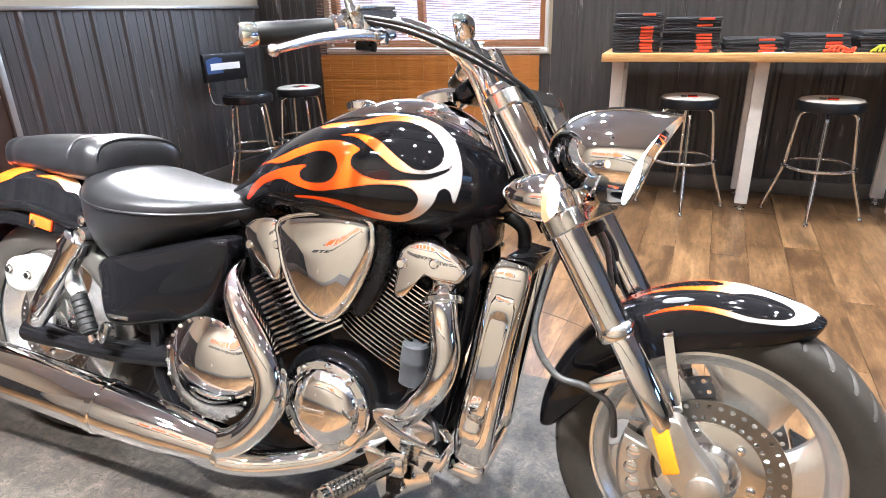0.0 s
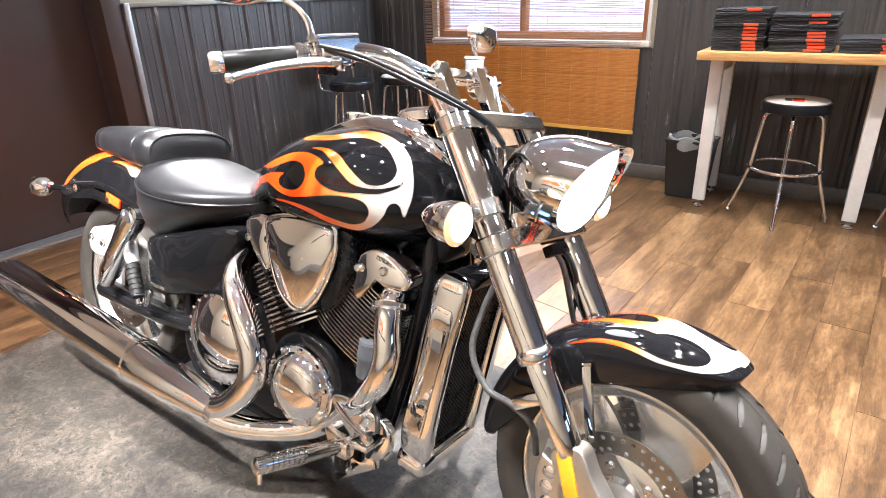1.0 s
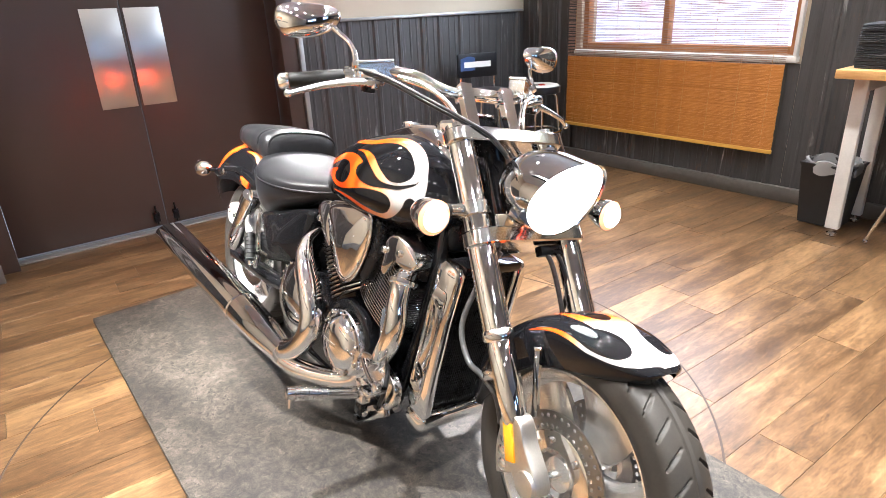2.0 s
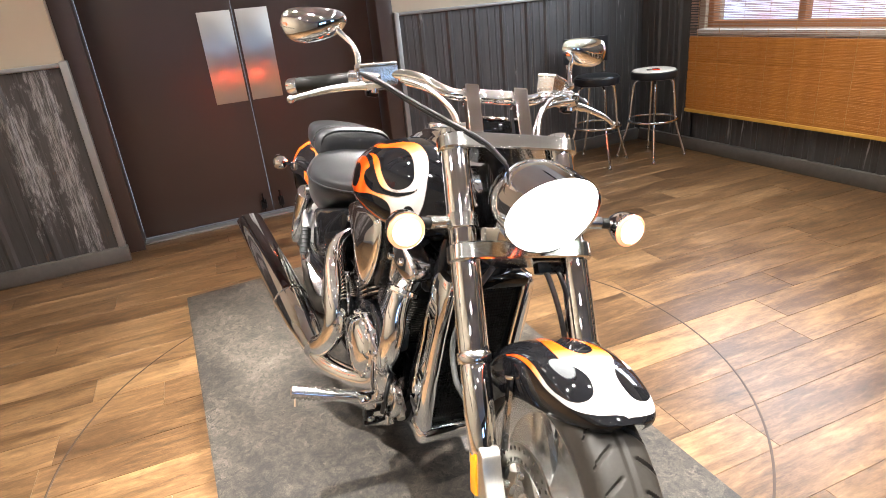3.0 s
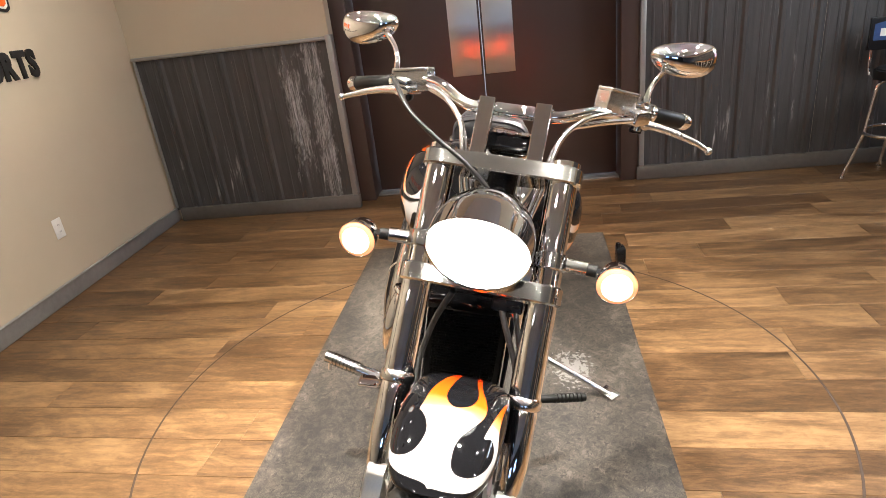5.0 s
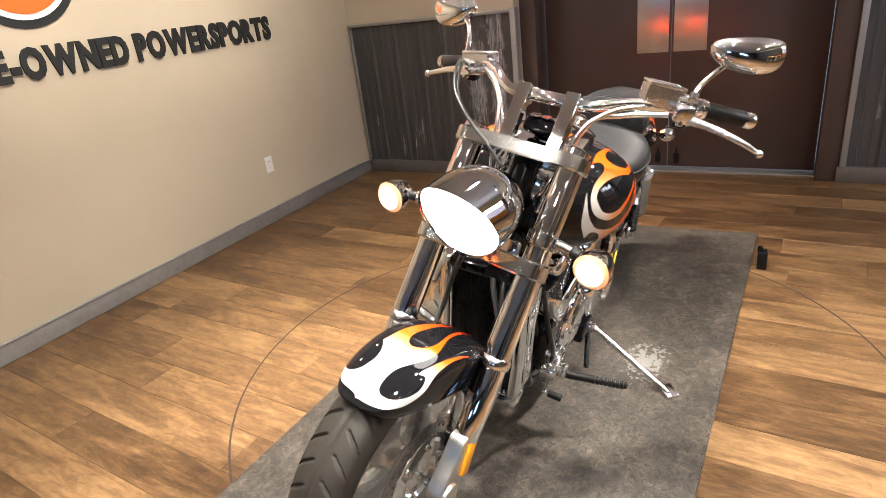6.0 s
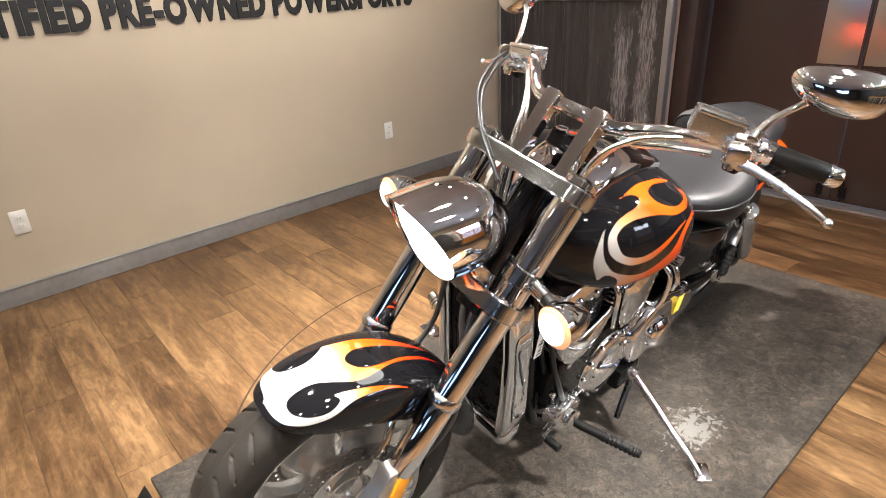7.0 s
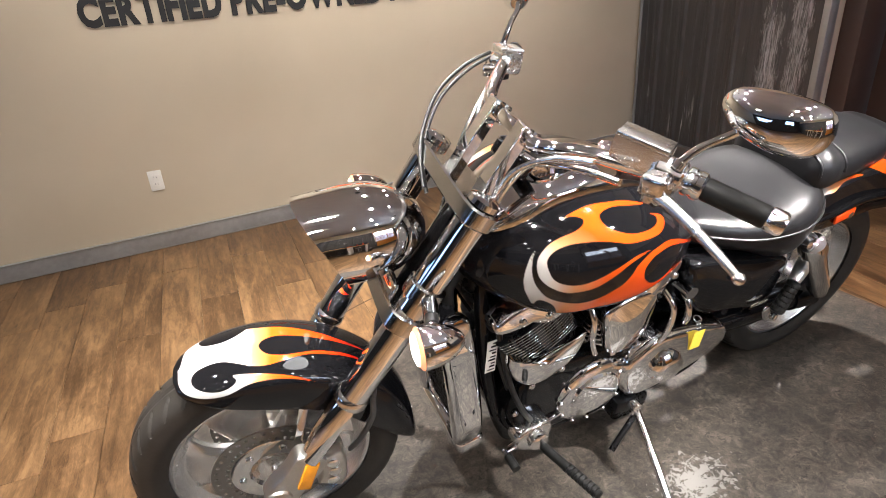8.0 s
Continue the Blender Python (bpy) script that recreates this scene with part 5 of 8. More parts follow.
def control_set(s, a, b, perch, corner, out, down, lever_line, stalk_line, mirror_mid, mirror_axis):
    """Grip, switch box, fluid reservoir, lever and mirror of one side; s is 1 on the left."""
    a, b = V(a), V(b)
    d = (b - a).normalized()
    L = (b - a).length
    bm = bmesh.new()
    lathe(bm, [(0, 0.019), (0.004, 0.0205), (L - 0.03, 0.0205), (L - 0.026, 0.019)], a, b, 28)
    g = steer("grip", bm, RUBBER, None, "black rubber grip")
    bm = bmesh.new()
    lathe(bm, [(0, 0.0195), (0.004, 0.0215), (0.022, 0.0215), (0.028, 0.018), (0.030, 0.004)], a + d * (L - 0.025), b + d, 28)
    steer("end_cap", bm, CHROME, g, "chrome grip end cap")
    bm = bmesh.new()
    lathe(bm, [(0, 0.0225), (0.004, 0.0255), (0.012, 0.0255), (0.014, 0.023), (0.018, 0.023), (0.020, 0.0255), (0.030, 0.0255), (0.034, 0.021)], a - d * 0.034, b, 28)
    steer("inner_cap", bm, CHROME, g, "stepped chrome grip collar")
    ctl = bmesh.new()
    c = V(perch)
    ex, ez = V((0.82, 0, -0.572)), V((0.572, 0, 0.82))
    M = Matrix(((ex.x, 0, ez.x, c.x), (0, 1, 0, c.y), (ex.z, 0, ez.z, c.z), (0, 0, 0, 1)))
    lathe(ctl, [(0, 0.022), (0.003, 0.0265), (0.022, 0.0275), (0.046, 0.0275), (0.050, 0.024)], a - d * 0.086, b, 28)
    box(ctl, (-0.030, -0.024, -0.028), (0.026, 0.024, 0.016), 0.010, M @ pose(0, 0, 0, 0, 0, s * 28), 3)
    p = V(lever_line[0])
    box(ctl, (-0.044, -0.020, -0.011), (0.012, 0.026, 0.009), 0.005, Matrix.Translation(p) @ pose(0, 0, 0, 0, 24, s * 30), 2)
    lathe(ctl, [(0, 0.008), (0.002, 0.010), (0.024, 0.010), (0.027, 0.007)], p + V((-0.006, 0, -0.018)), p + V((0.3, 0, 0.6)), 16)
    CTL = steer("lever_perch", ctl, POLISHED, None, "polished switch box and lever perch")
    # reservoir: an upright box with a flat screwed lid
    o, e1 = V(corner), V(out).normalized()
    e3 = V(down)
    e3 = (e3 - e1 * e3.dot(e1)).normalized()
    e2 = e1.cross(e3)
    e2 = -e2 if e2.x > 0 else e2
    B = Matrix(((e1.x, e2.x, e3.x, o.x), (e1.y, e2.y, e3.y, o.y), (e1.z, e2.z, e3.z, o.z), (0, 0, 0, 1)))
    bm = bmesh.new()
    rings(bm, [[B @ V((0.048 + (x * 0.045) * f, 0.028 + (y * 0.025) * f, z)) for x, y in rounded([(-1, -0.8), (-0.92, -1), (0.92, -1), (1, -0.8), (1, 0.8), (0.92, 1), (-0.92, 1), (-1, 0.8)], 3)] for z, f in ((0.010, 1.0), (0.034, 1.0), (0.048, 0.97), (0.057, 0.88), (0.060, 0.72))])
    part("reservoir", bm, LEVER_ALU, CTL, "satin aluminium fluid reservoir", BIKE.inverted())
    bm = bmesh.new()
    box(bm, (0.0, 0.0, 0.0), (0.096, 0.056, 0.0095), 0.003, B, 2)
    part("lid", bm, LEVER_ALU, CTL, "flat reservoir lid", BIKE.inverted())
    for x in (0.012, 0.084):
        bm = bmesh.new()
        lathe(bm, [(0, 0.004), (0.0012, 0.0036), (0.0016, 0.001)], B @ V((x, 0.028, 0.0002)), B @ V((x, 0.028, -1)), 12)
        part("lid_screw", bm, CHROME, CTL, "", BIKE.inverted())
    bm = bmesh.new()
    line = smooth_line(lever_line, 7)
    loops = []
    for k, q in enumerate(line):
        t = k / (len(line) - 1)
        wv, hv = 0.0095 - 0.003 * t, 0.0125 - 0.0055 * t
        loops.append([(q[0] + wv * math.cos(z), q[1], q[2] + hv * math.sin(z)) for z in np.linspace(0, 2 * math.pi, 14, endpoint=False)])
    rings(bm, loops)
    bmesh.ops.create_uvsphere(bm, u_segments=18, v_segments=12, radius=0.0105, matrix=Matrix.Translation(lever_line[-1]))
    steer("lever", bm, LEVER_ALU, CTL, "satin aluminium ball-end lever")
    bm = bmesh.new()
    for q in range(3):
        box(bm, (-0.036, -0.008 + q * 0.011 - 0.01, -0.012), (-0.030, 0.0 + q * 0.011 - 0.01, 0.008), 0.0015, M)
    steer("switch", bm, RED_PLASTIC if s < 0 else SATIN_BLACK, CTL)
    bm = bmesh.new()
    box(bm, (-0.020, -0.016, -0.046), (0.014, 0.016, -0.026), 0.006, M)
    steer("lever_switch", bm, SATIN_BLACK, CTL, "small black lever switch")
    # mirror
    bm = bmesh.new()
    bent(bm, stalk_line, [0.0085, 0.0075, 0.0065, 0.007, 0.0095], 14)
    lathe(bm, [(0, 0.010), (0.002, 0.012), (0.014, 0.012), (0.017, 0.009)], V(stalk_line[0]) - V((0, 0, 0.012)), V(stalk_line[0]) + V((0, 0, 1)), 16)
    mir = steer("mirror", bm, CHROME, None, "chrome mirror stalk")
    bm = bmesh.new()
    c, tilt = V(mirror_mid), V((0.72, s * 0.20, -0.32)).normalized()
    side = V(mirror_axis)
    side = (side - tilt * side.dot(tilt)).normalized()
    upv = tilt.cross(side) * s
    if upv.z < 0:
        upv = -upv
    shape = [(x * 1.14, z * 1.02) for x, z in rounded([(-0.074, 0.004), (-0.064, 0.030), (-0.02, 0.040), (0.035, 0.041), (0.068, 0.030), (0.075, -0.004), (0.056, -0.036), (0.01, -0.044), (-0.045, -0.028)], 4)]
    loops = [[c + side * (x * f) + upv * (z * f) + tilt * k for x, z in shape] for f, k in ((0.93, -0.006), (1.0, -0.002), (1.0, 0.004), (0.94, 0.019), (0.78, 0.031), (0.5, 0.039), (0.15, 0.042))]
    rings(bm, loops)
    steer("mirror_shell", bm, CHROME, mir, "teardrop chrome mirror shell")
    bm = bmesh.new()
    rings(bm, [[c + side * (x * f) + upv * (z * f) + tilt * k for x, z in shape] for f, k in ((0.91, -0.0063), (0.91, -0.0075))])
    steer("mirror_glass", bm, MIRROR, mir)


control_set(-1, (-0.172, -0.350, 0.3675), (-0.255, -0.498, 0.381), (-0.122, -0.300, 0.350), (-0.473, 1.322, 1.230), (-0.026, -0.083, 0.003), (0.005, -0.007, -0.044),
            [(-0.104, -0.300, 0.320), (-0.134, -0.352, 0.330), (-0.172, -0.413, 0.334), (-0.192, -0.460, 0.327), (-0.205, -0.500, 0.318)],
            [(-0.124, -0.335, 0.380), (-0.118, -0.338, 0.410), (-0.118, -0.350, 0.440), (-0.126, -0.368, 0.465), (-0.128, -0.392, 0.492)], (-0.148, -0.440, 0.505), (-0.035, -0.150, 0.002))
control_set(1, (-0.218, 0.335, 0.392), (-0.298, 0.438, 0.415), (-0.160, 0.298, 0.362), (-0.430, 1.778, 1.140), (-0.049, 0.077, -0.032), (0.004, -0.012, -0.057),
            [(-0.160, 0.300, 0.339), (-0.170, 0.340, 0.341), (-0.184, 0.388, 0.337), (-0.204, 0.450, 0.327), (-0.226, 0.489, 0.317)],
            [(-0.162, 0.310, 0.405), (-0.166, 0.316, 0.435), (-0.176, 0.326, 0.462), (-0.186, 0.342, 0.492), (-0.184, 0.362, 0.518)], (-0.180, 0.386, 0.532), (-0.047, 0.147, 0.040))

# cables and brake hoses
for pts, r, mat, nm in (
    ([(-0.105, -0.335, 0.352), (-0.045, -0.298, 0.300), (0.010, -0.238, 0.226), (0.040, -0.150, 0.158), (0.047, -0.080, 0.114), (0.030, -0.025, 0.072)], 0.0045, CABLE, "throttle_cable"),
    ([(-0.108, -0.325, 0.346), (-0.052, -0.288, 0.292), (0.000, -0.230, 0.219), (0.031, -0.142, 0.151), (0.039, -0.072, 0.107), (0.022, -0.018, 0.066)], 0.0045, CABLE, "throttle_cable"),
    ([(-0.110, 0.280, 0.325), (-0.098, 0.225, 0.308), (-0.074, 0.172, 0.283), (-0.045, 0.135, 0.255), (-0.05, 0.105, 0.19), (-0.07, 0.085, 0.10), (-0.09, 0.06, 0.0)], 0.007, POLISHED, "clutch_hose"),
    ([(-0.085, 0.225, 0.325), (-0.055, 0.170, 0.290), (-0.035, 0.125, 0.235), (-0.035, 0.108, 0.175), (-0.055, 0.095, 0.09), (-0.075, 0.07, 0.0)], 0.006, POLISHED, "switch_wire"),
    ([(-0.09, -0.235, 0.335), (-0.062, -0.185, 0.305), (-0.045, -0.135, 0.255), (-0.05, -0.105, 0.19), (-0.07, -0.085, 0.10), (-0.09, -0.06, 0.0)], 0.007, POLISHED, "brake_hose"),
    ([(-0.085, -0.225, 0.325), (-0.055, -0.170, 0.290), (-0.035, -0.125, 0.235), (-0.035, -0.108, 0.175), (-0.055, -0.095, 0.09), (-0.075, -0.07, 0.0)], 0.006, POLISHED, "switch_wire"),
    ([(-0.03, -0.06, -0.17), (-0.10, -0.10, -0.24), (-0.165, -0.128, -0.33), (-0.16, -0.132, -0.42), (-0.11, -0.132, -0.465), (-0.085, -0.12, -0.52), (-0.115, -0.10, -0.585)], 0.0075, HOSE, "front_brake_hose"),
    ([(0.005, 0.05, -0.17), (0.005, 0.07, -0.22), (-0.03, 0.105, -0.30), (-0.06, 0.125, -0.38), (-0.09, 0.130, -0.44), (-0.11, 0.115, -0.53), (-0.115, 0.10, -0.585)], 0.007, HOSE, "front_brake_hose"),
    ([(0.000, 0.085, -0.17), (0.012, 0.095, -0.21), (0.0, 0.112, -0.27), (-0.045, 0.125, -0.33)], 0.006, CABLE, "wire"),
):
    bm = bmesh.new()
    bent(bm, pts, r, 10, 8)
    steer(nm, bm, mat)
bm = bmesh.new()
box(bm, (-0.012, 0.035, -0.196), (0.016, 0.105, -0.168), 0.005)
steer("wire_clip", bm, SATIN_BLACK)
bm = bmesh.new()
box(bm, (-0.10, -0.142, -0.480), (-0.02, -0.118, -0.452), 0.006)
steer("hose_bracket", bm, CHROME)


def wheel(name, c, R, width, rim_r, xf, label, steered):
    """A cast wheel with five broad spokes, two drilled discs and a grooved tyre; axle along y."""
    put = (lambda n, b, m, p=None, l="", a=38: part(n, b, m, p or bike, l, xf, a))
    c = V(c)
    # tyre
    NA, NP = 720, 60
    prof = []
    for k in range(NP):
        t = -1 + 2 * k / (NP - 1)
        if abs(t) > 0.62:
            q = (abs(t) - 0.62) / 0.38
            y = width / 2 * (0.97 + 0.05 * math.sin(q * math.pi)) * (1 - 0.14 * q * q)
            r = R - 0.036 - (R - 0.036 - rim_r) * q
        else:
            q = abs(t) / 0.62
            y = width / 2 * math.sin(q * math.pi / 2 * 0.86) / math.sin(math.pi / 2 * 0.86) * 0.97
            r = R - 0.036 * (1 - math.sqrt(max(0, 1 - (q * 0.985) ** 2))) / (1 - math.sqrt(1 - 0.985 ** 2))
        prof.append((math.copysign(y, t), r, abs(t)))
    bm = bmesh.new()
    loops = []
    for i in range(NA):
        a = 2 * math.pi * i / NA
        lp = []
        for j, (y, r, at) in enumerate(prof):
            dep = 0.0
            if at < 0.60:
                sh = (a * 36 / (2 * math.pi) + (0.0 if y < 0 else 0.5) + at * 1.6) % 1.0
                if 0.12 < at < 0.50 and sh < 0.13:
                    dep = 0.006
                if at < 0.035:
                    dep = 0.003
            lp.append((c.x + (r - dep) * math.cos(a), c.y + y, c.z + (r - dep) * math.sin(a)))
        loops.append(lp)
    vv = [[bm.verts.new(p) for p in lp] for lp in loops]
    for i in range(NA):
        p, q = vv[i], vv[(i + 1) % NA]
        for j in range(NP - 1):
            bm.faces.new((p[j], p[j + 1], q[j + 1], q[j]))
    # rim
    rb = bmesh.new()
    prof = [(-width * 0.36, rim_r + 0.006), (-width * 0.385, rim_r + 0.004), (-width * 0.385, rim_r - 0.008), (-width * 0.34, rim_r - 0.014), (-width * 0.20, rim_r - 0.022), (-width * 0.14, rim_r - 0.036), (width * 0.14, rim_r - 0.036), (width * 0.20, rim_r - 0.022), (width * 0.34, rim_r - 0.014), (width * 0.385, rim_r - 0.008), (width * 0.385, rim_r + 0.004), (width * 0.36, rim_r + 0.006)]
    loops = [[(c.x + r * math.cos(a), c.y + y, c.z + r * math.sin(a)) for y, r in prof] for a in np.linspace(0, 2 * math.pi, 96, endpoint=False)]
    rings(rb, loops, False, True)
    W = put(name, rb, WHEEL_CAST, None, label)
    put("tyre", bm, TYRE, W, "black grooved tyre", 50)
    bm = bmesh.new()
    lathe(bm, [(0, 0.026), (0.004, 0.040), (0.03, 0.043), (0.05, 0.060), (0.06, 0.060), (0.085, 0.060), (0.095, 0.060), (0.115, 0.043), (0.141, 0.040), (0.145, 0.026)], (c.x, c.y - 0.0725, c.z), (c.x, c.y + 1, c.z), 40)
    put("hub", bm, WHEEL_CAST, W, "polished hub")
    for k in range(5):
        bm = bmesh.new()
        loops = []
        for t in np.linspace(0, 1, 14):
            r = 0.045 + (rim_r - 0.028 - 0.045) * t
            a = 2 * math.pi * k / 5 + 0.5 + 0.34 * t * t
            hw = 0.034 + 0.048 * t + 0.032 * t ** 2.4
            th = 0.026 - 0.010 * t
            o, tg = V((math.cos(a), 0, math.sin(a))), V((-math.sin(a), 0, math.cos(a)))
            loops.append([c + o * r + tg * (hw * x) + V((0, th * y, 0)) for x, y in ((-1, -0.35), (-0.72, -0.95), (-0.2, -1), (0.2, -1), (0.72, -0.95), (1, -0.35), (1, 0.35), (0.72, 0.95), (0.2, 1), (-0.2, 1), (-0.72, 0.95), (-1, 0.35))])
        rings(bm, loops)
        put("spoke", bm, WHEEL_CAST, W, "broad polished spoke")
    for s in (-1, 1) if steered else (-1,):
        bm = bmesh.new()
        y0 = c.y + s * 0.072
        r0, r1, n = 0.100, 0.148, 40
        for k in range(n):
            for rr in range(2):
                ra, rb2 = r0 + (r1 - r0) * rr / 2, r0 + (r1 - r0) * (rr + 1) / 2
                off = 0.5 * rr
                t0, t1 = 2 * math.pi * (k + off) / n, 2 * math.pi * (k + 1 + off) / n
                tm, rm = (t0 + t1) / 2, (ra + rb2) / 2
                edge = [(t0, ra), (tm, ra), (t1, ra), (t1, rm), (t1, rb2), (tm, rb2), (t0, rb2), (t0, rm)]
                hole = []
                for q in range(8):
                    an = -3 * math.pi / 4 + q * math.pi / 4
                    hole.append((tm + 0.0052 * math.cos(an) / rm, rm + 0.0052 * math.sin(an)))
                lay = []
                for yy in (y0 - 0.0022, y0 + 0.0022):
                    P = [bm.verts.new((c.x + r * math.cos(t), yy, c.z + r * math.sin(t))) for t, r in edge]
                    H = [bm.verts.new((c.x + r * math.cos(t), yy, c.z + r * math.sin(t))) for t, r in hole]
                    for q in range(8):
                        bm.faces.new((P[q], P[(q + 1) % 8], H[(q + 1) % 8], H[q]))
                    lay.append((P, H))
                for q in range(8):
                    bm.faces.new((lay[0][1][q], lay[0][1][(q + 1) % 8], lay[1][1][(q + 1) % 8], lay[1][1][q]))
                if rr == 1:
                    for q in (4, 5):
                        bm.faces.new((lay[0][0][q], lay[0][0][(q + 1) % 8], lay[1][0][(q + 1) % 8], lay[1][0][q]))
        bmesh.ops.remove_doubles(bm, verts=bm.verts, dist=2e-5)
        disc = put("brake_disc", bm, DISC_STEEL, W, "drilled steel brake disc")
        bm = bmesh.new()
        loops = [[(c.x + r * math.cos(a), yy, c.z + r * math.sin(a)) for a in np.linspace(0, 2 * math.pi, 48, endpoint=False)] for r, yy in ((0.104, y0 - s * 0.003), (0.104, y0 + s * 0.003), (0.098, y0 + s * 0.005), (0.062, y0 + s * 0.006), (0.056, y0 - s * 0.003))]
        rings(bm, loops, False)
        for k in range(6):
            a = 2 * math.pi * k / 6 + 0.3
            lathe(bm, [(0, 0.009), (0.006, 0.009), (0.009, 0.006), (0.0095, 0.001)], (c.x + 0.082 * math.cos(a), y0 + s * 0.004, c.z + 0.082 * math.sin(a)), (c.x + 0.082 * math.cos(a), y0 + s, c.z + 0.082 * math.sin(a)), 12)
        put("disc_carrier", bm, POLISHED, W, "bolted disc carrier")
    return W


FRONT_WHEEL = wheel("front_wheel", AX, 0.325, 0.132, 0.240, STEER, "polished cast front wheel", True)
for s in (-1, 1):
    bm = bmesh.new()
    o = V((AX[0], 0, AX[2]))
    out = []
    for a in np.linspace(radians(128), radians(176), 8):
        out.append((o.x + 0.170 * math.cos(a), o.z + 0.170 * math.sin(a)))
    for a in np.linspace(radians(176), radians(128), 8):
        out.append((o.x + 0.105 * math.cos(a), o.z + 0.105 * math.sin(a)))
    plate(bm, out, s * 0.088, s * 0.118, 0.010)
    plate(bm, out, s * 0.066, s * 0.050, 0.004)
    box(bm, (o.x - 0.150, min(s * 0.05, s * 0.1), o.z + 0.055), (o.x - 0.120, max(s * 0.05, s * 0.1), o.z + 0.085), 0.006)
    cal = steer("brake_caliper", bm, CAST, None, "cast aluminium brake caliper")
    for a in (138, 152, 166):
        bm = bmesh.new()
        p = V((o.x + 0.138 * math.cos(radians(a)), s * 0.116, o.z + 0.138 * math.sin(radians(a))))
        lathe(bm, [(0, 0.015), (0.005, 0.015), (0.008, 0.011), (0.009, 0.002)], p, p + V((0, s, 0)), 18)
        steer("caliper_boss", bm, CHROME, cal)
bm = bmesh.new()
rod(bm, (AX[0], -0.17, AX[2]), (AX[0], 0.17, AX[2]), 0.011)
steer("axle", bm, CHROME)


# ---- engine, exhaust, frame and running gear ----
def on_bike(name, bm, mat, parent=None, label="", angle=38):
    return part(name, bm, mat, parent or bike, label, None, angle)


# crankcase
bm = bmesh.new()
plate(bm, rounded([(-1.02, 0.30), (-0.98, 0.20), (-0.80, 0.165), (-0.55, 0.165), (-0.42, 0.20), (-0.38, 0.30), (-0.44, 0.42), (-0.56, 0.50), (-0.70, 0.50), (-0.90, 0.47), (-1.02, 0.42)], 4), -0.13, 0.13, 0.02)
plate(bm, rounded([(-0.76, 0.33), (-0.70, 0.22), (-0.62, 0.195), (-0.53, 0.22), (-0.49, 0.33), (-0.53, 0.43), (-0.62, 0.465), (-0.71, 0.43)], 4), -0.10, -0.165, 0.012)
ENGINE = on_bike("engine", bm, BLACK, None, "gloss black V-twin crankcase")
CYL = []
for nm, base_p, top_p in (("front_cylinder", (-0.535, 0, 0.435), (-0.385, 0, 0.715)), ("rear_cylinder", (-0.667, 0, 0.435), (-0.817, 0, 0.715))):
    a, b = V(base_p), V(top_p)
    d = (b - a).normalized()
    f = d.cross(V((0, 1, 0)))
    M = Matrix(((f.x, 0, d.x, a.x), (f.y, 1, d.y, a.y), (f.z, 0, d.z, a.z), (0, 0, 0, 1)))
    bm = bmesh.new()
    box(bm, (-0.085, -0.125, -0.02), (0.085, 0.125, 0.255), 0.03, M, 3)
    cyl = on_bike(nm, bm, SATIN_BLACK, None, "black cylinder with bright fin edges")
    fin = None
    step = 0.0108 if nm == "front_cylinder" else 0.0142
    for k in range(round(0.205 / step)):
        z = 0.034 + k * step
        if fin is None:
            bm = bmesh.new()
            out = rounded([(0.104, -0.11), (0.085, -0.148), (0.0, -0.158), (-0.085, -0.148), (-0.104, -0.11), (-0.104, 0.11), (-0.085, 0.148), (0.0, 0.158), (0.085, 0.148), (0.104, 0.11)], 3)
            rings(bm, [[M @ V((x * q, y * q, z + h)) for x, y in out] for q, h in ((0.985, 0), (1, 0.001), (1, step * 0.44 - 0.001), (0.985, step * 0.44))])
            for f in bm.faces:
                f.normal_update()
                f.material_index = 1 if abs(f.normal.dot(d)) > 0.5 else 0
            fin = part("fin", bm, [POLISHED, SATIN_BLACK], cyl, "black fin with a bright machined edge")
        else:
            o = fin.copy()
            scene.collection.objects.link(o)
            o.matrix_basis = Matrix.Translation(d * (k * step))
    bm = bmesh.new()
    box(bm, (-0.098, -0.120, 0.240), (0.098, 0.120, 0.305), 0.022, M, 3)
    head = on_bike("cylinder_head", bm, SATIN_BLACK, ENGINE, "black cylinder head")
    for s in (-1, 1):
        bm = bmesh.new()
        if nm == "front_cylinder":
            outline = [(-0.450, 0.715), (-0.395, 0.738), (-0.335, 0.712), (-0.305, 0.680), (-0.318, 0.650), (-0.350, 0.645), (-0.392, 0.658), (-0.443, 0.605), (-0.466, 0.612), (-0.462, 0.66)]
            if s > 0:
                outline = [(-0.485, 0.695), (-0.395, 0.735), (-0.315, 0.700), (-0.308, 0.668), (-0.350, 0.664), (-0.395, 0.682), (-0.45, 0.655), (-0.49, 0.668)]
            plate(bm, rounded(outline, 3), s * 0.115, s * 0.172, 0.012, 0.006)
        else:
            plate(bm, rounded([(-0.845, 0.728), (-0.765, 0.752), (-0.740, 0.715), (-0.745, 0.632), (-0.768, 0.600), (-0.830, 0.668)], 3), s * 0.115, s * 0.178, 0.012, 0.006)
        h = on_bike("head_cover", bm, CHROME, None, "chrome cylinder head cover")
        cx = -0.415 if nm == "front_cylinder" else -0.80
        for px, pz in ((cx - 0.03, 0.682), (cx + 0.045, 0.690)):
            bm = bmesh.new()
            lathe(bm, [(0, 0.011), (0.006, 0.011), (0.009, 0.008), (0.0095, 0.002)], (px, s * 0.174, pz), (px, s, pz), 12)
            on_bike("cover_bolt", bm, CHROME, h)
    CYL.append(cyl)

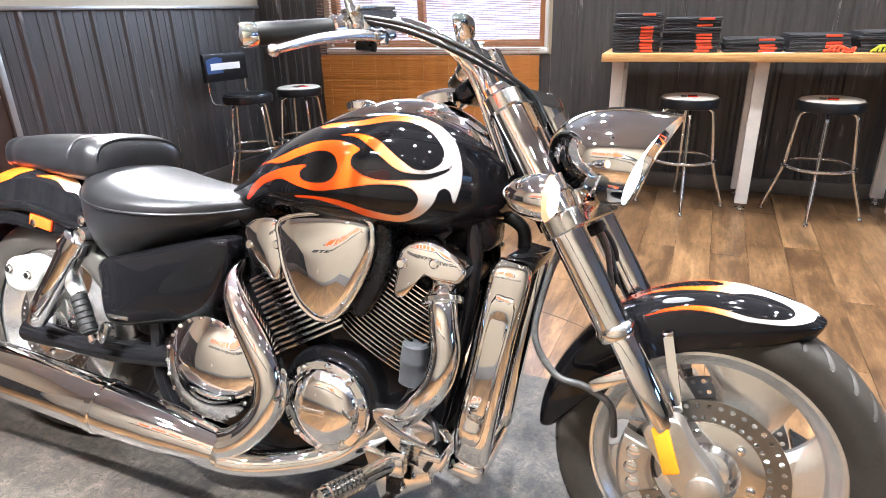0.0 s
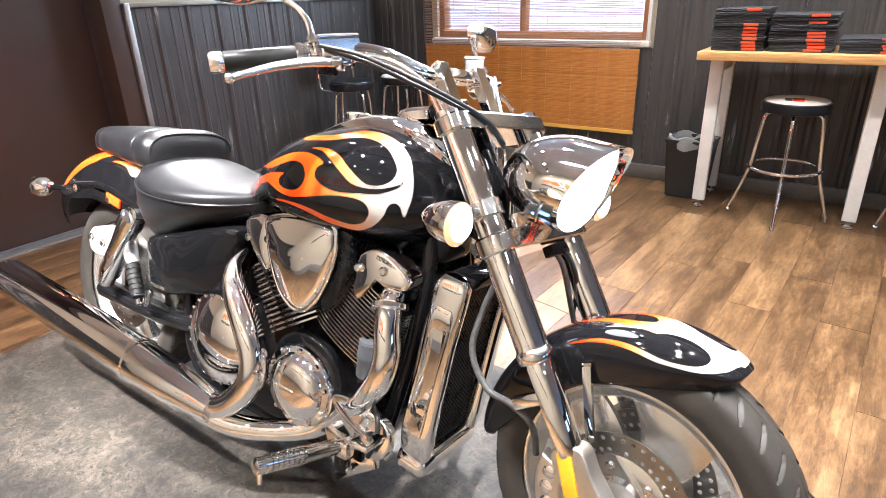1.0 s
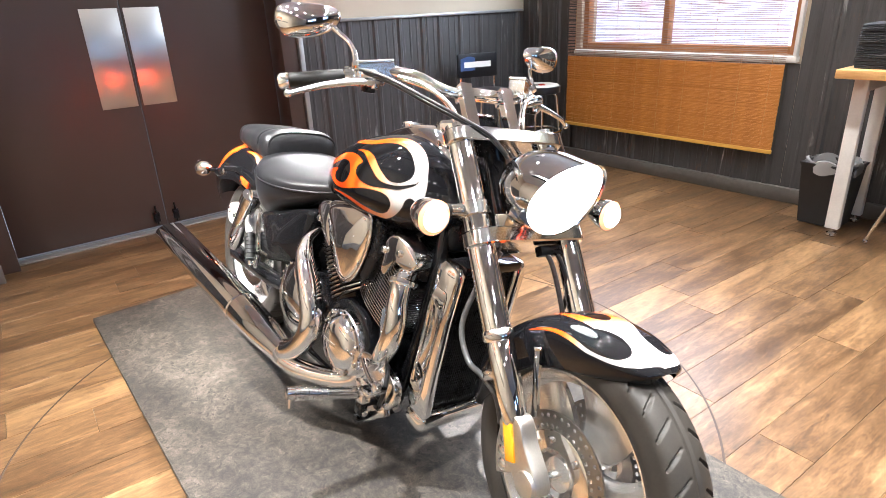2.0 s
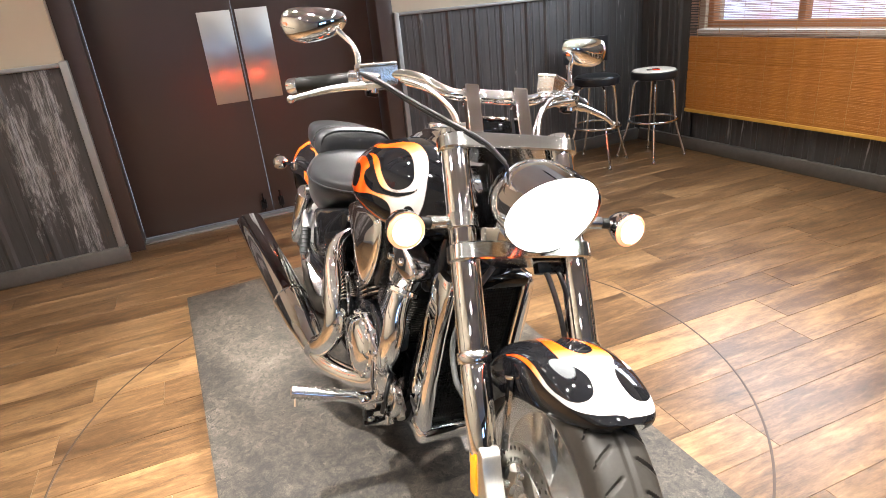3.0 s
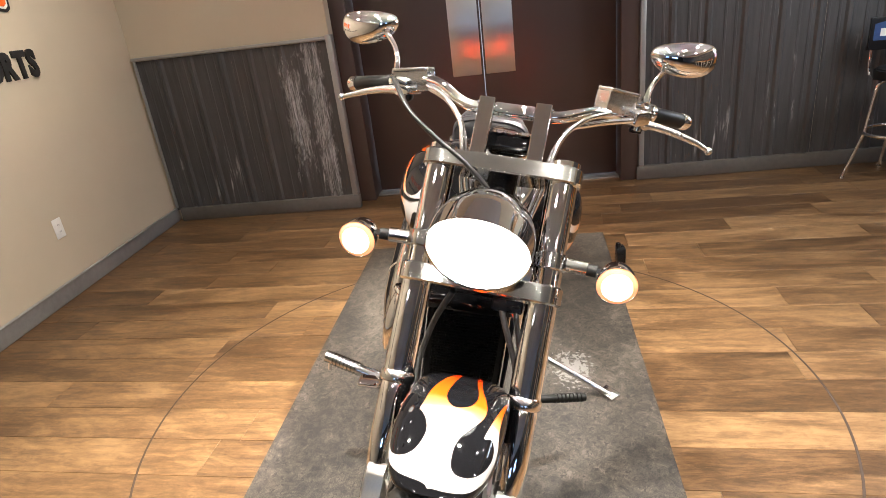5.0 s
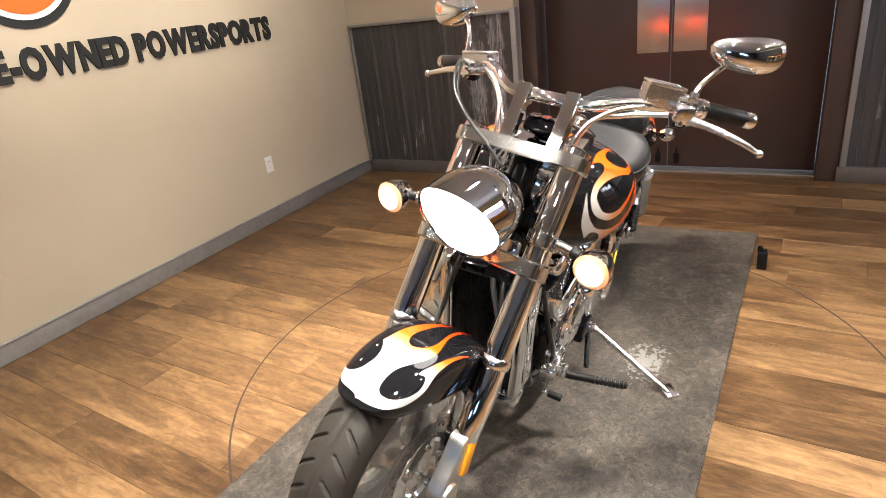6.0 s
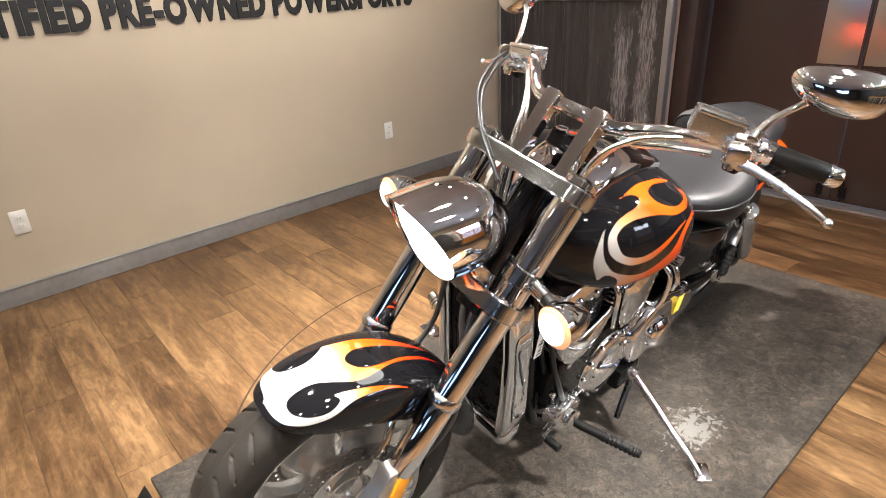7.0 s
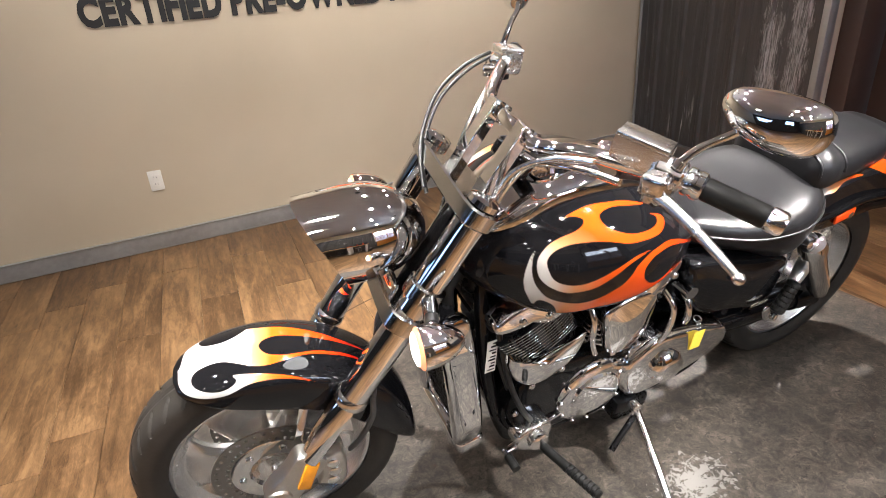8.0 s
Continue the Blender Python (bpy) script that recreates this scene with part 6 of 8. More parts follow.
# right side: air cleaner, covers
bm = bmesh.new()
shield = rounded([(-0.738, 0.750), (-0.63, 0.774), (-0.528, 0.770), (-0.510, 0.740), (-0.515, 0.685), (-0.548, 0.605), (-0.595, 0.546), (-0.640, 0.532), (-0.692, 0.566), (-0.728, 0.636), (-0.742, 0.700)], 4)
plate(bm, shield, -0.115, -0.200, 0.022, 0.016)
AIR = on_bike("air_cleaner", bm, CHROME, None, "chrome shield-shaped air cleaner cover")
bm = bmesh.new()
c = V((-0.61, 0, 0.66))
rings(bm, [[((x - c.x) * 1.03 + c.x, y, (z - c.z) * 1.03 + c.z) for x, z in shield] for y in (-0.10, -0.176)])
on_bike("air_box", bm, SATIN_BLACK, AIR, "black air box behind the cover")
bm = bmesh.new()
rim = [V((x, -0.184, z)) for x, z in shield]
tube(bm, rim + rim[:2], 0.0065, 10)
on_bike("rim_bead", bm, CHROME, AIR, "raised chrome rim bead")
bm = bmesh.new()
plate(bm, rounded([(-0.50, 0.77), (-0.47, 0.74), (-0.485, 0.64), (-0.535, 0.55), (-0.56, 0.57), (-0.515, 0.66), (-0.505, 0.74)], 4), -0.10, -0.178, 0.012)
on_bike("air_duct", bm, SATIN_BLACK, AIR)
bm = bmesh.new()
lathe(bm, [(0, 0.136), (0.045, 0.137), (0.052, 0.134), (0.057, 0.124), (0.070, 0.105), (0.082, 0.07), (0.088, 0.035), (0.090, 0.002)], (-0.956, -0.125, 0.354), (-0.956, -1, 0.354), 64)
BIGC = on_bike("clutch_cover", bm, CHROME, None, "large domed chrome side cover")
for k in range(22):
    a = 2 * math.pi * k / 22
    bm = bmesh.new()
    p = V((-0.956 + 0.130 * math.cos(a), -0.176, 0.354 + 0.130 * math.sin(a)))
    lathe(bm, [(0, 0.006), (0.005, 0.006), (0.007, 0.004), (0.0075, 0.001)], p, p + V((0, -1, 0)), 10)
    on_bike("cover_bolt", bm, CHROME, BIGC)
bm = bmesh.new()
lathe(bm, [(0, 0.112), (0.03, 0.112), (0.036, 0.108), (0.038, 0.092), (0.046, 0.088), (0.060, 0.076), (0.067, 0.05), (0.069, 0.02), (0.0695, 0.002)], (-0.622, -0.150, 0.326), (-0.622, -1, 0.326), 56)
LOWC = on_bike("crank_cover", bm, CHROME, None, "round chrome crank cover")
bm = bmesh.new()
box(bm, (-0.672, -0.222, 0.322), (-0.60, -0.214, 0.332), 0.002)
on_bike("badge_strip", bm, ALU, LOWC)
for k in range(10):
    a = 2 * math.pi * k / 10 + 0.2
    bm = bmesh.new()
    p = V((-0.622 + 0.101 * math.cos(a), -0.187, 0.326 + 0.101 * math.sin(a)))
    lathe(bm, [(0, 0.008), (0.006, 0.008), (0.009, 0.005), (0.0095, 0.001)], p, p + V((0, -1, 0)), 10)
    on_bike("cover_bolt", bm, CHROME, LOWC)
bm = bmesh.new()
lathe(bm, [(0, 0.024), (0.004, 0.030), (0.05, 0.030), (0.054, 0.032), (0.062, 0.032), (0.066, 0.030), (0.095, 0.030), (0.10, 0.026)], (-0.425, -0.14, 0.405), (-0.405, -0.155, 0.62), 24)
on_bike("oil_filter", bm, GREY_PLASTIC, ENGINE, "small grey cylindrical can beside the front pipe")

# exhaust: two headers into one long slash-cut silencer
for pts, r in (([(-0.872, -0.15, 0.632), (-0.860, -0.195, 0.605), (-0.838, -0.218, 0.568), (-0.806, -0.228, 0.522), (-0.756, -0.235, 0.452), (-0.728, -0.238, 0.388), (-0.733, -0.245, 0.320), (-0.774, -0.255, 0.262), (-0.83, -0.265, 0.226), (-0.90, -0.272, 0.215)], [0.008, 0.018, 0.028, 0.034, 0.037, 0.037, 0.036, 0.035, 0.035, 0.035]), ([(-0.372, -0.11, 0.645), (-0.352, -0.165, 0.618), (-0.338, -0.190, 0.565), (-0.328, -0.198, 0.510), (-0.340, -0.200, 0.450), (-0.376, -0.190, 0.394), (-0.440, -0.158, 0.325), (-0.545, -0.135, 0.235), (-0.637, -0.165, 0.186), (-0.76, -0.235, 0.175), (-0.86, -0.264, 0.182), (-0.95, -0.275, 0.205)], 0.031)):
    bm = bmesh.new()
    bent(bm, pts, r, 24, 8)
    pipe = on_bike("exhaust_pipe", bm, CHROME, None, "bent chrome exhaust header")
    if r != 0.031:
        continue
    bm = bmesh.new()
    p, q = V(pts[1]), V(pts[2])
    d = (q - p).normalized()
    lathe(bm, [(0, 0.040), (0.004, 0.045), (0.014, 0.045), (0.018, 0.040)], p, q, 24)
    on_bike("pipe_flange", bm, CHROME, pipe)
bm = bmesh.new()
ax0, ax1 = V((-0.84, -0.272, 0.212)), V((-1.99, -0.322, 0.352))
d = (ax1 - ax0).normalized()
u = d.orthogonal().normalized()
u = (V((0, 0, 1)) - d * d.z).normalized()
w = d.cross(u)
loops = []
for s, r in ((0, 0.040), (0.06, 0.046), (0.16, 0.058), (0.30, 0.064), (0.60, 0.066), (0.9, 0.064), (1.158, 0.060)):
    lp = []
    for t in np.linspace(0, 2 * math.pi, 40, endpoint=False):
        cut = 0.055 * math.cos(t) * max(0, (s - 0.6) / 0.558) ** 2
        lp.append(ax0 + d * (s - cut) + (u * math.cos(t) + w * math.sin(t)) * r)
    loops.append(lp)
cc = sum(loops[-1], V()) / 40
for f, k in ((0.93, 0.0), (0.90, 0.01), (0.86, 0.10), (0.5, 0.11)):
    loops.append([cc + (q - cc) * f - d * k for q in loops[6]])
rings(bm, loops)
SIL = on_bike("silencer", bm, CHROME, None, "long slash-cut chrome silencer")
bm = bmesh.new()
lathe(bm, [(0, 0.0655), (0.003, 0.0685), (0.02, 0.0685), (0.023, 0.0655)], ax0 + d * 0.33, ax1, 40)
on_bike("clamp_band", bm, CHROME, SIL)

# radiator
RAD = pose(-0.222, 0, 0.68, 0, 10.5, 0)
bm = bmesh.new()
box(bm, (-0.02, -0.100, -0.455), (0.018, 0.100, 0.0), 0.006, RAD)
RADI = on_bike("radiator", bm, MESH_BLACK, None, "black radiator between chrome covers")
bm = bmesh.new()
for k in range(44):
    z = -0.010 - k * 0.0098
    box(bm, (0.019, -0.086, z - 0.0018), (0.023, 0.086, z + 0.0018), 0, RAD)
core = on_bike("core_stuff", bm, SATIN_BLACK, RADI)
tagged(core, kind="stuff")
bm = bmesh.new()
for k in range(22):
    y = -0.084 + k * 0.008
    box(bm, (0.0235, y - 0.0009, -0.44), (0.0255, y + 0.0009, -0.01), 0, RAD)
tagged(on_bike("core_grille", bm, SATIN_BLACK, RADI), kind="stuff")
for s in (-1, 1):
    bm = bmesh.new()
    loops = []
    for z, f, y in ((0.026, 0.35, 0.106), (0.022, 0.72, 0.110), (0.008, 0.94, 0.113), (-0.02, 1.0, 0.115), (-0.14, 1.0, 0.117), (-0.30, 1.0, 0.117), (-0.40, 1.02, 0.114), (-0.440, 0.94, 0.110), (-0.462, 0.70, 0.106), (-0.468, 0.35, 0.104)):
        mid = 0.002 + 0.016 * max(0.0, (-0.2 - z) / 0.26)
        lp = []
        for k in range(18):
            t = 2 * math.pi * k / 18
            c, w = math.cos(t), math.sin(t)
            lp.append(RAD @ V((mid + 0.044 * f * math.copysign(abs(c) ** 0.6, c), s * (y + 0.021 * f * math.copysign(abs(w) ** 0.6, w)), z)))
        loops.append(lp)
    rings(bm, loops)
    rc = on_bike("radiator_cover", bm, CHROME, RADI, "rounded chrome radiator side cover")
    bm = bmesh.new()
    rings(bm, [[RAD @ V((0.006 + x * 0.026 * f, s * d, -0.225 + z * 0.175 * f)) for x, z in rounded([(-1, -0.9), (0, -1), (1, -0.9), (1, 0), (1, 0.9), (0, 1), (-1, 0.9), (-1, 0)], 3)] for f, d in ((1.0, 0.137), (0.96, 0.1405), (0.80, 0.1400), (0.72, 0.1372))])
    on_bike("pressed_panel", bm, CHROME, rc, "pressed panel of the cover")
bm = bmesh.new()
box(bm, (-0.030, -0.128, -0.505), (0.058, 0.128, -0.448), 0.022, RAD, 4)
on_bike("radiator_chin", bm, CHROME, RADI, "chrome lower radiator cover")
bm = bmesh.new()
box(bm, (-0.02, -0.105, 0.0), (0.045, 0.105, 0.03), 0.008, RAD)
on_bike("radiator_cap_shroud", bm, BLACK, RADI)
bm = bmesh.new()
bent(bm, [(-0.235, 0.06, 0.69), (-0.24, 0.05, 0.75), (-0.30, 0.04, 0.78), (-0.38, 0.04, 0.76)], 0.016, 14)
on_bike("radiator_hose", bm, RUBBER, RADI)

# steel frame
FRAME = None
for pts, r, mat in (
    ([(-0.36, 0.0, 0.93), (-0.33, -0.05, 0.80), (-0.315, -0.085, 0.65), (-0.345, -0.100, 0.42), (-0.40, -0.105, 0.22), (-0.46, -0.11, 0.160), (-0.70, -0.115, 0.150), (-1.05, -0.12, 0.170), (-1.16, -0.12, 0.26), (-1.18, -0.12, 0.45), (-1.24, -0.12, 0.62)], 0.019, BLACK),
    ([(-0.36, 0.0, 0.93), (-0.33, 0.05, 0.80), (-0.315, 0.085, 0.65), (-0.345, 0.100, 0.42), (-0.40, 0.105, 0.22), (-0.46, 0.11, 0.160), (-0.70, 0.115, 0.150), (-1.05, 0.12, 0.170), (-1.16, 0.12, 0.26), (-1.18, 0.12, 0.45), (-1.24, 0.12, 0.62)], 0.019, BLACK),
    ([(-0.34, 0.0, 0.90), (-0.50, 0.0, 0.86), (-0.80, 0.0, 0.78), (-1.10, 0.0, 0.68)], 0.03, BLACK),
    ([(-0.92, -0.09, 0.72), (-1.15, -0.12, 0.66), (-1.40, -0.132, 0.66), (-1.62, -0.136, 0.70), (-1.80, -0.132, 0.68)], 0.015, BLACK),
    ([(-0.92, 0.09, 0.72), (-1.15, 0.12, 0.66), (-1.40, 0.132, 0.66), (-1.62, 0.136, 0.70), (-1.80, 0.132, 0.68)], 0.015, BLACK),
):
    bm = bmesh.new()
    bent(bm, pts, r, 14)
    FRAME = on_bike("frame_tube", bm, mat, None, "gloss black frame tube")
bm = bmesh.new()
box(bm, (-0.47, -0.07, 0.70), (-0.28, 0.07, 0.86), 0.03, None, 3)
box(bm, (-0.98, -0.07, 0.46), (-0.48, 0.07, 0.76), 0.03, None, 3)
box(bm, (-1.30, -0.10, 0.36), (-0.95, 0.10, 0.66), 0.04, None, 3)
on_bike("inner_body", bm, SATIN_BLACK, None, "dark parts between frame and engine")

# side covers
for s in (-1, 1):
    bm = bmesh.new()
    plate(bm, rounded([(-1.318, 0.590), (-1.15, 0.635), (-0.940, 0.684), (-0.903, 0.655), (-0.925, 0.570), (-1.000, 0.474), (-1.12, 0.440), (-1.26, 0.412), (-1.315, 0.43), (-1.33, 0.52)], 4), s * 0.10, s * 0.172, 0.026, 0.014)
    sc = on_bike("side_cover", bm, BLACK, None, "gloss black side cover")
    bm = bmesh.new()
    box(bm, (-1.275, s * 0.185 - 0.003, 0.442), (-1.205, s * 0.185 + 0.003, 0.452), 0.001)
    on_bike("badge_strip", bm, ALU, sc)

# rear wheel, swing arm and shocks
REAR = wheel("rear_wheel", (RX, 0, RZ), 0.333, 0.18, 0.240, None, "polished cast rear wheel", False)
for s in (-1, 1):
    bm = bmesh.new()
    bent(bm, [(-1.08, s * 0.12, 0.34), (-1.30, s * 0.125, 0.325), (-1.52, s * 0.125, 0.325), (-1.66, s * 0.122, 0.33)], [0.03, 0.034, 0.032, 0.036], 16)
    on_bike("swing_arm", bm, BLACK, None, "gloss black swing arm")
    bm = bmesh.new()
    a, b = V((-1.345, s * 0.195, 0.655)), V((-1.555, s * 0.185, 0.375))
    lathe(bm, [(0, 0.020), (0.006, 0.036), (0.035, 0.040), (0.05, 0.040), (0.055, 0.034), (0.28, 0.034), (0.29, 0.030)], a, b, 32)
    sh = on_bike("rear_shock", bm, CHROME, None, "chrome-covered rear shock")
    bm = bmesh.new()
    lathe(bm, [(0, 0.012), (0.004, 0.020), (0.03, 0.020), (0.034, 0.012)], a + V((0.01, s * -0.02, 0.0)), a + V((0.01, s, 0.0)), 20)
    on_bike("shock_eye", bm, POLISHED, sh)
    bm = bmesh.new()
    d = (b - a).normalized()
    lathe(bm, [(0, 0.022), (0.005, 0.028), (0.04, 0.026), (0.05, 0.02)], a + d * 0.285, b + d, 24)
    on_bike("shock_foot", bm, POLISHED, sh)
    # folded passenger peg on its polished hanger
    bm = bmesh.new()
    bent(bm, [(-1.50, s * 0.125, 0.555), (-1.455, s * 0.150, 0.535), (-1.405, s * 0.172, 0.508), (-1.375, s * 0.182, 0.487)], [0.022, 0.025, 0.022, 0.018], 16)
    lathe(bm, [(0, 0.010), (0.003, 0.017), (0.020, 0.017), (0.024, 0.011)], (-1.44, s * 0.150, 0.54), (-1.44, s, 0.54), 18)
    hanger = on_bike("passenger_peg_hanger", bm, SATIN_CAST, None, "cast aluminium passenger peg hanger")
    bm = bmesh.new()
    a, b = V((-1.378, s * 0.186, 0.490)), V((-1.318, s * 0.203, 0.392))
    lathe(bm, [(0, 0.012), (0.004, 0.019)] + [q for k in range(6) for q in ((0.006 + k * 0.017, 0.0215), (0.019 + k * 0.017, 0.0215), (0.020 + k * 0.017, 0.0185), (0.022 + k * 0.017, 0.0185))] + [(0.110, 0.020), (0.114, 0.012)], a, b, 22)
    folded = on_bike("passenger_peg", bm, RUBBER, hanger, "ribbed black rubber peg folded up")
    bm = bmesh.new()
    lathe(bm, [(0, 0.008), (0.003, 0.011), (0.020, 0.010), (0.024, 0.006)], b, b + (b - a), 14)
    box(bm, (-1.292, s * 0.196 - 0.008, 0.372), (-1.268, s * 0.196 + 0.008, 0.432), 0.004, Matrix.Translation((-1.28, 0, 0.40)) @ pose(0, 0, 0, 0, 28, 0) @ Matrix.Translation((1.28, 0, -0.40)))
    on_bike("peg_end", bm, CHROME, folded, "chrome peg end and clip")
    bm = bmesh.new()
    plate(bm, rounded([(-1.30, 0.70), (-1.36, 0.715), (-1.55, 0.675), (-1.75, 0.690), (-1.90, 0.665), (-1.93, 0.635), (-1.85, 0.625), (-1.70, 0.645), (-1.52, 0.630), (-1.36, 0.650)], 4), s * 0.128, s * 0.142, 0.004)
    rail = on_bike("fender_rail", bm, BLACK, None, "gloss black fender rail")
    for x, z in ((-1.40, 0.682), (-1.58, 0.660), (-1.80, 0.668)):
        bm = bmesh.new()
        lathe(bm, [(0, 0.014), (0.006, 0.014), (0.010, 0.009), (0.0105, 0.002)], (x, s * 0.141, z), (x, s, z), 16)
        on_bike("rail_bolt", bm, CHROME, rail)
    bm = bmesh.new()
    box(bm, (-1.595, s * 0.146 - 0.004, 0.647), (-1.511, s * 0.146 + 0.004, 0.678), 0.003, Matrix.Translation((-1.553, 0, 0.662)) @ pose(0, 0, 0, 0, 10, 0) @ Matrix.Translation((1.553, 0, -0.662)))
    on_bike("side_reflector", bm, ORANGE_REFLECTOR, rail, "orange side reflector")
    # rear signals
    c = V((-1.985, s * 0.175, 0.650))
    bm = bmesh.new()
    rod(bm, (-1.88, s * 0.10, 0.655), c + V((0.03, -s * 0.02, 0)), 0.011)
    rs = on_bike("rear_signal", bm, BLACK, None, "black rear signal stalk")
    bm = bmesh.new()
    lathe(bm, [(0, 0.006), (0.008, 0.020), (0.022, 0.032), (0.045, 0.038), (0.060, 0.038), (0.062, 0.036)], c + V((0.045, 0, 0)), c + V((-1, 0, 0)), 28)
    on_bike("housing", bm, CHROME, rs, "chrome bullet signal housing")
    bm = bmesh.new()
    lathe(bm, [(0, 0.036), (0.006, 0.034), (0.012, 0.02), (0.014, 0.003)], c + V((-0.017, 0, 0)), c + V((-1, 0, 0)), 28)
    on_bike("lens", bm, AMBER, rs, "amber signal lens")
bm = bmesh.new()
lathe(bm, [(0, 0.052), (0.012, 0.055), (0.04, 0.050), (0.055, 0.03), (0.058, 0.004)], (-2.0, 0, 0.66), (-3, 0, 0.75), 28)
on_bike("tail_light", bm, TAIL_GLASS, None, "lit red tail light")

# rear brake caliper over the disc
bm = bmesh.new()
plate(bm, rounded([(-1.695, 0.535), (-1.66, 0.556), (-1.60, 0.552), (-1.565, 0.525), (-1.575, 0.478), (-1.625, 0.455), (-1.685, 0.462), (-1.705, 0.495)], 3), -0.095, -0.158, 0.012)
plate(bm, rounded([(-1.68, 0.47), (-1.60, 0.47), (-1.585, 0.36), (-1.62, 0.30), (-1.665, 0.36)], 3), -0.098, -0.112, 0.004)
CAL = on_bike("rear_caliper", bm, SATIN_CAST, None, "cast aluminium rear brake caliper")
for x, z in ((-1.672, 0.520), (-1.598, 0.510)):
    bm = bmesh.new()
    lathe(bm, [(0, 0.013), (0.004, 0.013), (0.006, 0.009), (0.012, 0.009), (0.013, 0.003)], (x, -0.157, z), (x, -1, z), 12)
    on_bike("caliper_bolt", bm, CHROME, CAL)
# right footpeg, pedal and brackets
bm = bmesh.new()
plate(bm, rounded([(-0.50, 0.34), (-0.44, 0.355), (-0.33, 0.325), (-0.315, 0.27), (-0.345, 0.225), (-0.40, 0.235), (-0.47, 0.29)], 3), -0.16, -0.185, 0.006)
plate(bm, [(-0.52, 0.245), (-0.36, 0.235), (-0.35, 0.20), (-0.455, 0.130), (-0.475, 0.135)], -0.165, -0.185, 0.005)
PB = on_bike("peg_bracket", bm, POLISHED, None, "polished footpeg bracket")
bm = bmesh.new()
bent(bm, [(-0.475, -0.192, 0.330), (-0.42, -0.212, 0.318), (-0.36, -0.228, 0.312), (-0.318, -0.236, 0.318)], 0.0085, 12)
box(bm, (-0.345, -0.290, 0.314), (-0.295, -0.222, 0.330), 0.006)
on_bike("brake_pedal", bm, CHROME, PB, "chrome brake pedal")
for s in (-1, 1):
    o = V((-0.425, s * 0.19, 0.245)) if s < 0 else V((-0.46, 0.19, 0.225))
    e = V((-0.485, -0.43, 0.272)) if s < 0 else V((-0.515, 0.405, 0.232))
    d = (e - o).normalized()
    bm = bmesh.new()
    L = (e - o).length
    PR = 0.019 if s < 0 else 0.0135
    lathe(bm, [(0, 0.012), (0.04, 0.013), (0.045, PR), (L * 0.5, PR)] + [q for k in range(8) for q in ((L * 0.52 + k * 0.013, PR + 0.002), (L * 0.52 + k * 0.013 + 0.007, PR + 0.002), (L * 0.52 + k * 0.013 + 0.008, PR - 0.001), (L * 0.52 + k * 0.013 + 0.012, PR - 0.001))] + [(L, PR), (L + 0.004, 0.010)], o, e, 20)
    peg = on_bike("footpeg", bm, BRUSHED_CHROME if s < 0 else RUBBER, None, "ribbed footpeg")
    bm = bmesh.new()
    rod(bm, e - d * 0.012, e - d * 0.012 + V((0, 0, -0.045)), 0.006)
    on_bike("feeler_bolt", bm, CHROME, peg)
# master cylinder, its hose and the black lower bar of the right bracket
bm = bmesh.new()
rod(bm, (-0.44, -0.225, 0.160), (-0.44, -0.115, 0.160), 0.011, seg=14)
on_bike("lower_bar", bm, SATIN_BLACK, PB, "black lower cross bar")
bm = bmesh.new()
box(bm, (-0.44, -0.232, 0.185), (-0.405, -0.206, 0.265), 0.005)
box(bm, (-0.44, -0.206, 0.205), (-0.415, -0.12, 0.225), 0.004)
on_bike("front_plate", bm, SATIN_BLACK, PB, "black bracket plate")
bm = bmesh.new()
box(bm, (-0.445, -0.234, 0.225), (-0.400, -0.202, 0.268), 0.006)
for z in (0.275, 0.195):
    lathe(bm, [(0, 0.010), (0.006, 0.010), (0.009, 0.006), (0.0095, 0.001)], (-0.406, -0.218, z), (0.5, -0.218, z), 12)
on_bike("clamp_block", bm, POLISHED, PB, "polished clamp block with bolts")
bm = bmesh.new()
lathe(bm, [(0, 0.017), (0.004, 0.021), (0.05, 0.021), (0.055, 0.014), (0.075, 0.012)], (-0.40, -0.145, 0.26), (-0.33, -0.15, 0.22), 20)
on_bike("master_cylinder", bm, CAST, PB, "small cast brake master cylinder")
bm = bmesh.new()
bent(bm, [(-0.36, -0.20, 0.24), (-0.335, -0.205, 0.30), (-0.35, -0.19, 0.345), (-0.39, -0.165, 0.35), (-0.43, -0.15, 0.33)], 0.007, 10)
on_bike("brake_hose", bm, CABLE, PB, "black brake hose")
# left side: shift lever, side stand, primary and drive covers
bm = bmesh.new()
bent(bm, [(-0.54, 0.16, 0.255), (-0.47, 0.172, 0.228), (-0.42, 0.178, 0.212), (-0.37, 0.182, 0.205)], 0.007, 12)
rod(bm, (-0.372, 0.175, 0.205), (-0.372, 0.235, 0.205), 0.008)
SHIFT = on_bike("shift_lever", bm, CHROME, None, "chrome shift lever")
bm = bmesh.new()
rod(bm, (-0.372, 0.195, 0.205), (-0.372, 0.240, 0.205), 0.0125)
on_bike("toe_rubber", bm, RUBBER, SHIFT)
bm = bmesh.new()
rod(bm, (-0.39, 0.165, 0.205), (-0.62, 0.17, 0.285), 0.0034)
on_bike("shift_rod", bm, CHROME, SHIFT)
W2B = BIKE.inverted()
foot = W2B @ V((-0.705, 1.800, 0.030))
hinge = V((-0.80, 0.215, 0.215))
bm = bmesh.new()
bent(bm, [hinge, hinge.lerp(foot, 0.4), hinge.lerp(foot, 0.82), foot + V((0.012, 0.004, 0.004))], [0.0125, 0.0115, 0.0105, 0.009], 14)
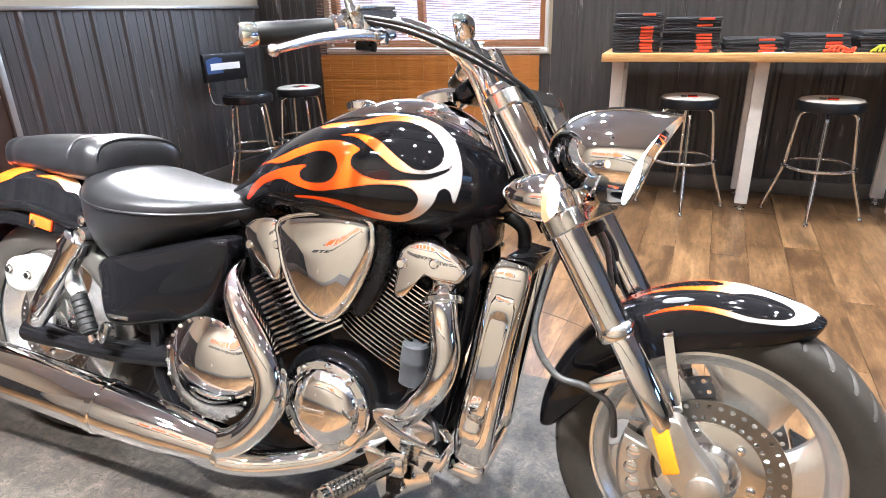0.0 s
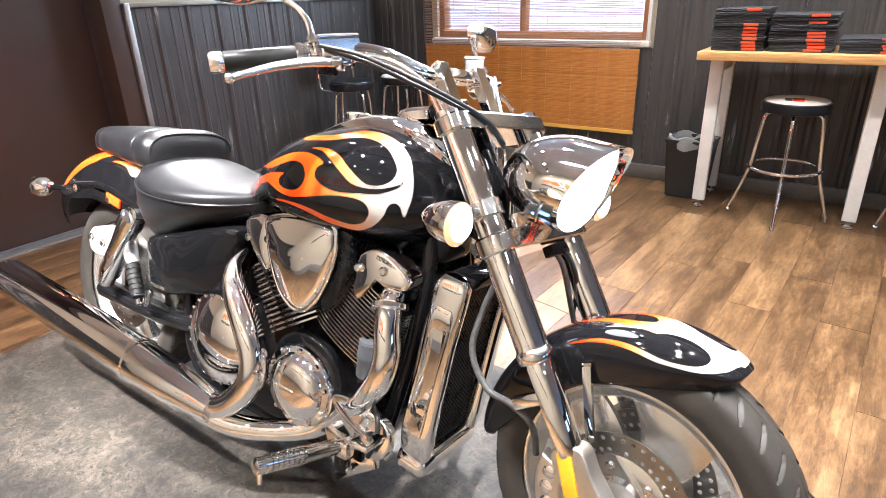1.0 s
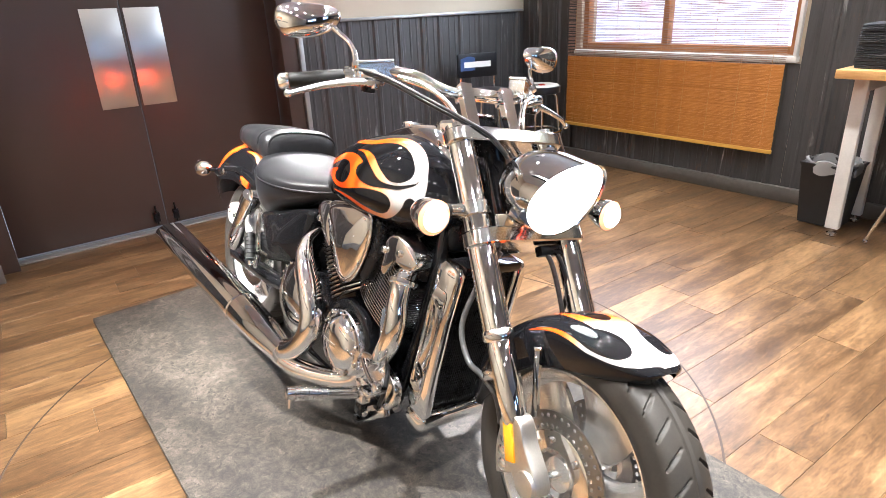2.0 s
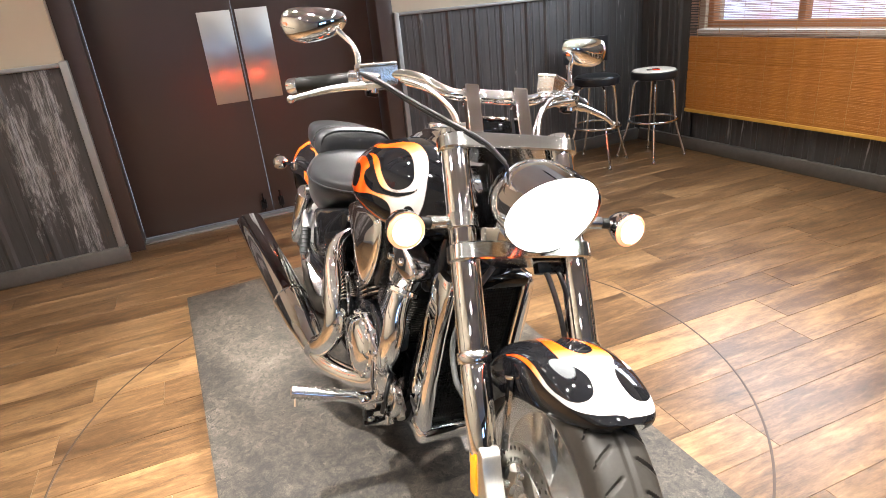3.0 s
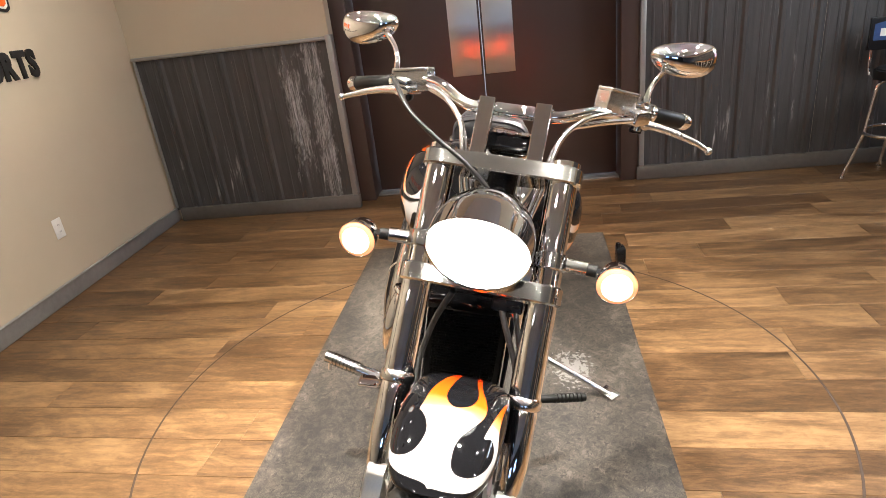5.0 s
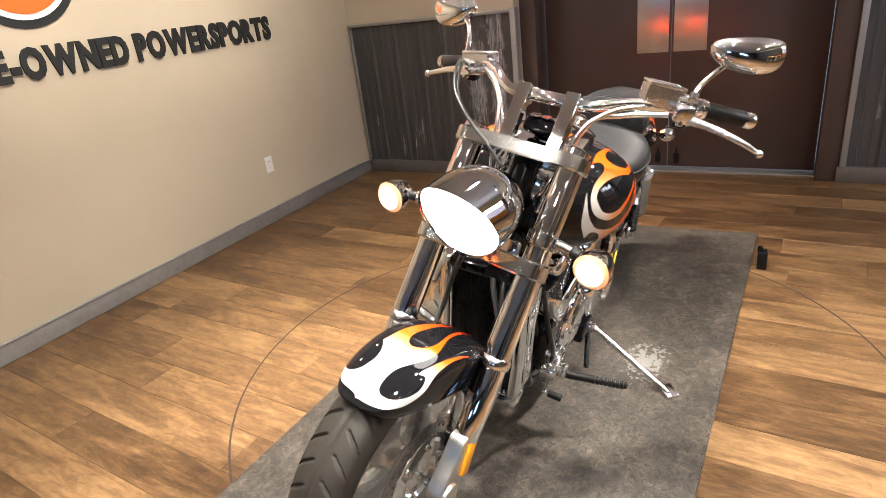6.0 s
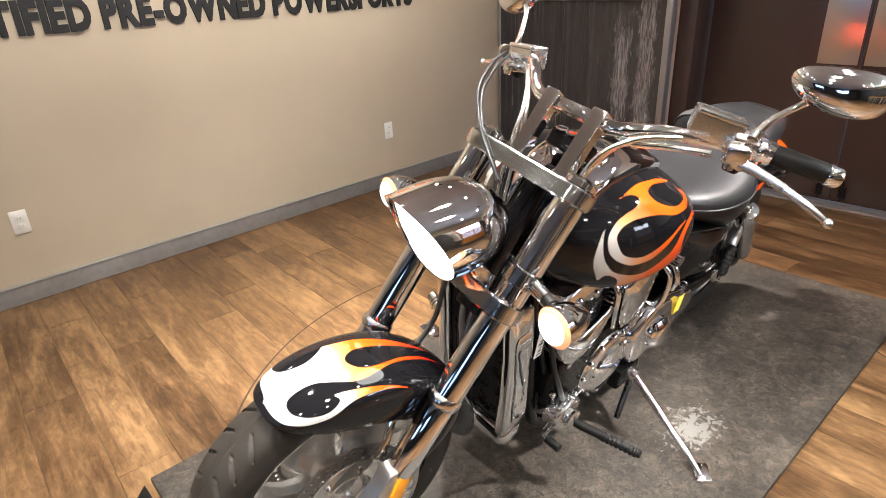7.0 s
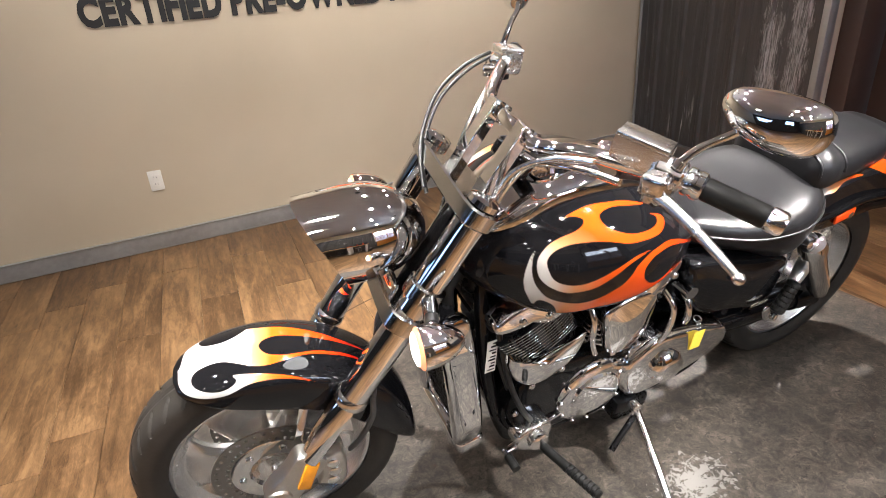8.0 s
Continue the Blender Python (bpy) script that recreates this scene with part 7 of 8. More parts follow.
box(bm, (foot.x - 0.03, foot.y - 0.02, foot.z - 0.006), (foot.x + 0.035, foot.y + 0.025, foot.z + 0.008), 0.004, Matrix.Translation(foot) @ pose(0, 0, 0, LEAN_LEFT, 0, 40) @ Matrix.Translation(-foot))
STAND = on_bike("side_stand", bm, POLISHED, None, "bright steel side stand, folded out")
bm = bmesh.new()
lathe(bm, [(0, 0.018), (0.004, 0.022), (0.03, 0.022), (0.034, 0.016)], hinge + V((0, -0.02, 0)), hinge + V((0, 1, 0)), 20)
on_bike("pivot", bm, CHROME, STAND)
bm = bmesh.new()
box(bm, (-0.86, 0.12, 0.16), (-0.74, 0.20, 0.24), 0.012)
rod(bm, (-0.83, 0.20, 0.16), (-0.72, 0.24, 0.085), 0.010)
on_bike("stand_bracket", bm, SATIN_BLACK, STAND)
bm = bmesh.new()
lathe(bm, [(0, 0.118), (0.045, 0.118), (0.056, 0.110), (0.062, 0.090), (0.064, 0.082), (0.072, 0.078), (0.076, 0.05), (0.077, 0.002)], (-0.655, 0.115, 0.310), (-0.655, 1, 0.310), 48)
PRI = on_bike("generator_cover", bm, CHROME, None, "round chrome generator cover")
for k in range(12):
    a = 2 * math.pi * k / 12
    bm = bmesh.new()
    p = V((-0.655 + 0.111 * math.cos(a), 0.166, 0.31 + 0.111 * math.sin(a)))
    lathe(bm, [(0, 0.0075), (0.008, 0.0075), (0.011, 0.005), (0.0115, 0.001)], p, p + V((0, 1, 0)), 10)
    on_bike("cover_bolt", bm, CHROME, PRI)
bm = bmesh.new()
plate(bm, rounded([(-0.73, 0.40), (-0.82, 0.475), (-0.93, 0.470), (-1.06, 0.44), (-1.115, 0.40), (-1.10, 0.34), (-0.95, 0.275), (-0.80, 0.255), (-0.74, 0.30)], 4), 0.11, 0.205, 0.024, 0.008)
DRV = on_bike("drive_cover", bm, CHROME, None, "chrome output drive cover")
bm = bmesh.new()
lathe(bm, [(0, 0.058), (0.02, 0.058), (0.035, 0.046), (0.04, 0.03), (0.041, 0.003)], (-0.865, 0.20, 0.365), (-0.865, 1, 0.365), 32)
on_bike("drive_boss", bm, CHROME, DRV)
bm = bmesh.new()
lathe(bm, [(0, 0.05), (0.02, 0.052), (0.10, 0.058), (0.11, 0.05), (0.112, 0.004)], (-1.50, 0.115, 0.33), (-1.75, 0.117, 0.33), 28)
bent(bm, [(-1.05, 0.12, 0.36), (-1.30, 0.122, 0.34), (-1.52, 0.12, 0.33)], 0.04, 20)
on_bike("final_drive", bm, BLACK, None, "gloss black shaft drive housing")
bm = bmesh.new()
plate(bm, rounded([(-0.632, 0.622), (-0.70, 0.655), (-0.785, 0.645), (-0.795, 0.56), (-0.772, 0.485), (-0.715, 0.452), (-0.665, 0.468), (-0.642, 0.54)], 3), 0.12, 0.182, 0.014, 0.010)
on_bike("intake_cover", bm, CHROME, ENGINE, "chrome wedge cover between the cylinders")
bm = bmesh.new()
plate(bm, rounded([(-0.360, 0.560), (-0.43, 0.530), (-0.52, 0.560), (-0.580, 0.575), (-0.560, 0.50), (-0.500, 0.452), (-0.430, 0.440), (-0.375, 0.485)], 3), 0.11, 0.176, 0.014, 0.006)
on_bike("cylinder_skirt", bm, CHROME, ENGINE, "chrome skirt below the front cylinder fins")
bm = bmesh.new()
plate(bm, rounded([(-0.42, 0.45), (-0.55, 0.47), (-0.70, 0.46), (-0.78, 0.44), (-0.80, 0.36), (-0.74, 0.24), (-0.55, 0.19), (-0.43, 0.23), (-0.385, 0.33)], 3), 0.10, 0.158, 0.02, 0.004)
on_bike("left_crankcase_cover", bm, BLACK, ENGINE, "gloss black crankcase cover")
for x, z in ((-0.44, 0.425), (-0.53, 0.452), (-0.70, 0.440), (-0.425, 0.265), (-0.40, 0.335), (-0.49, 0.215), (-0.775, 0.30)):
    bm = bmesh.new()
    lathe(bm, [(0, 0.010), (0.008, 0.010), (0.011, 0.007), (0.0115, 0.001)], (x, 0.156, z), (x, 1, z), 12)
    on_bike("case_bolt", bm, CHROME, ENGINE)
for pts, r in (([(-0.60, 0.13, 0.64), (-0.60, 0.165, 0.60), (-0.605, 0.17, 0.53), (-0.63, 0.165, 0.47)], 0.009), ([(-0.83, 0.16, 0.62), (-0.84, 0.20, 0.58), (-0.835, 0.205, 0.50), (-0.82, 0.19, 0.44)], 0.008), ([(-0.345, 0.12, 0.62), (-0.375, 0.15, 0.46), (-0.41, 0.17, 0.36), (-0.45, 0.17, 0.29)], 0.008)):
    bm = bmesh.new()
    bent(bm, pts, r, 10)
    on_bike("hard_line", bm, CABLE if pts[0][0] > -0.4 else CHROME, ENGINE, "bent hard line")
# shift linkage and peg hanger
bm = bmesh.new()
plate(bm, rounded([(-0.50, 0.285), (-0.44, 0.295), (-0.395, 0.265), (-0.405, 0.215), (-0.45, 0.195), (-0.50, 0.215)], 3), 0.150, 0.200, 0.010, 0.004)
lathe(bm, [(0, 0.026), (0.006, 0.030), (0.022, 0.030), (0.028, 0.022), (0.030, 0.003)], (-0.455, 0.195, 0.245), (-0.455, 1, 0.245), 24)
on_bike("peg_hanger", bm, POLISHED, None, "polished left footpeg hanger")
bm = bmesh.new()
bent(bm, [(-0.90, 0.13, 0.60), (-0.905, 0.18, 0.58), (-0.905, 0.20, 0.54), (-0.915, 0.19, 0.50)], 0.010, 12)
rod(bm, (-0.90, 0.15, 0.61), (-0.90, 0.195, 0.61), 0.02)
on_bike("ignition_lock", bm, CHROME, None, "chrome ignition lock")
# key tag
bm = bmesh.new()
ring_torus(bm, (-0.93, 0.215, 0.525), (1, 0.3, 0), 0.011, 0.0016, 20, 6)
for k in range(5):
    ring_torus(bm, (-0.940 - k * 0.004, 0.215, 0.508 - k * 0.0085), (1, 0.3, 0) if k % 2 else (0.2, 1, 0), 0.0055, 0.0012, 14, 6)
KEY = on_bike("key_chain", bm, CHROME, None, "key chain with a yellow tag")
bm = bmesh.new()
box(bm, (-0.985, 0.213, 0.395), (-0.945, 0.2145, 0.465), 0.0004, None, 1)
on_bike("tag", bm, YELLOW_TAG, KEY, "yellow paper price tag")
for pts in ([(-0.30, -0.06, 0.86), (-0.34, -0.09, 0.80), (-0.38, -0.10, 0.74), (-0.46, -0.09, 0.70)], [(-0.30, 0.05, 0.88), (-0.33, 0.09, 0.82), (-0.36, 0.11, 0.74), (-0.42, 0.10, 0.66)], [(-0.28, 0.03, 0.84), (-0.30, 0.06, 0.76), (-0.33, 0.08, 0.68), (-0.36, 0.10, 0.52), (-0.40, 0.12, 0.38)], [(-0.50, -0.10, 0.52), (-0.46, -0.14, 0.47), (-0.42, -0.15, 0.40), (-0.46, -0.15, 0.33)]):
    bm = bmesh.new()
    bent(bm, pts, 0.0075, 10)
    on_bike("wiring_loom", bm, CABLE)
# maker's plate on the frame beside the steering head
bm = bmesh.new()
box(bm, (-0.345, 0.122, 0.49), (-0.315, 0.1235, 0.60), 0.0004, None, 1)
PLATE = on_bike("frame_label", bm, PLATE_WHITE, FRAME, "white printed label strip on the frame")
for k in range(9):
    bm = bmesh.new()
    z = 0.497 + k * 0.0115
    box(bm, (-0.341, 0.1236, z), (-0.322 - 0.004 * (k % 3), 0.1240, z + 0.004 + 0.002 * (k % 2)))
    on_bike("printed_bar", bm, SATIN_BLACK, PLATE)


# ---- lettering and fittings on the south wall ----
def letters(text, x0, x1, z0, z1, thing_ob, mat, depth=0.012, bold=0.052):
    """Solid letters in the built-in font on the south wall, first letter at x0, running to x1."""
    shapes = []
    for ch in text:
        if ch == " ":
            shapes.append(None)
            continue
        cu = bpy.data.curves.new("letter", "FONT")
        cu.body, cu.offset, cu.extrude, cu.resolution_u = ch, bold, 0.05, 3
        o = new("letter_shape", cu)
        bpy.context.view_layer.update()
        me = bpy.data.meshes.new_from_object(o.evaluated_get(bpy.context.evaluated_depsgraph_get()))
        bpy.data.objects.remove(o)
        co = np.empty(len(me.vertices) * 3)
        me.vertices.foreach_get("co", co)
        shapes.append((me, co.reshape(-1, 3)))
    cap = [c[:, 1].max() for c in (q[1] for q in shapes if q) if c[:, 1].min() > -0.1]
    top = np.median(cap)
    gap, word = 0.045, 0.30
    total = sum((q[1][:, 0].max() - q[1][:, 0].min() + gap) if q else word for q in shapes) - gap - 0.05 * text.count("R")
    k, x = (x0 - x1) / total, 0.0
    for i, q in enumerate(shapes):
        if q is None:
            x += word
            continue
        me, co = q
        c = co.copy()
        lo = c[:, 0].min()
        wide = c[:, 0].max() - lo
        px = x0 - (c[:, 0] - lo + x) * k
        pz = z0 + c[:, 1] / top * (z1 - z0)
        py = SOUTH + 0.0005 + (c[:, 2] - c[:, 2].min()) / max(np.ptp(c[:, 2]), 1e-6) * depth
        me.vertices.foreach_set("co", np.stack([px, py, pz], 1).ravel())
        me.flip_normals()
        me.update()
        me.materials.clear()
        me.materials.append(mat)
        o = new("letter", me)
        o.parent = thing_ob
        x += wide + gap - (0.05 if text[i] == "R" else 0.0)


sign = thing("wall_lettering", SOUTH_TURN, "black raised letters reading CERTIFIED PRE-OWNED POWERSPORTS on the wall", "sign")
letters("CERTIFIED PRE-OWNED POWERSPORTS", 0.532, -2.205, 1.238, 1.377, sign, LETTER_BLACK)

logo = thing("wall_logo", SOUTH_TURN, "large orange logo with white and black outlines above the lettering", "logo sign")


def wall_slab(name, outline, y0, y1, mat):
    bm = bmesh.new()
    plate(bm, outline, SOUTH + y0, SOUTH + y1)
    return part(name, bm, mat, logo)


def disc_line(cx, cz, r, n=48):
    return [(cx + r * math.cos(2 * math.pi * k / n), cz + r * math.sin(2 * math.pi * k / n)) for k in range(n)]


for r, y, mat, nm in ((0.30, 0.006, LETTER_BLACK, "black_border"), (0.262, 0.010, LOGO_WHITE, "white_border"), (0.235, 0.014, LOGO_ORANGE, "orange_disc")):
    wall_slab(nm, disc_line(-0.62, 1.755, r), 0.0005, y, mat)
for k in range(7):
    cx = -0.968 - k * 0.181
    for g, y, mat, nm in ((0.028, 0.006, LETTER_BLACK, "black_outline"), (0.012, 0.010, LOGO_WHITE, "white_outline"), (0.0, 0.014, LOGO_ORANGE, "orange_shape")):
        w, b = 0.072 + g, 1.615 - g
        wall_slab(nm, rounded([(cx - w, b), (cx, b - 0.006), (cx + w, b), (cx + w, b + 0.18), (cx + w * 0.8, 1.90 + g), (cx, 1.91 + g), (cx - w * 0.8, 1.90 + g), (cx - w, b + 0.18)], 3), 0.0005 + 0.0003 * (k % 2), y + 0.0003 * (k % 2), mat)

for x in (-1.912, 0.393):
    out = thing("wall_outlet", SOUTH_TURN @ pose(x, SOUTH, 0.403), "white duplex electrical outlet on the beige wall", "outlet", "wall outlets")
    bm = bmesh.new()
    box(bm, (-0.036, 0.0005, -0.058), (0.036, 0.006, 0.058), 0.0025)
    part("cover_plate", bm, PLATE_WHITE, out)
    for z in (-0.02, 0.02):
        bm = bmesh.new()
        box(bm, (-0.017, 0.006, z - 0.014), (0.017, 0.0085, z + 0.014), 0.002)
        part("socket", bm, PLATE_WHITE, out)
        for sx in (-0.006, 0.006):
            bm = bmesh.new()
            box(bm, (sx - 0.001, 0.0086, z - 0.003), (sx + 0.001, 0.0090, z + 0.006))
            part("slot", bm, SATIN_BLACK, out)

# ---- stools ----
def stool(m, top_mat, label, group, back=False):
    st = thing("bar_stool", m, label, "stool", group)
    bm = bmesh.new()
    lathe(bm, [(0, 0.165), (0.004, 0.176), (0.052, 0.178), (0.060, 0.174), (0.066, 0.160)], (0, 0, 0.686), (0, 0, 1), 48)
    part("seat", bm, VINYL, st, "black vinyl seat band")
    bm = bmesh.new()
    lathe(bm, [(0, 0.166), (0.008, 0.160), (0.014, 0.13), (0.017, 0.06), (0.018, 0.003)], (0, 0, 0.750), (0, 0, 1), 48)
    part("seat_top", bm, top_mat, st)
    if top_mat is STOOL_WHITE:
        bm = bmesh.new()
        box(bm, (-0.02, -0.12, 0.7668), (0.035, -0.02, 0.7685), 0.0005)
        part("print", bm, RED_REFLECTOR, st, "red printed stripe")
        bm = bmesh.new()
        box(bm, (-0.06, -0.11, 0.7668), (-0.025, -0.03, 0.7685), 0.0005)
        part("print", bm, SATIN_BLACK, st, "black printed stripe")
    for k in range(4):
        a = k * math.pi / 2
        o = V((math.cos(a), math.sin(a), 0))
        bm = bmesh.new()
        bent(bm, [o * 0.04 + V((0, 0, 0.676)), o * 0.10 + V((0, 0, 0.678)), o * 0.140 + V((0, 0, 0.655)), o * 0.152 + V((0, 0, 0.60)), o * 0.166 + V((0, 0, 0.46)), o * 0.178 + V((0, 0, 0.335)), o * 0.200 + V((0, 0, 0.24)), o * 0.240 + V((0, 0, 0.10)), o * 0.264 + V((0, 0, 0.008))], 0.0105, 12)
        leg = part("leg", bm, CHROME, st)
        bm = bmesh.new()
        lathe(bm, [(0, 0.011), (0.004, 0.014), (0.018, 0.013), (0.022, 0.010)], o * 0.263, o * 0.258 + V((0, 0, 0.03)), 14)
        part("foot_cap", bm, CHROME, leg)
    bm = bmesh.new()
    ring_torus(bm, (0, 0, 0.335), (0, 0, 1), 0.190, 0.0115, 56, 12)
    part("foot_ring", bm, CHROME, st, "chrome foot ring")
    if back:
        for s in (-1, 1):
            bm = bmesh.new()
            bent(bm, [(s * 0.10, 0.10, 0.674), (s * 0.145, 0.175, 0.672), (s * 0.155, 0.205, 0.70), (s * 0.158, 0.215, 0.80), (s * 0.158, 0.222, 0.90)], 0.010, 12)
            part("back_post", bm, CHROME, st)
        bm = bmesh.new()
        loops = []
        for x in np.linspace(-0.18, 0.18, 11):
            y = 0.232 - 0.35 * x * x
            loops.append([(x, y + dy, z) for dy, z in ((-0.014, 0.842), (-0.018, 0.855), (-0.018, 1.025), (-0.014, 1.038), (0.014, 1.038), (0.018, 1.025), (0.018, 0.855), (0.014, 0.842))])
        rings(bm, loops)
        bk = part("backrest", bm, VINYL, st, "black vinyl backrest")
        bm = bmesh.new()
        loops = [[(x, 0.232 - 0.35 * x * x - 0.0192, z) for z in (0.925, 0.972)] + [(x, 0.232 - 0.35 * x * x - 0.0185, z) for z in (0.972, 0.925)] for x in np.linspace(-0.125, 0.125, 9)]
        rings(bm, loops)
        part("brand_mark", bm, LOGO_WHITE, bk, "white brand mark shown as a bar")
        bm = bmesh.new()
        loops = [[(x, 0.232 - 0.35 * x * x - 0.0188, z) for z in (0.90, 1.02 - 0.25 * abs(x + 0.08))] + [(x, 0.232 - 0.35 * x * x - 0.0183, z) for z in (1.02 - 0.25 * abs(x + 0.08), 0.90)] for x in np.linspace(-0.16, -0.02, 7)]
        rings(bm, loops)
        part("blue_print", bm, BLUE_CLOTH, bk, "blue printed patch")
    for o in st.children_recursive:
        for q in o.data.vertices:
            q.co.z = q.co.z * 0.918 if q.co.z < 0.80 else q.co.z * 0.98 - 0.0496
    return st


stool(pose(0.153, 4.235, 0, 0, 0, 4), STOOL_WHITE, "chrome bar stool with white-topped black seat under the bench", "stools under the bench")
stool(pose(0.91, 4.23, 0, 0, 0, -12), STOOL_WHITE, "chrome bar stool with white-topped black seat under the bench", "stools under the bench")
stool(pose(-2.86, 3.87, 0, 0, 0, 75), VINYL, "chrome bar stool with black seat and backrest in the corner", "stools in the corner", True)
stool(pose(-2.70, 4.30, 0, 0, 0, 52), STOOL_WHITE, "chrome bar stool with a white printed seat top by the window", "stools in the corner")

# ---- workbench and folded trousers ----
bench = thing("workbench", pose(0, 0, 0), "butcher-block workbench on white steel legs along the wall", "workbench")
bm = bmesh.new()
box(bm, (-0.375, 4.055, 0.908), (2.5, 4.625, 0.955), 0.005)
part("worktop", bm, BENCH_WOOD, bench, "pale butcher-block worktop")
for x in (-0.286, 0.525, 1.335, 2.145):
    for y in (4.215, 4.56):
        bm = bmesh.new()
        box(bm, (x - 0.036, y - 0.022, 0.045), (x + 0.036, y + 0.022, 0.906), 0.006)
        leg = part("leg", bm, WHITE_PAINT, bench, "white square steel leg")
        bm = bmesh.new()
        lathe(bm, [(0, 0.026), (0.006, 0.030), (0.018, 0.028), (0.024, 0.012), (0.046, 0.011)], (x, y, 0), (x, y, 1), 20)
        part("levelling_foot", bm, CHROME, leg)
    bm = bmesh.new()
    box(bm, (x - 0.03, 4.238, 0.83), (x + 0.03, 4.538, 0.89), 0.004)
    part("cross_rail", bm, WHITE_PAINT, bench)

rng = random.Random(11)


def folded(x0, x1, y0, y1, h, orange):
    """A folded garment: soft slab with folds on its front edge and an orange label."""
    g = thing("folded_trousers", pose((x0 + x1) / 2, (y0 + y1) / 2, 0), "folded charcoal trousers with orange label in a stack", "trousers", "folded trousers on the bench")
    w, d = (x1 - x0) / 2, (y1 - y0) / 2
    bm = bmesh.new()
    loops = []
    for x in np.linspace(-w, w, 9):
        k = 1 - 0.10 * (abs(x) / w) ** 6
        s = h * (0.5 + 0.08 * math.sin(x * 31 + x0 * 9))
        loops.append([(x, y, z) for y, z in ((-d * k, s * 0.45), (-d * k + 0.006, 0.0008), (d * k - 0.006, 0.0008), (d * k, s * 0.5), (d * k - 0.006, h - 0.0006), (-d * k + 0.006, h - 0.0006), (-d * k, s * 1.35), (-d * k + 0.005, s))])
    rings(bm, loops)
    part("cloth", bm, DENIM, g)
    if orange:
        bm = bmesh.new()
        box(bm, (w * 0.18, -d - 0.003, h * 0.14), (w * 0.72, -d + 0.02, h * 0.92), 0.002)
        part("label", bm, ORANGE_CLOTH, g, "orange label")
    return g


for x0, x1, n, hh in ((-0.325, -0.055, 12, 0.0185), (-0.035, 0.275, 11, 0.0175), (0.30, 0.605, 5, 0.0150), (0.63, 0.925, 5, 0.019), (0.965, 1.25, 5, 0.021)):
    z = 0.9555
    for k in range(n):
        j = rng.uniform(-0.008, 0.008)
        g = folded(x0 + j, x1 + j, 4.13 + rng.uniform(-0.006, 0.006), 4.44, hh, k < n * 0.5 or k == n - 1 or rng.random() < 0.2)
        g.matrix_basis = Matrix.Translation((0, 0, z)) @ g.matrix_basis @ pose(0, 0, 0, 0, 0, rng.uniform(-1.6, 1.6))
        z += hh
for mat, x, lab in ((ORANGE_CLOTH, 0.87, "crumpled orange cloth lying on the workbench"), (YELLOW_CLOTH, 1.08, "crumpled yellow-green cloth lying on the workbench")):
    bm = bmesh.new()
    for k in range(7):
        a = k * 0.9
        bent(bm, [(x - 0.07 + k * 0.02, 4.085, 0.961), (x - 0.05 + k * 0.018, 4.09 + 0.012 * math.sin(a), 0.975 + 0.018 * math.sin(a)), (x + k * 0.012, 4.10, 0.97 + 0.02 * math.cos(a)), (x + 0.06 - k * 0.004, 4.095, 0.962)], 0.0065, 8, 4)
    tagged(part("folded_cloth", bm, mat), lab, "cloth")
bm = bmesh.new()
box(bm, (0.50, 4.075, 0.9555), (0.66, 4.12, 0.9575), 0.0005)
tagged(part("paper_slip", bm, PLATE_WHITE), "white paper slip lying on the workbench", "paper")

# ---- waste bin ----
wb = thing("waste_bin", pose(-0.41, 4.42, 0), "black plastic waste bin with a clear liner bag", "bin")
bm = bmesh.new()
loops = []
for z, w, d in ((0.002, 0.105, 0.085), (0.006, 0.112, 0.092), (0.36, 0.135, 0.115), (0.375, 0.143, 0.122), (0.385, 0.143, 0.122), (0.385, 0.128, 0.108), (0.10, 0.108, 0.09)):
    loops.append([(x * w, y * d, z) for x, y in rounded([(1, -0.7), (0.85, -1), (-0.85, -1), (-1, -0.7), (-1, 0.7), (-0.85, 1), (0.85, 1), (1, 0.7)], 2)])
rings(bm, loops)
part("tub", bm, BIN_BLACK, wb)
bm = bmesh.new()
loops = []
for z, w in ((0.33, 1.05), (0.375, 1.08), (0.395, 1.06), (0.40, 0.95), (0.36, 0.86)):
    loops.append([(0.143 * w * math.cos(t) * (1 + 0.03 * math.sin(9 * t)), 0.122 * w * math.sin(t) * (1 + 0.03 * math.cos(7 * t)), z + 0.012 * math.sin(5 * t + z * 40)) for t in np.linspace(0, 2 * math.pi, 48, endpoint=False)])
rings(bm, loops, False)
part("liner_bag", bm, BAG, wb, "clear plastic liner bag")

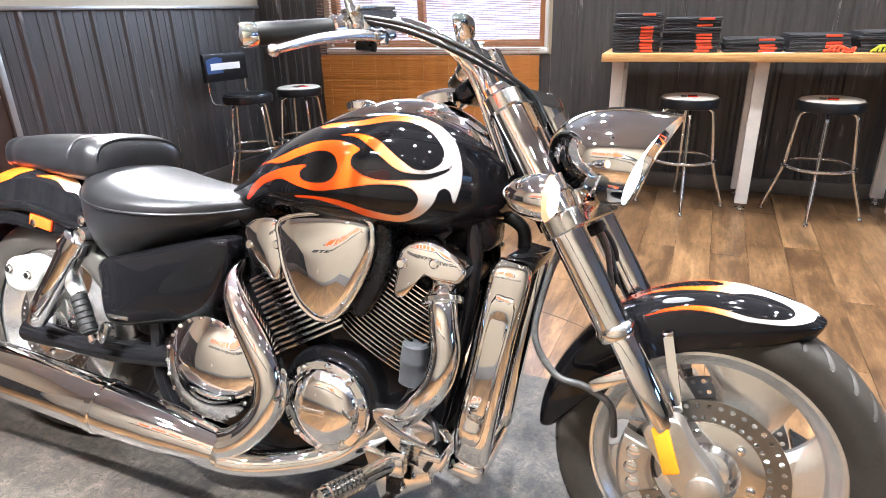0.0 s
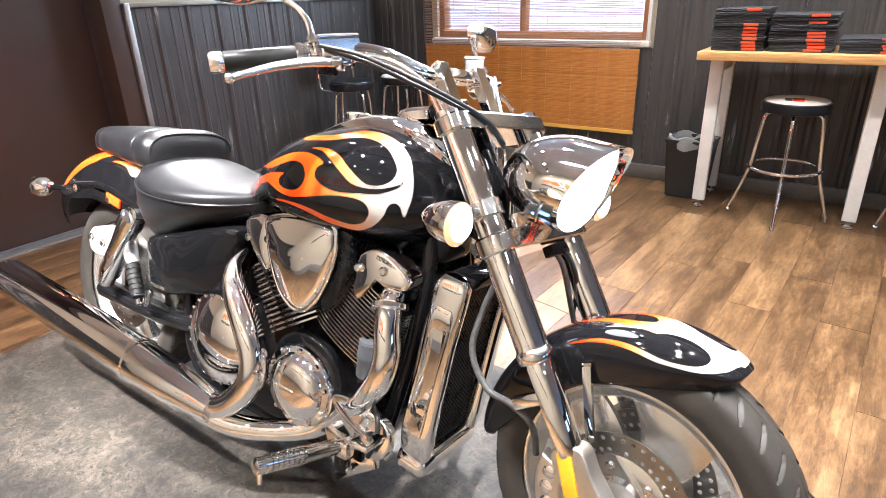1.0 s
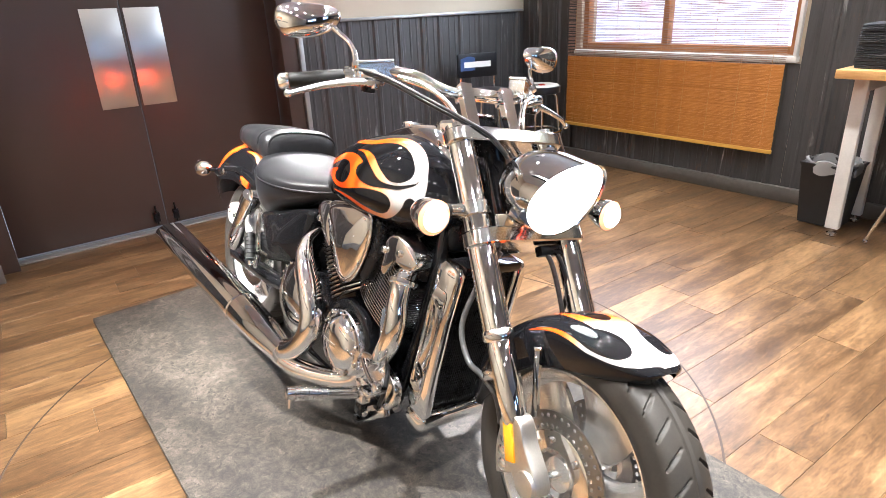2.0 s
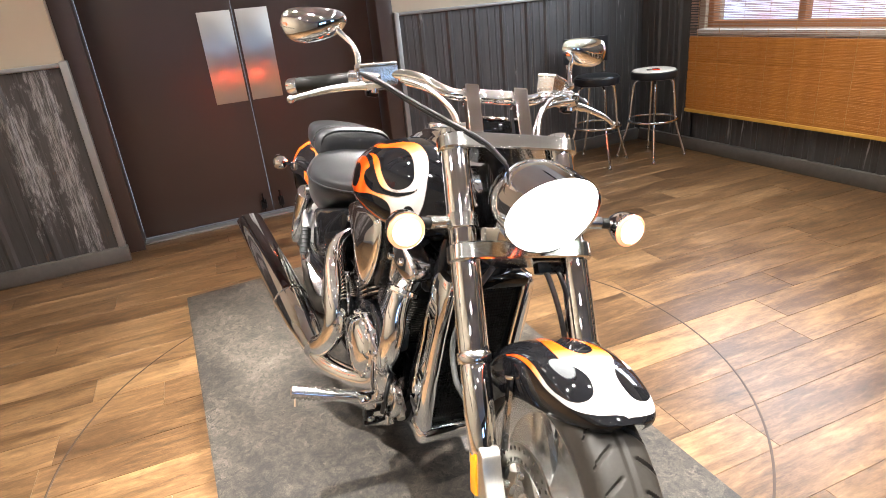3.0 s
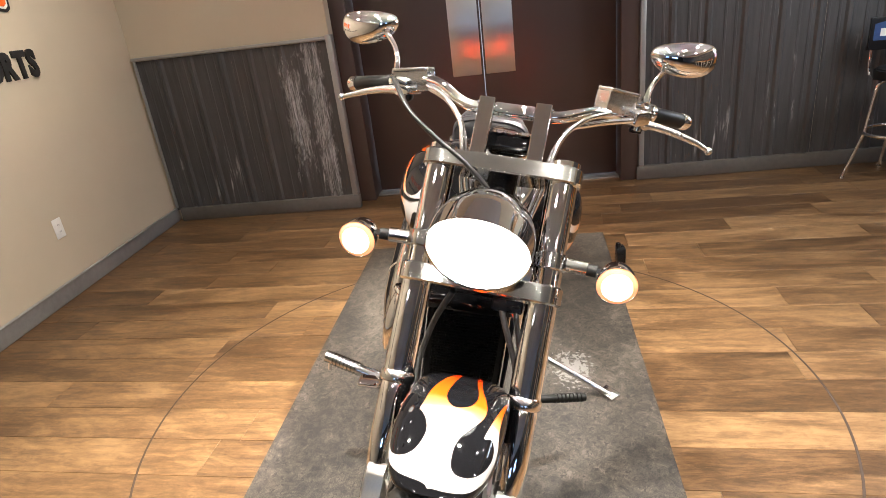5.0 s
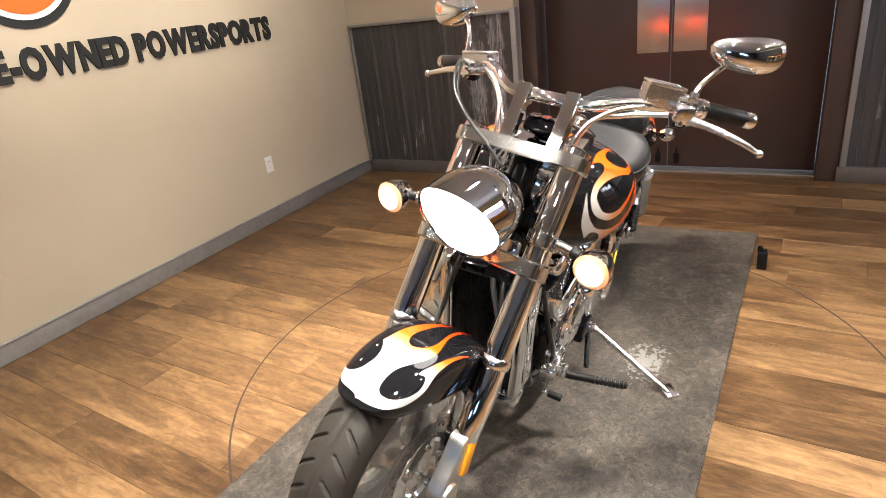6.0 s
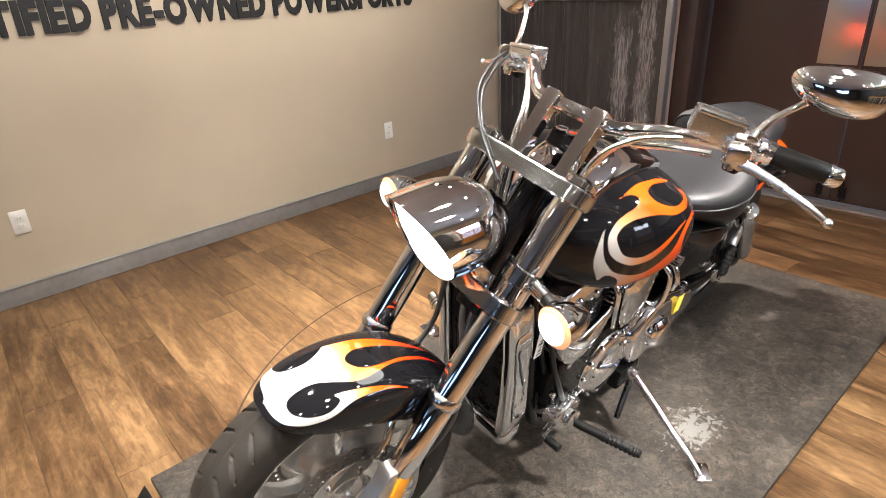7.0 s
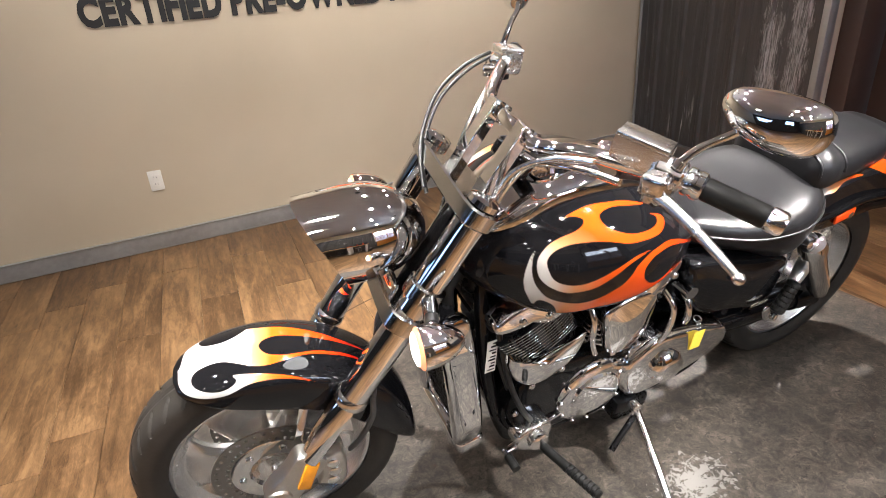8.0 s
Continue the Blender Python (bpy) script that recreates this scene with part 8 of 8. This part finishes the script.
# ---- small things on the floor ----
blk = thing("rubber_stop", pose(-1.865, 2.035, 0, 0, 0, 2), "small black rubber stop standing beside the mat", "stop")
bm = bmesh.new()
box(bm, (-0.035, -0.022, 0), (0.035, 0.022, 0.085), 0.006)
part("block", bm, SATIN_BLACK, blk)
bm = bmesh.new()
rod(bm, (0, -0.012, 0.085), (0, -0.012, 0.105), 0.012)
part("knob", bm, SATIN_BLACK, blk)

# ---- floor boards and the turntable joint ----
bm = bmesh.new()
n = 160
rings(bm, [[(r * math.cos(2 * math.pi * k / n), r * math.sin(2 * math.pi * k / n), z) for k in range(n)] for r, z in ((1.216, 0.0002), (1.217, 0.0008), (1.223, 0.0008), (1.224, 0.0002))], False)
tj = part("turntable_joint", bm, SEAM)
tj.matrix_basis = pose(-0.78, 1.319, 0)
tagged(tj, "round joint of a turntable cut into the plank floor", "floor joint", kind="structure")
PW, PL = 0.178, 1.22
pm = bmesh.new()
box(pm, (-PW / 2 + 0.0006, -PL / 2 + 0.0006, -0.0055), (PW / 2 - 0.0006, PL / 2 - 0.0006, 0), 0.0007, None, 1)
board = part("plank", pm, PLANK, floor)
prng = random.Random(5)
Rz = pose(-0.5, 1.5, 0, 0, 0, -3.0)
first_done = False
cut = {}
whole = board.data
rowi = 0
x = -3.1
while x < 6.2:
    off = prng.uniform(0, PL)
    y = -3.2 - off
    while y < 3.8:
        m = Rz @ pose(x, y + PL / 2, 0)
        px, py = m.translation.x, m.translation.y
        lo, hi = max(-PL / 2, SOUTH - 0.12 - py), min(PL / 2, NORTH + 0.12 - py)
        if WEST - 0.22 < px < 5.4 and hi - lo > 0.03:
            if not first_done:
                b, first_done = board, True
            else:
                b = board.copy()
                scene.collection.objects.link(b)
            b.data = whole
            if hi - lo < PL - 0.001:
                key = (round(lo, 2), round(hi, 2))
                if key not in cut:
                    cm = bmesh.new()
                    box(cm, (-PW / 2 + 0.0006, lo + 0.0006, -0.0055), (PW / 2 - 0.0006, hi - 0.0006, 0), 0.0007, None, 1)
                    cut[key] = bpy.data.meshes.new("plank")
                    cm.to_mesh(cut[key])
                    cm.free()
                    cut[key].materials.append(PLANK)
                b.data = cut[key]
            b.matrix_basis = m
        y += PL
    x += PW
